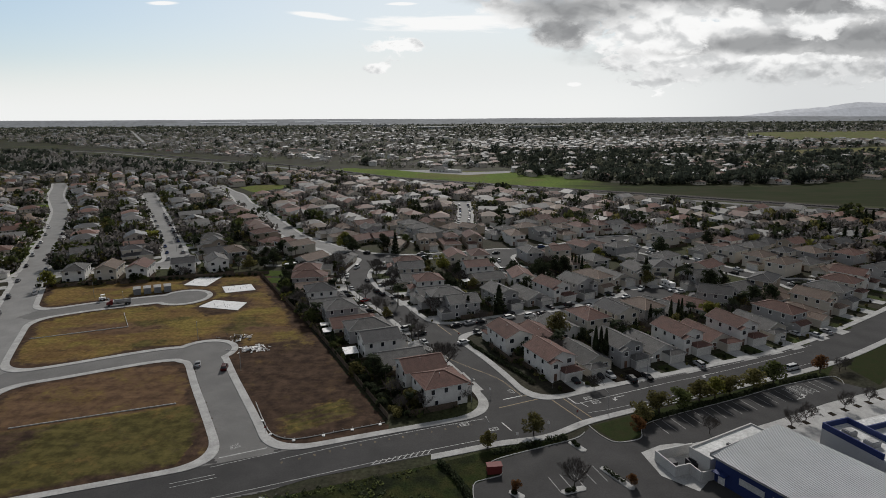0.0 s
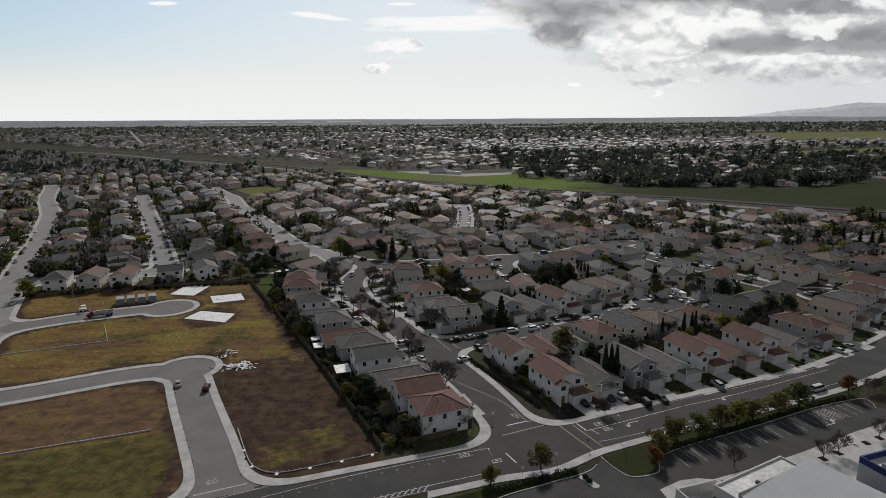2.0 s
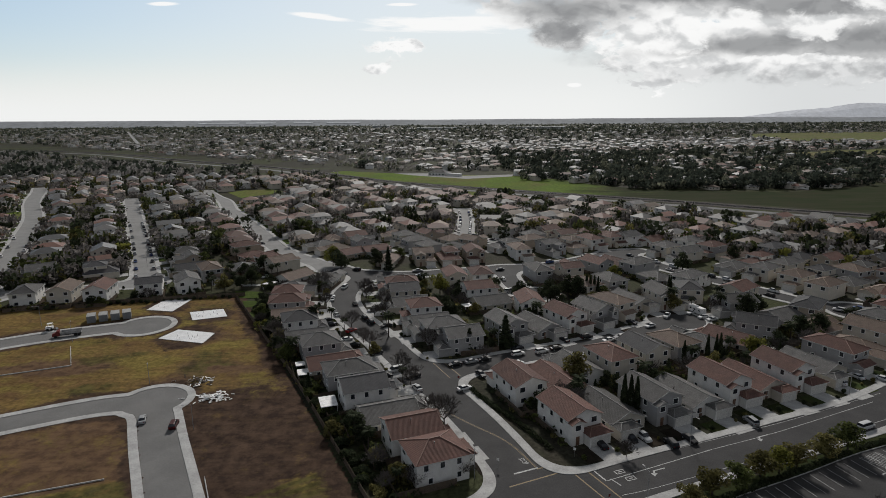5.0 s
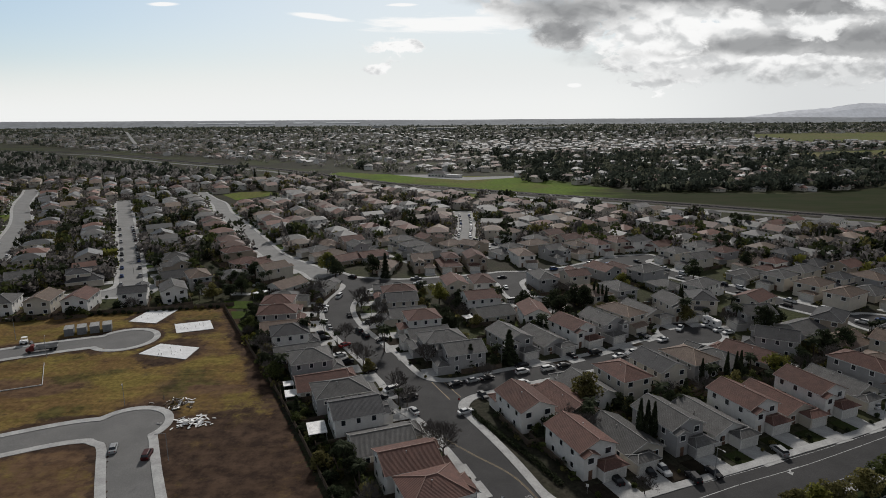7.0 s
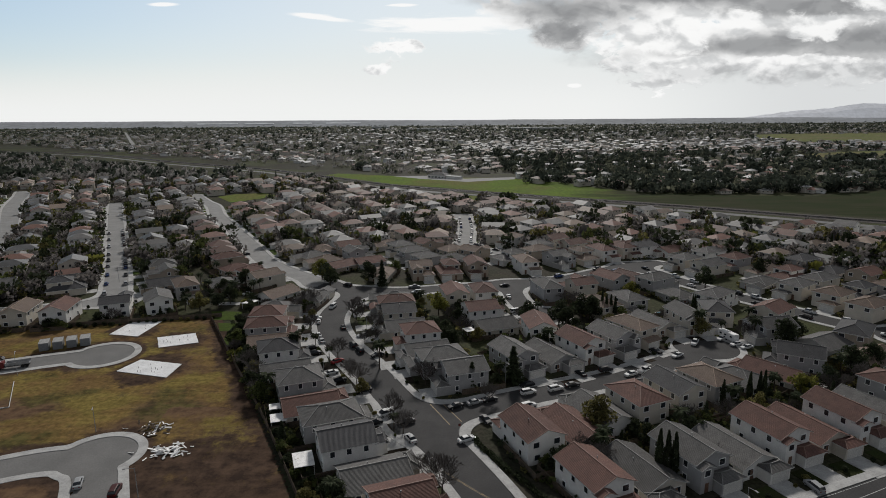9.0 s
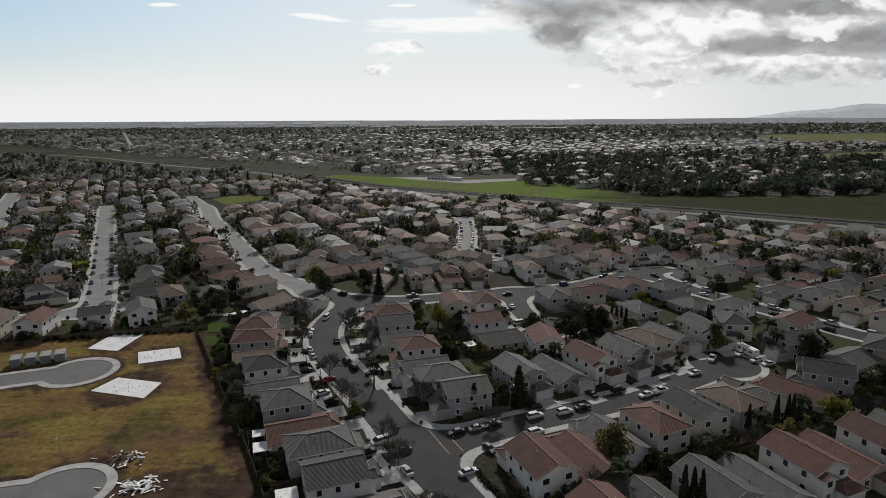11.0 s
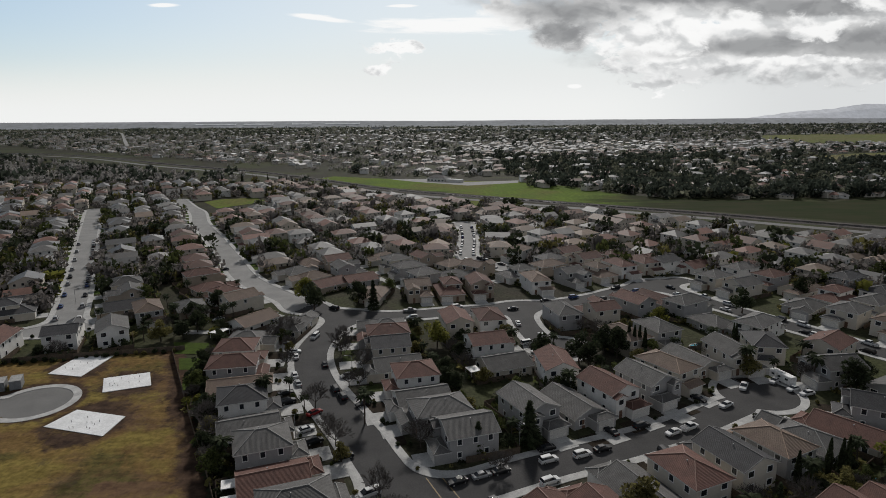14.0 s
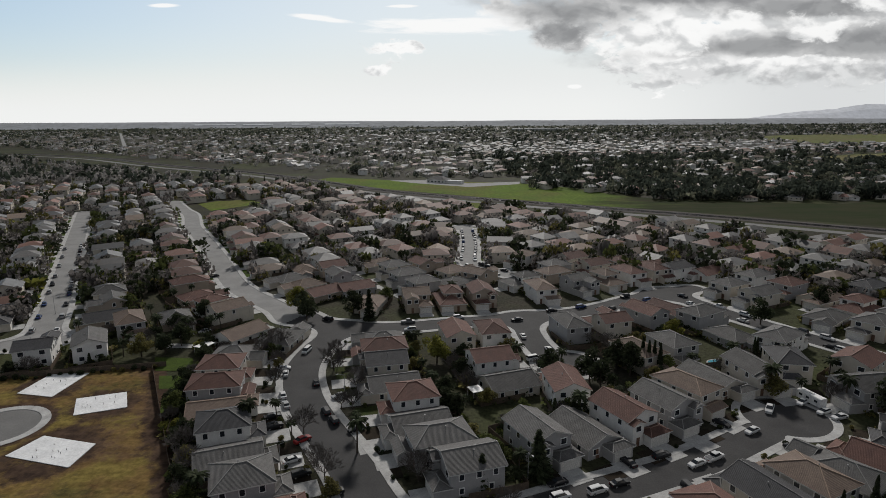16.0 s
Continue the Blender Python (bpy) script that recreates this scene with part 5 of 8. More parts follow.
tree("bare", 0.1, 186.5, 7.8)
tree("bare", -50.6, 253.3, 9.0)
tree("bare", 18.2, 176.6, 5.8)
tree("willow", 44.4, 161.4, 10.2)
tree("bare", 64.2, 145.3, 7.0)
tree("lime", 104.8, 174.6, 9.2)
tree("dark", 131.4, 190.9, 9.2)
tree("dark", 139.2, 192.7, 9.2)
tree("dark", 117.4, 181.4, 7.8)
tree("bare", 4.6, 140.1, 9.0)
tree("bare", 2.1, 143.3, 7.8)
tree("round", -50.1, 289.3, 10.0)
tree("dark", -29.4, 286.2, 11.0)
tree("lime", 4.2, 243.3, 10.2)
tree("dark", 63.3, 233.1, 11.0)
tree("cypress", 68.3, 236.7, 10.8)
tree("cypress", 69.4, 234.7, 10.5)
tree("cypress", 71.1, 234.7, 10.5)
tree("cypress", 72.1, 232.7, 10.5)
tree("dark", 60.3, 237.0, 11.0)
tree("dark", 51.2, 223.3, 11.0)
tree("dark", 50.0, 230.1, 11.0)
tree("dark", 126.8, 271.7, 11.0)
tree("palm", 29.1, 238.4, 9.8)
tree("palm", 43.2, 237.8, 7.8)
tree("palm", -14.8, 196.8, 10.5)
tree("palm", 98.7, 221.2, 10.5)
tree("palm", 115.1, 214.4, 10.5)
tree("dark", 122.0, 208.4, 11.0)
tree("olive", 98.5, 219.0, 7.5)
tree("cypress", 107.7, 243.9, 7.2)
tree("cypress", 108.5, 243.8, 7.2)
tree("lime", 87.0, 257.7, 8.8)
tree("dark", 38.7, 234.2, 9.5)
tree("conifer", -22.1, 279.0, 13.0)
tree("dark", -46.9, 280.2, 11.0)
tree("lime", -52.7, 289.8, 11.0)
tree("round", -117.6, 350.3, 7.0)
tree("palm", -76.6, 270.5, 8.0)
tree("palm", -77.7, 265.4, 9.0)
tree("rust", 51.8, 105.7, 4.6, 1.2)
tree("olive", 54.9, 110.7, 5.6, 1.25)
tree("olive", 60.7, 113.8, 6.4, 1.3)
tree("green", 67.2, 116.2, 6.2, 1.3)
tree("olive", 74.3, 119.5, 7.0, 1.3)
tree("lime", 79.2, 120.6, 6.6, 1.2)
tree("olive", 84.1, 122.0, 6.4, 1.3)
tree("olive", 92.6, 124.7, 6.8, 1.3)
tree("green", 100.4, 128.1, 7.4, 1.3)
tree("rust", 118.9, 134.7, 6.0)
tree("olive", 25.6, 105.0, 6.0, 1.2)
tree("olive", 13.6, 99.5, 5.2)
tree("rust", 18.3, 84.6, 3.0)
tree("rust", 43.3, 86.1, 3.0)
tree("bare", 69.5, 104.4, 5.0)
tree("bare", 30.7, 85.2, 7.5)
tree("bare", 91.5, 106.6, 5.0)
tree("bare", 96.5, 108.6, 5.6)
tree("bare", 110.9, 114.2, 5.6)
tree("bare", 120.2, 117.6, 4.8)
tree("bare", 125.5, 135.5, 4.6)
tree("bare", 128.2, 136.5, 4.2)
tree("lime", -179.8, 223.1, 9.0)
tree("cypress", 226.4, 328.7, 11.8)
tree("cypress", 229.4, 328.5, 11.8)
tree("cypress", 232.4, 328.3, 11.8)
tree("cypress", 235.4, 328.1, 11.8)
tree("conifer", 240.8, 298.1, 12.5)
tree("conifer", 239.2, 283.8, 13.0)
tree("conifer", 245.7, 283.4, 13.0)
tree("conifer", 252.8, 285.8, 12.5)
tree("conifer", 289.5, 337.4, 13.0)
tree("conifer", 294.1, 337.1, 13.0)
tree("conifer", 299.1, 336.8, 13.0)
tree("dark", 181.3, 301.9, 7.2)
tree("dark", 161.7, 288.6, 10.5)
tree("dark", 245.4, 340.4, 11.0)
tree("bare", -2.0, 117.3, 5.5)
tree("bare", 8.5, 120.4, 5.0)
tree("bare", -8.3, 116.7, 4.5)
tree("conifer", -245.9, 686.3, 13.0)
tree("conifer", -226.9, 697.8, 13.0)
tree("cypress", -195.3, 694.4, 12.0)
tree("cypress", -168.6, 678.2, 11.2)

# dense planting between the streets behind the vacant land
grove = random.Random(5)
for i in range(34):
    x, y = grove.uniform(-135, -84), grove.uniform(256, 330)
    if street_gap((x, y)) > 3 and all(math.hypot(x - a, y - b) > 7.4 for a, b, _ in PLACED):
        tree(grove.choice(["palm", "palm", "dark", "bare", "green"]), x, y, grove.uniform(6, 9.5))
for x, y, kind in ((-103, 257, "palm"), (-97, 263, "dark"), (-92, 257, "palm"), (-88, 265, "bare"), (-99, 269, "palm"), (-106, 263, "dark"), (-85, 262, "green"), (-95, 250, "olive"), (-101, 250, "palm"), (-88, 252, "dark"), (-109, 270, "palm"), (-93, 271, "dark")):
    tree(kind, x, y, grove.uniform(5.5, 8.5), 1.15)
tree("bush", -23.5, 136.5, 4.6, 1.2, "olive")
for x, y, h in ((-66, 207, 2.6), (-63, 208, 2.8), (-48, 201, 2.4), (-78, 255, 4.0)):
    tree("bush", x, y, h, 1.3, "lime")

# shrubs and trees along the fence of the vacant land
hedge = random.Random(11)
for i in range(64):
    y = 114 + 92 * (i + hedge.uniform(-0.4, 0.4)) / 63
    x = -12.3 - (y - 112.5) * 0.552 + hedge.uniform(1.2, 5.4)
    if all(math.hypot(x - a, y - b) > 6.4 for a, b, _ in PLACED):
        tree("bush", x, y, hedge.uniform(1.2, 3.2), 1.2, hedge.choice(["dark", "dark", "dark", "olive", "green"]))
for i in range(40):
    t = i / 39
    x, y = -11 - 72 * t + hedge.uniform(-0.8, 1.2) + 2.2, 114 + 126 * t + hedge.uniform(-1, 1)
    if t > 0.8:
        continue
    tree("bush", x + 1.5, y, hedge.uniform(1.1, 2.4) * (1 if t < 0.6 else 0.7), 1.15, hedge.choice(["dark", "dark", "dark", "green", "olive"]))
for i in range(34):
    x = -86 - 100 * i / 33
    tree("bush", x, 241.5 + (x + 83) * 0.163 + hedge.uniform(-0.6, 0.8), hedge.uniform(1.0, 2.2), 1.2, hedge.choice(["dark", "dark", "olive"]))

# garden trees and shrubs of the houses
yard_rng = random.Random(23)
PATIOS = [(-27, 148.6), (-37.6, 165.6), (-40.2, 171), (-31, 147), (-41, 164.5)]
for x, y, turn, near in LOTS:
    dist = math.hypot(x, y - 60)
    if dist > 240:
        continue
    f = Vector((math.cos(radians(turn)), math.sin(radians(turn)), 0))
    r = Vector((-f.y, f.x, 0))
    def spot(back, side):
        return x - f.x * back + r.x * side, y - f.y * back + r.y * side
    for _ in range(3 if near else 1):
        px, py = spot(yard_rng.uniform(9.8, 13), yard_rng.uniform(-5.5, 5.5))
        if all(math.hypot(px - a, py - b) > 6.2 for a, b, _ in PLACED) and street_gap((px, py)) > 1.5 and all(math.hypot(px - a, py - b) > 5.5 for a, b in PATIOS):
            kind = yard_rng.choice(["bare", "dark", "green", "olive", "dark", "palm", "bare", "conifer", "dark"])
            high = yard_rng.uniform(3.0, 7.0) if kind != "palm" else yard_rng.uniform(5, 9)
            tree(kind, px, py, high, 1.15)
    if near:
        for side in (-4.6, 4.4):
            px, py = spot(-10.6 - yard_rng.uniform(0, 1.5), side + yard_rng.uniform(-0.4, 0.4))
            if street_gap((px, py)) > 0.6:
                tree("bush", px, py, yard_rng.uniform(0.8, 1.7), 1.1, yard_rng.choice(["dark", "green", "olive", "dark"]), z=0.05)
    if yard_rng.random() < 0.62:
        px, py = spot(-14.2, yard_rng.choice([-4.8, 4.8]))
        if street_gap((px, py)) > 0.5 and all(math.hypot(px - a, py - b) > 6.5 for a, b, _ in PLACED):
            tree(yard_rng.choice(["bare", "bare", "bare", "olive", "palm"]), px, py, yard_rng.uniform(4.5, 7.0))


# low shrubs and ground cover between the houses, too many to count
def yard_cover():
    r = np.random.RandomState(8)
    out = {0: [], 1: [], 2: []}
    for x, y, turn, near in LOTS:
        if math.hypot(x, y - 60) > 340:
            continue
        f = Vector((math.cos(radians(turn)), math.sin(radians(turn)), 0))
        side = Vector((-f.y, f.x, 0))
        for _ in range(26):
            b, a = r.uniform(8.2, 13.2), r.uniform(-6.2, 6.2)
            if r.rand() < 0.35:
                b, a = r.uniform(-5, 9), r.choice([-1, 1]) * r.uniform(5.4, 6.3)
            p = Vector((x, y, 0)) - f * b + side * a
            if street_gap((p.x, p.y)) > 2.4 and walk_gap(p.x, p.y) > 2.4 and all(math.hypot(p.x - q[0], p.y - q[1]) > 5.6 for q in near_lots(p.x, p.y)) and not (p.y < 240 + (p.x + 83) * 0.163 and p.x < -14 - (p.y - 111) * 0.549 and p.x > -190):
                h = r.uniform(0.5, 2.4)
                out[r.randint(3)].append((p.x, p.y, h, h * r.uniform(0.5, 0.8)))
    for k, mat in enumerate((LEAF["dark"], LEAF["green"], LEAF["olive"])):
        woods("garden_shrubs", out[k], mat, "low garden shrubs and ground cover between houses", 14)


PLACED_CELLS = {}
for q in PLACED:
    PLACED_CELLS.setdefault((int(q[0] // 16), int(q[1] // 16)), []).append(q)


def near_lots(x, y):
    return [q for i in (-1, 0, 1) for j in (-1, 0, 1) for q in PLACED_CELLS.get((int(x // 16) + i, int(y // 16) + j), ())]


yard_cover()

# ---- road markings ----
def line_paint(pts, width, mat, label, z=0.056, dash=None, offs=(0.0,)):
    s = Shape()
    ln = along(pts, 0.5)
    on = (lambda i: True) if not dash else (lambda i: (i * 0.5) % (dash[0] + dash[1]) < dash[0])
    for o in offs:
        run = []
        for i, q in enumerate(ln):
            if on(i):
                run.append(q)
            if (not on(i) or i == len(ln) - 1) and len(run) > 1:
                strip(s, run, o - width / 2, o + width / 2, z)
            if not on(i):
                run = []
    return tagged(part("road_marking", s, mat), label, "road marking", kind="structure")


W_, Y_ = M["paint_white"], M["paint_yellow"]
col = STREETS["collector"][0]
line_paint([(-57, 88.5), (-48.3, 91.4)], 0.14, W_, "worn white lane line")
line_paint([(-56.4, 87.3), (-47.6, 90.4)], 0.14, W_, "worn white lane line")
line_paint([(-34.7, 95.1), (-24, 99.2), (-13.7, 102.6), (12, 110)], 0.14, Y_, "worn broken yellow centre line", dash=(1.0, 2.6), offs=(-0.2, 0.2))
line_paint([(-35.2, 96.4), (-19.4, 102.2), (-0.8, 108), (13.7, 112)], 0.14, W_, "worn white lane edge line")
line_paint([(-100, 67), (-46, 84), (-13.4, 94.9), (0.1, 99.3), (14, 103.4)], 0.14, W_, "worn white road edge line")
line_paint([(-13.8, 94), (0, 97.8)], 0.14, W_, "worn white line of a hatched road edge")
line_paint([(40.2, 118.8), (54.4, 124), (68.7, 129.3)], 0.18, W_, "white turning lane line")
line_paint([(69, 129.4), (90, 136.4), (124, 149.4)], 0.14, W_, "white lane line")
line_paint([(41.8, 114.2), (51.7, 117), (86, 128.5), (122, 141.5)], 0.12, W_, "white lane edge line")
line_paint([(60, 129.6), (95, 141), (130, 154)], 0.10, W_, "white parking lane line")
line_paint([(32.7, 122.6), (39.3, 110.8)], 0.3, Y_, "yellow painted crosswalk line")
line_paint([(35.7, 123.8), (42.3, 111.8)], 0.3, Y_, "yellow painted crosswalk line")
line_paint([(18.4, 117.2), (32.7, 122.6)], 0.3, Y_, "yellow painted crosswalk line")
line_paint([(25.4, 123), (29.4, 124.2)], 0.3, Y_, "yellow painted crosswalk line")
line_paint([(20, 121.4), (25.7, 123.4)], 0.4, W_, "white stop bar")
line_paint([(37.5, 123.5), (39.9, 118.8)], 0.35, W_, "white stop bar")
line_paint([(41.1, 119.4), (42.7, 117.2)], 0.25, W_, "short white lane mark")
line_paint([(18.3, 110.2), (20.3, 106.6)], 0.35, W_, "white stop bar")
line_paint([(1.5, 150.6), (11, 141.5), (20, 133.2), (25.4, 123.6)], 0.12, Y_, "yellow centre line of the curving street", offs=(-0.14, 0.14))
line_paint([(1.6, 175.6), (6.8, 165.6)], 0.25, Y_, "faded yellow crosswalk line")
line_paint([(5.2, 175.6), (10, 166.9)], 0.25, Y_, "faded yellow crosswalk line")
line_paint([(-49.8, 97.2), (-39.7, 100.8)], 0.35, W_, "white stop bar")
line_paint([(-50.4, 93.9), (-36.1, 99.3)], 0.14, W_, "white lane line across the side street")
for i in range(10):
    x = -13.4 + i * 1.4
    line_paint([(x, 94.3 + (x + 13.4) * 0.28), (x + 0.9, 95.6 + (x + 13.4) * 0.32)], 0.22, W_, "white diagonal hatching on the road edge")


def arrow_marking(x, y, turn):
    s = Shape()
    s.add([(-1.6, -0.1, 0), (0.5, -0.1, 0), (0.5, 0.1, 0), (-1.6, 0.1, 0)], [(0, 1, 2, 3)])
    s.add([(0.5, -0.1, 0), (1.0, 0.55, 0), (0.75, 0.7, 0), (0.3, 0.1, 0)], [(0, 1, 2, 3)])
    s.add([(0.35, 0.75, 0), (1.3, 0.35, 0), (1.25, 1.25, 0)], [(0, 1, 2)])
    ob = tagged(part("road_arrow", s, W_), "white painted turn arrow on asphalt", "road marking", kind="structure")
    ob.matrix_basis = pose(x, y, 0.057, 0, 0, turn) @ Matrix.Diagonal((1.5, 1.5, 1, 1))


arrow_marking(52.3, 122.1, 197)
arrow_marking(83.4, 134.2, 197)
arrow_marking(104, 120.5, 20)


def road_word(text, x, y, turn, sx, sy):
    cu = bpy.data.curves.new("road_word", "FONT")
    cu.body, cu.align_x, cu.align_y = text, "CENTER", "CENTER"
    cu.materials.append(W_)
    ob = new("road_word", cu)
    ob.matrix_basis = pose(x, y, 0.058, 0, 0, turn) @ Matrix.Diagonal((sx, sy, 1, 1))
    tagged(ob, "white painted word STOP on the asphalt", "road marking", kind="structure")


road_word("STOP", -47.7, 101.6, -149, 1.0, 2.7)
road_word("STOP", 22.8, 125.8, -62, 1.1, 1.9)
for x, y, turn in ((15.9, 107.4, 17), (8.5, 109.6, 17), (43.9, 121.7, 17), (45.6, 119.5, 17)):
    s = Shape()
    for a0, a1, b0, b1 in ((-1.2, 1.2, -0.7, -0.5), (-1.2, 1.2, 0.5, 0.7), (-1.2, -1.0, -0.5, 0.5), (1.0, 1.2, -0.5, 0.5), (-0.5, 0.5, -0.12, 0.12)):
        s.add([(a0, b0, 0), (a1, b0, 0), (a1, b1, 0), (a0, b1, 0)], [(0, 1, 2, 3)])
    ob = tagged(part("road_marking", s, W_), "worn white painted symbol on the road", "road marking", kind="structure")
    ob.matrix_basis = pose(x, y, 0.057, 0, 0, turn)

# ---- school grounds and parking ----
patch("parking_lot", [(9, 40), (9, 87), (16, 90), (14, 94.6), (26, 99.5), (32.6, 101.8), (38.5, 105.4), (40.4, 107.6), (42, 104), (45.4, 101.3), (51.6, 102.8), (54, 107.6), (61.3, 111.6), (84.1, 120), (103.1, 127.4), (119.8, 132.2), (121, 128.6), (127, 124), (131, 121), (132, 60), (105, 40)], 0.032, M["asphalt"], "dark asphalt car park of a school", "car park")
M["rough_grass"] = material("rough_grass", (0.020, 0.030, 0.010), (0.036, 0.036, 0.014), rough=0.95, scale=0.25, fine=2.5, fine_amount=0.5, third=(0.014, 0.017, 0.009), third_scale=0.12, bump=0.4, spec=0.02)
patch("verge", [(-60, 40), (9, 40), (9, 87), (15.6, 90.2), (13.4, 94.7), (26, 99.6), (32.6, 101.9), (33.5, 103.4), (28, 102.4), (12, 98), (-1, 93.5), (-60, 75.5)], 0.03, M["rough_grass"], "dark green roadside grass", "verge")
patch("verge", [(41, 108.2), (45.4, 101.5), (51.5, 103), (53.8, 107.7), (61.2, 111.8), (84, 120.2), (103, 127.6), (119.6, 132.4), (128, 140.6), (112, 133.6), (90, 125.6), (70, 118.6), (50, 111.8)], 0.05, M["lawn"], "planted strip of dark grass beside the car park", "verge")
patch("verge", [(130, 136), (131, 127), (148.5, 140), (162, 150), (162, 158), (147.8, 151), (131, 142)], 0.05, M["lawn"], "green lawn beside the car park drive", "verge")
patch("plaza", [(62, 100), (76, 104.5), (89, 109.4), (107.9, 117.3), (131.5, 125.4), (145, 100), (125, 60), (92, 76), (94, 98)], 0.06, M["concrete"], "pale concrete forecourt of a school", "plaza")
patch("plaza", [(49.6, 97.2), (55.2, 100), (59.4, 100.6), (64, 100), (66, 92), (57, 84), (51, 89)], 0.058, M["concrete"], "pale concrete pad beside a school", "plaza")


def kerb_line(pts, label="raised concrete kerb"):
    s = Shape()
    strip(s, along(pts, 0.8), -0.09, 0.09, 0.17, depth=0.2)
    structure("kerb", s, M["concrete"], label, "kerb")


kerb_line([(40.4, 108.4), (42.4, 104), (45.4, 101.3), (51.6, 102.8), (54, 107.6), (61.3, 111.6), (84.1, 120), (103.1, 127.4), (119.8, 132.2), (122, 130.4), (121, 127.6)])
kerb_line([(38.6, 105.6), (36.6, 103.6), (32.6, 101.8), (26, 99.5), (14, 94.6), (16, 90.4), (12, 88.6), (9.4, 87), (9, 80), (9, 60)])
along_lot = Vector((60.0, 22.0, 0)).normalized()
s = Shape()
for i in range(23):
    p = Vector((57.5, 109.6, 0)) + along_lot * i * 2.74
    q = p + Vector((along_lot.y, -along_lot.x, 0)) * 5.4
    strip(s, [(p, (q - p).normalized()), (q, (q - p).normalized())], -0.06, 0.06, 0.038)
for i in range(9):
    p = Vector((101, 125.4, 0)) + along_lot * i * 0.75
    q = p + Vector((along_lot.y, -along_lot.x, 0)) * 4.8 + along_lot * 2.2
    strip(s, [(p, (q - p).normalized()), (q, (q - p).normalized())], -0.06, 0.06, 0.039)
for i in range(5):
    p = Vector((26 + i * 2.7, 89 + i * 0.9, 0))
    q = p + Vector((1.8, -5.0, 0))
    strip(s, [(p, (q - p).normalized()), (q, (q - p).normalized())], -0.06, 0.06, 0.038)
structure("parking_marking", s, W_, "thin white parking bay lines", "road marking")


def planter(x, y, length, turn):
    root = tagged(empty("planter_island"), "narrow kerbed planting island with dark low shrubs", "planter", "car park islands")
    root.matrix_basis = pose(x, y, 0.03, 0, 0, turn)
    rim = Shape()
    h = length / 2
    rim.loft([[(-h, -0.9, 0), (h, -0.9, 0), (h + 0.5, 0, 0), (h, 0.9, 0), (-h, 0.9, 0), (-h - 0.5, 0, 0)], [(-h, -0.85, 0.16), (h, -0.85, 0.16), (h + 0.45, 0, 0.16), (h, 0.85, 0.16), (-h, 0.85, 0.16), (-h - 0.45, 0, 0.16)]])
    part("rim", rim, M["concrete"], root)
    r = random.Random(int(x * 7))
    fol = Shape()
    leaf_cloud(fol, r, [(-h + 1 + i * 1.3, r.uniform(-0.2, 0.2), 0.5, 0.7, 0.6, 0.45) for i in range(max(1, int(length / 1.3) - 1))], 320, 0.2)
    part("shrub_planting", fol, LEAF["dark"], root)


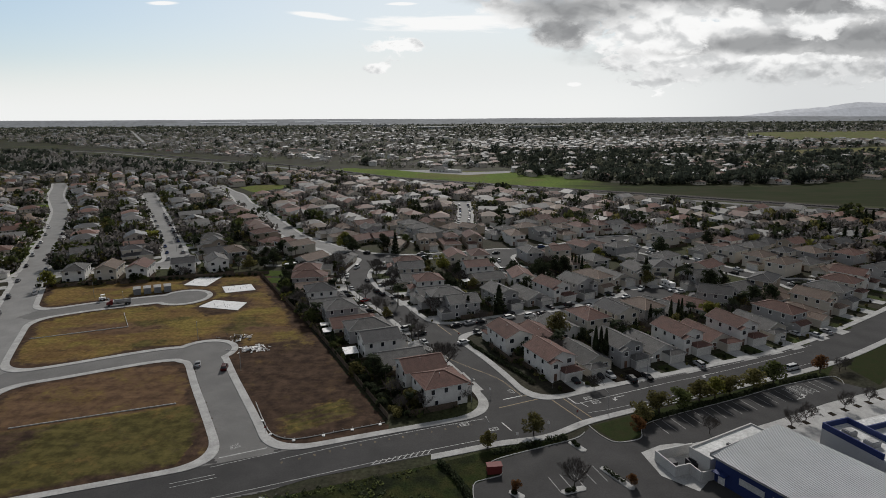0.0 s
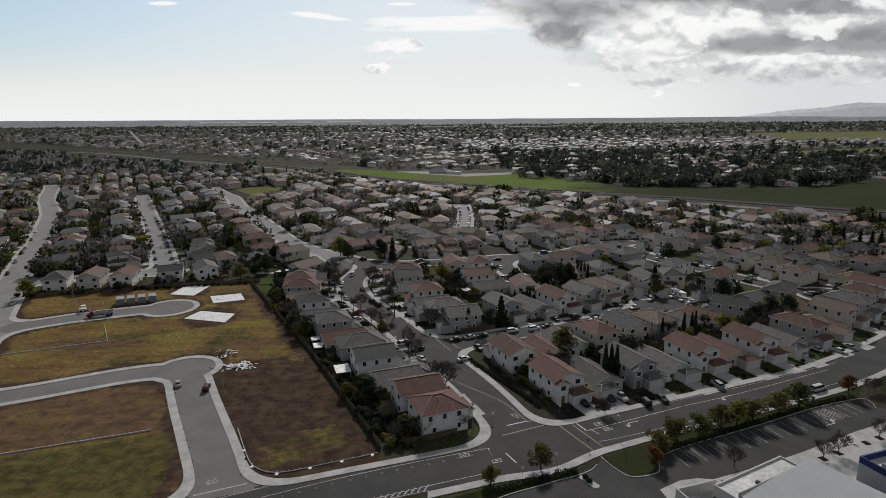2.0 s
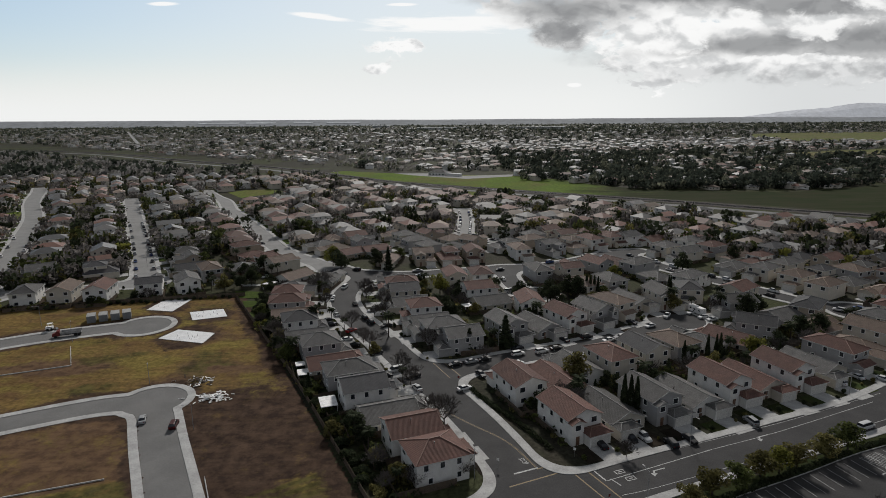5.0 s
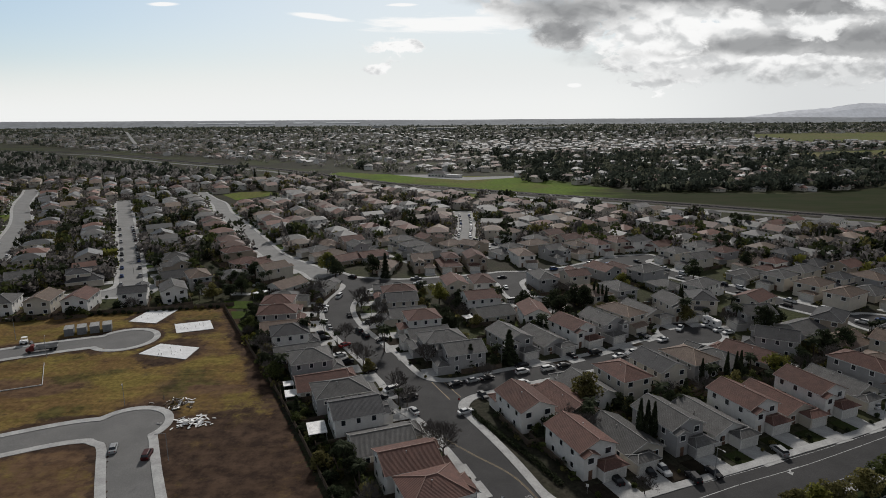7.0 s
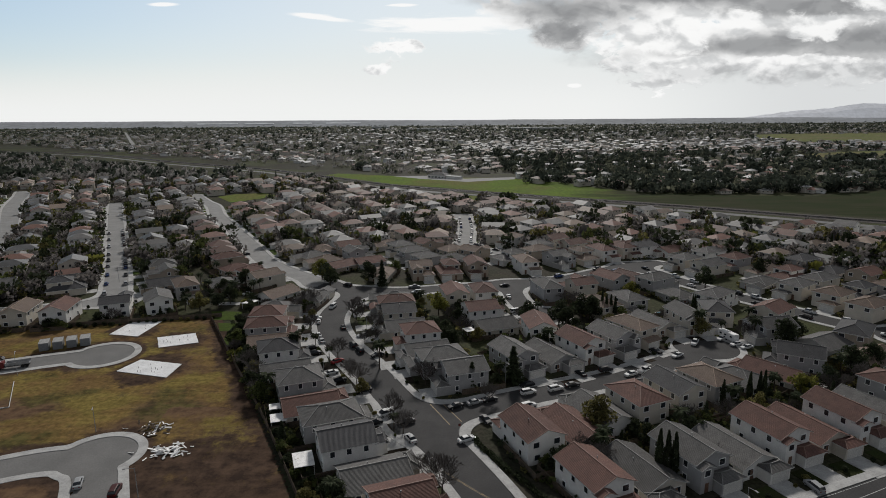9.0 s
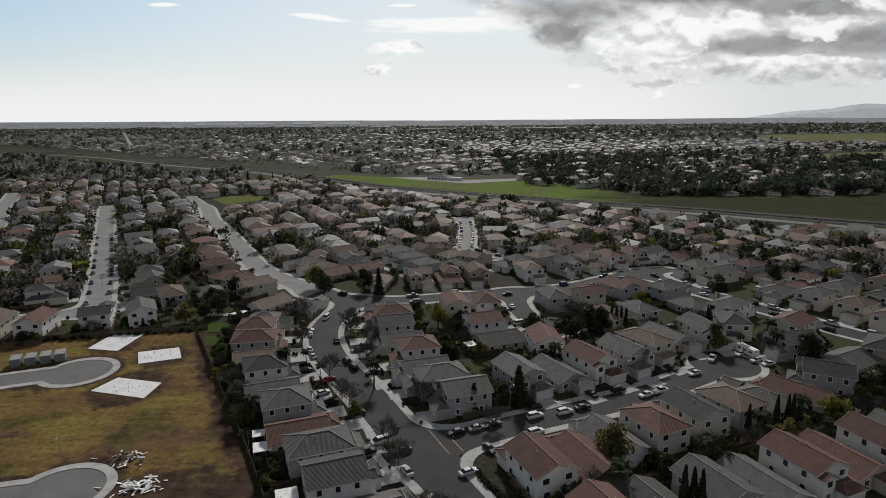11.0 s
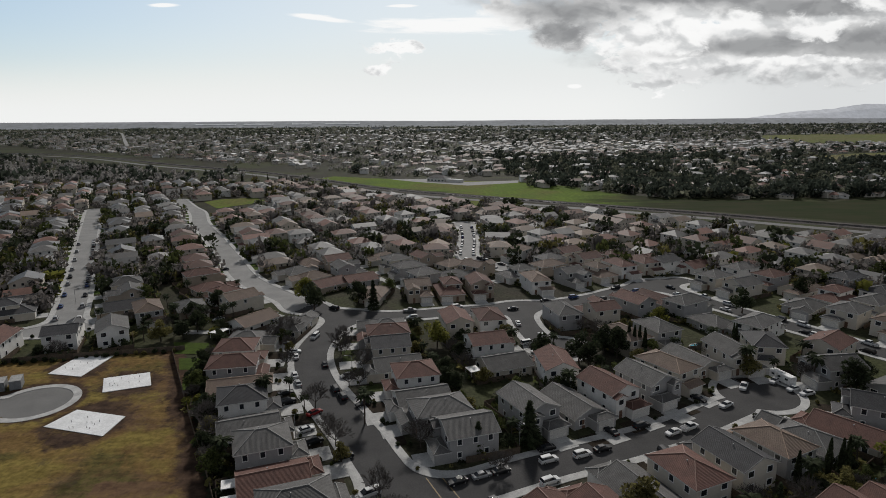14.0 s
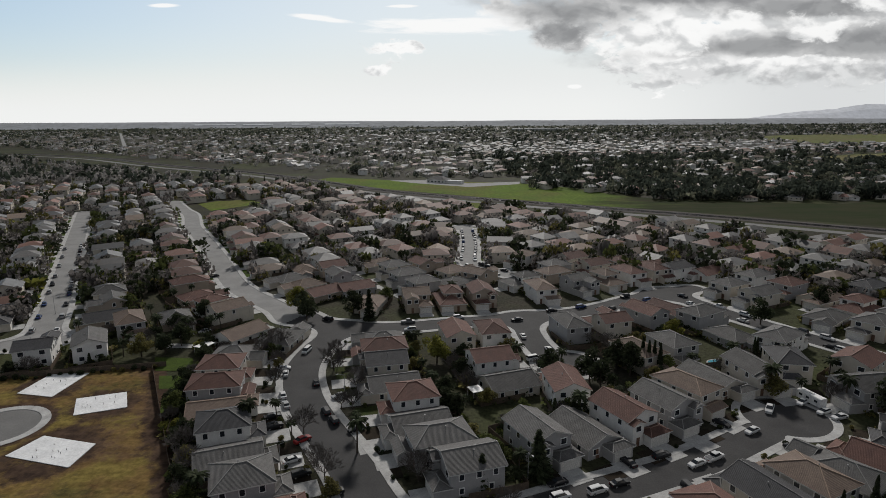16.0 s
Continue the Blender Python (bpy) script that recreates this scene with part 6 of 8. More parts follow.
def place_school():
    E1, E2 = Vector((0.88, 0.475, 0)), Vector((0.5, -0.866, 0))
    root = tagged(empty("school_hall"), "low hall with dark blue walls and a white ribbed metal roof", "building")
    rot = math.degrees(math.atan2(E1.y, E1.x))
    root.matrix_basis = pose(61.4, 87.6, 0, 0, 0, rot)
    # local x along the short front, local y away behind (negative runs along the blue wall)
    wall = Shape().box(0.3, 21.2, -30, -0.3, 0, 5.9)
    part("wall", wall, M["blue"], root)
    roof = Shape()
    n = 104
    prof = []
    for i in range(n + 1):
        y = 0.5 - 31.0 * i / n
        for dy, dz in ((0.0, 0.0), (0.06, 0.09), (0.16, 0.09), (0.22, 0.0)):
            prof.append((y - dy, dz))
    vs = []
    for x, z in ((-0.5, 6.0), (22, 6.9)):
        vs += [(x, y, z + dz) for y, dz in prof]
    k = len(prof)
    roof.add(vs, [(i, i + 1, k + i + 1, k + i) for i in range(k - 1)])
    part("roof", roof, M["metal_roof"], root, "white ribbed metal roof sheets")
    edge = Shape().box(-0.55, -0.35, -31, 0.5, 5.6, 6.08)
    edge.box(-0.5, 22, 0.42, 0.6, 5.6, 6.5)
    part("gutter", edge, M["metal_pale"], root)
    for i, (a, b, z0, z1, mat) in enumerate(((-2.6, -1.2, 0, 2.3, "trim"), (-10.5, -5.5, 2.4, 3.8, "render_pale"), (-17, -12, 2.4, 3.8, "render_pale"), (-24, -19, 2.4, 3.8, "render_pale"))):
        part("door" if i == 0 else "window", Shape().box(0.18, 0.34, a, b, z0, z1), M[mat], root, "white double door" if i == 0 else "pale panelled window band")
    canopy = Shape().box(-1.4, 0.3, -3.4, -0.6, 2.9, 3.1)
    part("canopy", canopy, M["blue"], root)
    annex = tagged(empty("school_annex"), "pale flat-roofed block joined to the school hall", "building")
    annex.matrix_basis = pose(61.4, 87.6, 0, 0, 0, rot)
    part("wall", Shape().box(0, 21, 0.7, 5.6, 0, 4.3), M["render_pale"], annex)
    par = Shape()
    for x0, x1, y0, y1 in ((0, 21, 5.4, 5.7), (0, 0.25, 0.7, 5.4), (20.8, 21.05, 0.7, 5.4)):
        par.box(x0, x1, y0, y1, 4.3, 4.75)
    part("parapet", par, M["render_pale"], annex)
    part("roof", Shape().box(0.25, 20.8, 0.7, 5.4, 4.3, 4.36), M["roof_white"], annex)
    part("roof_vent", Shape().box(8, 8.7, 2, 2.7, 4.36, 4.9), M["metal_dark"], annex)
    yard = tagged(empty("service_yard"), "walled pale service yard with grey machines", "enclosure")
    yard.matrix_basis = pose(52, 93.4, 0, 0, 0, 18)
    for x0, x1, y0, y1 in ((0, 10, 0.8, 1.1), (0, 0.3, -4.8, 0.8), (0, 4, -5.1, -4.8), (3.7, 4, -8, -5.1), (4, 11, -8.3, -8), (10.7, 11, -8, -3)):
        part("wall", Shape().box(x0, x1, y0, y1, 0.02, 2.5), M["render_pale"], yard)
    unit = Shape().box(5, 8, -5, -2.5, 0.02, 1.9)
    unit.box(5.4, 7.6, -4.6, -2.9, 1.9, 2.3)
    part("machine", unit, M["metal_dark"], yard, "dark grey ventilation machine")
    part("bin", Shape().box(1.4, 3.0, -2.6, -0.8, 0.02, 1.4), M["metal_dark"], yard, "dark rubbish container")
    wing = tagged(empty("school_wing"), "flat white-roofed wing with dark blue parapets and roof machines", "building")
    wing.matrix_basis = pose(93.5, 99.4, 0, 0, 0, 18)
    part("wall", Shape().box(0, 40, -24, 0, 0, 4.4), M["render_pale"], wing)
    part("roof", Shape().box(0.3, 39.7, -23.7, -0.3, 4.4, 4.5), M["roof_white"], wing)
    for x0, x1, y0, y1 in ((0, 8, -0.3, 0), (0, 0.3, -13, -0.3), (7.7, 8, -13, -0.3), (8, 40, -4.3, -4)):
        part("parapet", Shape().box(x0, x1, y0, y1, 4.4, 5.9), M["blue"], wing)
    for x, y, w in ((3, -4, 2.2), (3.4, -8.5, 2.6), (12, -9, 2.4), (18, -12, 3.0), (25, -8, 2.4)):
        u = Shape().box(x - w / 2, x + w / 2, y - 1.0, y + 1.0, 4.5, 5.7)
        u.box(x - w / 2 + 0.2, x + w / 2 - 0.2, y - 0.8, y + 0.8, 5.7, 5.85)
        part("roof_machine", u, M["metal_pale"], wing, "grey rooftop ventilation machine")


place_school()
for x, y in ((91.5, 106.6), (96.5, 108.6), (106.1, 112.3), (110.9, 114.2), (115.8, 116), (120.2, 117.6), (125, 119.5)):
    s = Shape().box(-0.8, 0.8, -0.8, 0.8, -0.02, 0.02)
    ob = tagged(part("tree_pit", s, M["mulch"]), "square dark soil tree pit in a concrete forecourt", "tree pit", "tree pits", "structure")
    ob.matrix_basis = pose(x, y, 0.06, 0, 0, 18)


def hedge_row(pts, high, mat, label, wide=0.8, density=70):
    s = Shape()
    r = random.Random(int(pts[0][0] * 13))
    for p, d in along(pts, 1.1):
        leaf_cloud(s, r, [(p.x + r.uniform(-0.2, 0.2), p.y + r.uniform(-0.2, 0.2), high * 0.5, wide, wide, high * 0.55 * r.uniform(0.85, 1.1))], density, 0.24)
    tagged(part("hedge", s, LEAF[mat]), label, "hedge")


hedge_row([(55, 109.6), (84, 120.9), (100, 127.2)], 1.0, "dark", "low dark clipped hedge along a car park")
hedge_row([(103.5, 128.6), (116, 132.4)], 1.0, "dark", "low dark clipped hedge along a car park")
hedge_row([(15, 97.6), (26, 101)], 1.1, "dark", "low dark clipped hedge beside the pavement")
hedge_row([(28.4, 101.6), (33, 103)], 1.3, "dark", "low dark clipped hedge beside the pavement")
hedge_row([(2.4, 94), (6, 88), (9, 81)], 1.2, "dark", "dark hedge along a wire fence")
hedge_row([(20, 146.5), (14.4, 155.5), (12.6, 159.5)], 0.9, "dark", "dark low hedge beside the pavement", 0.9)
hedge_row([(30, 130.5), (23.4, 142), (20.8, 146)], 0.9, "dark", "dark low hedge beside the pavement", 0.9)
for x, y, l, a in ((35.2, 99.8, 4.6, -55), (41, 88.5, 9, -58), (30.5, 84.8, 5, 15), (18.2, 83.8, 3, -40)):
    planter(x, y, l, a)
s = Shape().box(-1.6, 1.6, -0.9, 0.9, 0.02, 1.9)
s.box(-1.75, 1.75, -1.05, 1.05, 1.9, 2.05)
ob = tagged(part("storage_shed", s, M["red"]), "dark red storage box at the edge of a car park", "shed")
ob.matrix_basis = pose(14.2, 91, 0, 0, 0, 5)


def street_lamp(x, y, high, turn):
    root = tagged(empty("street_lamp"), "grey metal street lamp on a tall thin pole", "street lamp", "street lamps")
    root.matrix_basis = pose(x, y, 0.1, 0, 0, turn)
    pole = Shape().bar((0, 0, 0), (0, 0, high), 0.09, sides=8, r2=0.06)
    part("pole", pole, M["metal_pale"], root)
    part("arm", Shape().bar((0, 0, high - 0.1), (1.8, 0, high + 0.25), 0.045, sides=6), M["metal_pale"], root)
    part("lamp_head", Shape().box(1.6, 2.3, -0.14, 0.14, high + 0.18, high + 0.32), M["metal_pale"], root)


for x, y, h, a in ((11, 120, 7.5, -70), (-13, 160, 7, 30), (-31, 190, 7, 30), (-46, 232, 7, 0), (-22, 222, 7, 190), (24, 186, 7, -68), (60, 199.5, 7, -68), (64, 130.6, 8, -70),
                   (120, 153, 8, -65), (-60, 140, 7, 200), (-128, 195, 7, 120), (-84, 164, 7, -60), (47, 113.6, 6, 110), (14, 101, 6, 110), (-150, 210, 8, 200), (-186, 262, 8, 200), (-152, 290, 7, 30)):
    street_lamp(x, y, h, a)


def sign_post(x, y, turn):
    root = tagged(empty("road_sign"), "small road sign on a thin metal post", "road sign", "road signs")
    root.matrix_basis = pose(x, y, 0.1, 0, 0, turn)
    part("post", Shape().bar((0, 0, 0), (0, 0, 2.4), 0.035, sides=6), M["metal_pale"], root)
    part("sign_plate", Shape().box(-0.3, 0.3, -0.05, -0.035, 1.8, 2.45), M["red"] if turn > 0 else M["trim"], root)


for x, y, a in ((16.6, 123.6, -20), (21, 102, -20), (29.6, 106.6, -20), (38.2, 111.6, 30), (35, 127, -20), (-41.6, 106.2, 30), (9.2, 162, 20)):
    sign_post(x, y, a)

# ---- the building site on the vacant land ----
def slab(corners):
    s = Shape()
    s.add([(x, y, 0.0) for x, y in corners] + [(x, y, 0.24) for x, y in corners], [(4, 5, 6, 7), (0, 1, 5, 4), (1, 2, 6, 5), (2, 3, 7, 6), (3, 0, 4, 7)])
    root = tagged(part("foundation_slab", s, M["concrete_white"]), "fresh white concrete house foundation slab on bare soil", "foundation", "house slabs")
    r = random.Random(int(corners[0][0]))
    c = Vector((sum(p[0] for p in corners) / 4, sum(p[1] for p in corners) / 4, 0))
    for i in range(10):
        x, y = c.x + r.uniform(-4.5, 4.5), c.y + r.uniform(-3.2, 3.2)
        part("pipe_stub", Shape().bar((x, y, 0.24), (x, y, 0.24 + r.uniform(0.2, 0.7)), 0.06, sides=6), M["metal_dark"], root)
    for i in range(4):
        a, b = Vector((*corners[i], 0)), Vector((*corners[(i + 1) % 4], 0))
        n = (b - a).normalized()
        out = Vector((n.y, -n.x, 0)) * -0.12
        p, q = a + out, b + out
        part("form_board", Shape().bar((p.x, p.y, 0.12), (q.x, q.y, 0.12), 0.12), M["fence"], root)


slab([(-106.5, 224), (-104.9, 238.4), (-116.6, 238), (-118.2, 226.2)])
slab([(-93.8, 214.2), (-81.6, 218.1), (-86.4, 226.4), (-98.7, 222.8)])
slab([(-98.4, 197), (-80.3, 192.5), (-79.7, 201.4), (-95, 205)])


M["crate_top"] = material("container_top", (0.30, 0.295, 0.285), (0.2, 0.197, 0.19), rough=0.7, scale=0.6, fine=4.0)


def container(x, y, turn):
    s = Shape().box(-1.5, 1.5, -2.6, 2.6, 0.05, 2.7)
    root = tagged(empty("storage_container"), "grey steel storage container with a pale roof", "container", "storage containers")
    root.matrix_basis = pose(x, y, 0.1, 0, 0, turn)
    part("body", s, M["crate"], root)
    part("roof", Shape().box(-1.55, 1.55, -2.65, 2.65, 2.7, 2.8), M["crate_top"], root, "pale grey flat roof")
    for sx in (-0.72, 0.72):
        part("door", Shape().box(sx - 0.66, sx + 0.66, -2.68, -2.6, 0.15, 2.6), M["crate"], root)


for i in range(4):
    container(-133.5 + i * 3.9, 214.5 + i * 1.3, 22)


def flatbed_truck(x, y, turn):
    root = tagged(empty("dump_truck"), "red and grey tipper truck parked at the kerb", "truck")
    root.matrix_basis = pose(x, y, 0.06, 0, 0, turn)
    cab = Shape()
    cab.loft([[(2.6, -1.15, 0.6), (2.6, 1.15, 0.6), (2.6, 1.15, 2.6), (2.6, -1.15, 2.6)], [(3.6, -1.15, 0.6), (3.6, 1.15, 0.6), (3.6, 1.1, 2.5), (3.6, -1.1, 2.5)],
              [(3.9, -1.1, 0.6), (3.9, 1.1, 0.6), (3.9, 1.0, 1.75), (3.9, -1.0, 1.75)], [(5.0, -0.95, 0.6), (5.0, 0.95, 0.6), (5.0, 0.85, 1.5), (5.0, -0.85, 1.5)]])
    part("cab", cab, M["red"], root, "glossy red cab")
    part("windscreen", Shape().add([(3.64, -0.9, 2.4), (3.64, 0.9, 2.4), (3.92, 0.85, 1.8), (3.92, -0.85, 1.8)], [(0, 1, 2, 3)]), M["glass"], root)
    bed = Shape().box(-4.4, 2.3, -1.2, 1.2, 1.1, 1.3)
    for x0, x1, y0, y1 in ((-4.4, 2.3, -1.25, -1.15), (-4.4, 2.3, 1.15, 1.25), (2.2, 2.3, -1.15, 1.15)):
        bed.box(x0, x1, y0, y1, 1.3, 2.1)
    part("tipper_bed", bed, M["metal_pale"], root, "grey metal tipper bed")
    part("chassis", Shape().box(-4.3, 4.8, -0.5, 0.5, 0.6, 1.1), M["metal_dark"], root)
    for px in (-3.6, -2.4, 4.0):
        for sy in (-1, 1):
            part("wheel", Shape().bar((px, sy * 0.85, 0.5), (px, sy * 1.2, 0.5), 0.5, sides=14), M["rubber"], root)


flatbed_truck(-133.2, 200.6, 200)


def loader(x, y, turn):
    root = tagged(empty("skid_loader"), "small white wheeled loader on the soil", "loader")
    root.matrix_basis = pose(x, y, 0.1, 0, 0, turn)
    part("body", Shape().box(-1.6, 0.8, -0.8, 0.8, 0.5, 1.5), M["trim"], root)
    cab = Shape()
    for px in (-0.8, 0.6):
        for sy in (-0.7, 0.7):
            cab.bar((px, sy, 1.5), (px, sy, 2.6), 0.06)
    cab.box(-0.95, 0.75, -0.8, 0.8, 2.6, 2.72)
    part("cab_frame", cab, M["trim"], root)
    part("bucket", Shape().loft([[(1.6, -1, 0.2), (2.3, -1, 0.15), (2.2, -1, 0.3), (1.7, -1, 0.9)], [(1.6, 1, 0.2), (2.3, 1, 0.15), (2.2, 1, 0.3), (1.7, 1, 0.9)]]), M["metal_dark"], root)
    for sy in (-0.85, 0.85):
        part("arm", Shape().bar((-0.9, sy, 1.6), (1.7, sy, 0.6), 0.09), M["metal_dark"], root)
    for px in (-1.0, 0.5):
        for sy in (-1, 1):
            part("wheel", Shape().bar((px, sy * 0.7, 0.45), (px, sy * 1.0, 0.45), 0.45, sides=12), M["rubber"], root)


loader(-143.5, 206, 15)


def debris(x, y, seed, pale):
    root = tagged(empty("debris_pile"), "heap of broken boards and pale rubble" if pale else "heap of timber offcuts and pallets", "debris", "debris heaps")
    root.matrix_basis = pose(x, y, 0.08)
    r = random.Random(seed)
    for i in range(52):
        a, b = r.gauss(0, 2.4), r.gauss(0, 1.7)
        l, w = r.uniform(0.8, 2.8), r.uniform(0.2, 0.7)
        ob = part("board", Shape().box(-l / 2, l / 2, -w / 2, w / 2, -0.04, 0.04), M["trim"] if (pale or i % 3 == 0) else M["fence"], root)
        ob.matrix_basis = pose(a, b, 0.12 + max(0, 0.9 - 0.35 * math.hypot(a, b)) * r.random(), r.uniform(-25, 25), r.uniform(-25, 25), r.uniform(0, 180))


debris(-70.4, 165.0, 1, False)
debris(-61.6, 155.6, 2, True)


def low_wall(a, b):
    s = Shape()
    d = Vector((b[0] - a[0], b[1] - a[1], 0)).normalized() * 0.07
    s.add([(a[0] - d.y, a[1] + d.x, 0), (a[0] + d.y, a[1] - d.x, 0), (b[0] + d.y, b[1] - d.x, 0), (b[0] - d.y, b[1] + d.x, 0),
           (a[0] - d.y, a[1] + d.x, 0.36), (a[0] + d.y, a[1] - d.x, 0.36), (b[0] + d.y, b[1] - d.x, 0.36), (b[0] - d.y, b[1] + d.x, 0.36)],
          [(4, 5, 6, 7), (0, 1, 5, 4), (1, 2, 6, 5), (2, 3, 7, 6), (3, 0, 4, 7)])
    structure("retaining_board", s, M["render_pale"], "low timber retaining edge between vacant lots", "edging")


low_wall((-126, 191), (-116, 176.4))
low_wall((-116, 176.4), (-145.5, 166))
low_wall((-109, 110), (-71.4, 121.2))


def site_fence():
    root = tagged(empty("wattle_barrier"), "low site barrier of straw rolls and stakes by the road", "barrier")
    pts = along([(-49, 121), (-44, 112), (-40.4, 106.6), (-36, 104.2), (-32.6, 104.2), (-27.6, 105.6), (-22.9, 107.2), (-17.7, 108.8), (-12.1, 110.7)], 2.4)
    for (p, d), (q, e) in zip(pts, pts[1:]):
        part("roll", Shape().bar((p.x, p.y, 0.22), (q.x, q.y, 0.22), 0.13, sides=6), M["concrete"], root)
        part("stake", Shape().bar((p.x, p.y, 0), (p.x, p.y, 0.75), 0.04), M["trim"], root)
    for p, d in pts[4::3]:
        part("sandbag", Shape().box(p.x - 0.35, p.x + 0.35, p.y - 0.8, p.y - 0.2, 0.08, 0.35), M["trim"], root)


site_fence()


def board_fence(pts, label):
    root = tagged(empty("fence"), label, "fence", "board fences")
    ln = along(pts, 2.5)
    for (p, d), (q, e) in zip(ln, ln[1:]):
        n = Vector((-d.y, d.x, 0)) * 0.03
        a, b, c, f = p + n, q + n, q - n, p - n
        s = Shape().add([(v.x, v.y, 0.05) for v in (a, b, c, f)] + [(v.x, v.y, 1.8) for v in (a, b, c, f)], [(0, 3, 2, 1), (4, 5, 6, 7), (0, 1, 5, 4), (1, 2, 6, 5), (2, 3, 7, 6), (3, 0, 4, 7)])
        part("fence_panel", s, M["fence"], root)
        part("post", Shape().bar((p.x, p.y, 0), (p.x, p.y, 1.9), 0.07), M["fence"], root)


board_fence([(-11.5, 112.5), (-40.5, 165), (-60, 197), (-80, 230), (-86, 240)], "dark weathered board fence beside the vacant land")
board_fence([(-83, 242.5), (-129, 235.5), (-184, 226)], "dark weathered board fence behind a row of houses")

# garden fences of the nearer houses
def yard_fence(x, y, turn):
    s = Shape()
    back, half = 12.4, 5.9
    for x0, x1, y0, y1 in ((-half, half, back - 0.04, back + 0.04), (-half - 0.04, -half + 0.04, -1, back - 0.04), (half - 0.04, half + 0.04, -1, back - 0.04)):
        s.box(x0, x1, y0, y1, 0.03, 1.75)
    key = "yard_fence"
    if key in SLABS:
        ob = copy_thing(SLABS[key], pose(x, y, 0, 0, 0, turn + 90))
    else:
        ob = tagged(part("yard_fence", s, M["fence"]), "dark weathered wooden garden fence round a back yard", "fence", "garden fences", "structure")
        ob.matrix_basis = pose(x, y, 0, 0, 0, turn + 90)
        SLABS[key] = ob


for x, y, turn, near in LOTS:
    f = (math.cos(radians(turn)), math.sin(radians(turn)))
    bx, by = x - f[0] * 12, y - f[1] * 12
    if math.hypot(x, y - 60) < 300 and street_gap((bx, by)) > 4 and sum(math.hypot(bx - a, by - b) < 6.5 for a, b, _ in PLACED) == 0:
        yard_fence(x, y, turn)


def patio_cover(x, y, turn, w=5.0, d=3.4):
    root = tagged(empty("patio_cover"), "flat white patio roof on posts behind a house", "patio cover", "patio covers")
    root.matrix_basis = pose(x, y, 0.05, 0, 0, turn)
    part("canopy", Shape().box(-w / 2, w / 2, -d / 2, d / 2, 2.5, 2.66), M["trim"], root)
    for px in (-w / 2 + 0.2, w / 2 - 0.2):
        for py in (-d / 2 + 0.2, d / 2 - 0.2):
            part("post", Shape().bar((px, py, 0), (px, py, 2.5), 0.07), M["trim"], root)


patio_cover(-27.0, 148.6, 110, 6.4, 4.6)
patio_cover(-37.6, 165.6, 110, 4.6, 4.2)
patio_cover(-40.2, 171.0, 110, 3.4, 3.0)
patio_cover(15.2, 221.4, 20, 3.6, 4.2)
patio_cover(-75, 253, 60, 6, 4)
patio_cover(112, 178.5, 20, 4.5, 3.2)


def pool(x, y, turn, w, l):
    root = tagged(empty("swimming_pool"), "small blue garden swimming pool with a pale edge", "pool", "garden pools")
    root.matrix_basis = pose(x, y, 0.03, 0, 0, turn)
    rim = Shape()
    n = 20
    ringp = lambda r, z: [(w * r * math.cos(2 * math.pi * i / n) * (1 + 0.15 * math.sin(4 * math.pi * i / n)), l * r * math.sin(2 * math.pi * i / n), z) for i in range(n)]
    rim.loft([ringp(1.18, 0.0), ringp(1.18, 0.12), ringp(1.0, 0.12), ringp(1.0, 0.02)], closed_ends=False)
    part("coping", rim, M["concrete"], root)
    part("water", Shape().add(ringp(1.0, 0.05), [tuple(range(n))]), M["pool"], root, "bright blue water")


pool(94, 241, 20, 3.2, 2.2)
pool(98.5, 172, 20, 2.6, 1.9)


def rv_trailer(x, y, turn):
    root = tagged(empty("travel_trailer"), "long white travel trailer parked at the kerb", "trailer")
    root.matrix_basis = pose(x, y, 0.1, 0, 0, turn)
    b = Shape()
    sec = lambda xx, k: [(xx, -1.2 * k, 0.55), (xx, 1.2 * k, 0.55), (xx, 1.2 * k, 2.7), (xx, 1.0 * k, 2.95), (xx, -1.0 * k, 2.95), (xx, -1.2 * k, 2.7)]
    b.loft([sec(-3.8, 0.96), sec(-3.6, 1), sec(3.4, 1), sec(3.8, 0.92)])
    part("body", b, M["trim"], root)
    for px in (-2.4, 0.2, 2.4):
        for sy in (-1, 1):
            part("window", Shape().box(px - 0.5, px + 0.5, sy * 1.2 - 0.03, sy * 1.2 + 0.03, 1.6, 2.2), M["glass"], root)
    for sy in (-1, 1):
        part("wheel", Shape().bar((-0.3, sy * 0.9, 0.38), (-0.3, sy * 1.15, 0.38), 0.38, sides=12), M["rubber"], root)
    part("roof_unit", Shape().box(-0.6, 0.5, -0.4, 0.4, 2.95, 3.2), M["roof_white"], root)
    part("tow_bar", Shape().bar((3.8, 0, 0.5), (4.9, 0, 0.45), 0.07), M["metal_dark"], root)


rv_trailer(107.2, 216.2, 110)

# clipped back gardens above the vacant land
M["lawn_bright"] = material("mown_lawn", (0.060, 0.088, 0.020), (0.045, 0.062, 0.018), rough=0.95, scale=0.5, fine=5.0, fine_amount=0.3, spec=0.02)
for pts in ([(-82, 236), (-74, 236), (-70, 228), (-78, 228)], [(-90, 249), (-77, 248), (-72.5, 239), (-85, 239.5)], [(-74, 222), (-70, 222), (-67, 215), (-71, 215)]):
    patch("back_lawn", pts, 0.16, M["lawn_bright"], "bright green mown back garden lawn", "lawn")
patch("garden_patio", [(-91, 260), (-80, 259), (-79, 256), (-90, 256)], 0.15, M["concrete"], "pale paved patio behind a house", "patio")

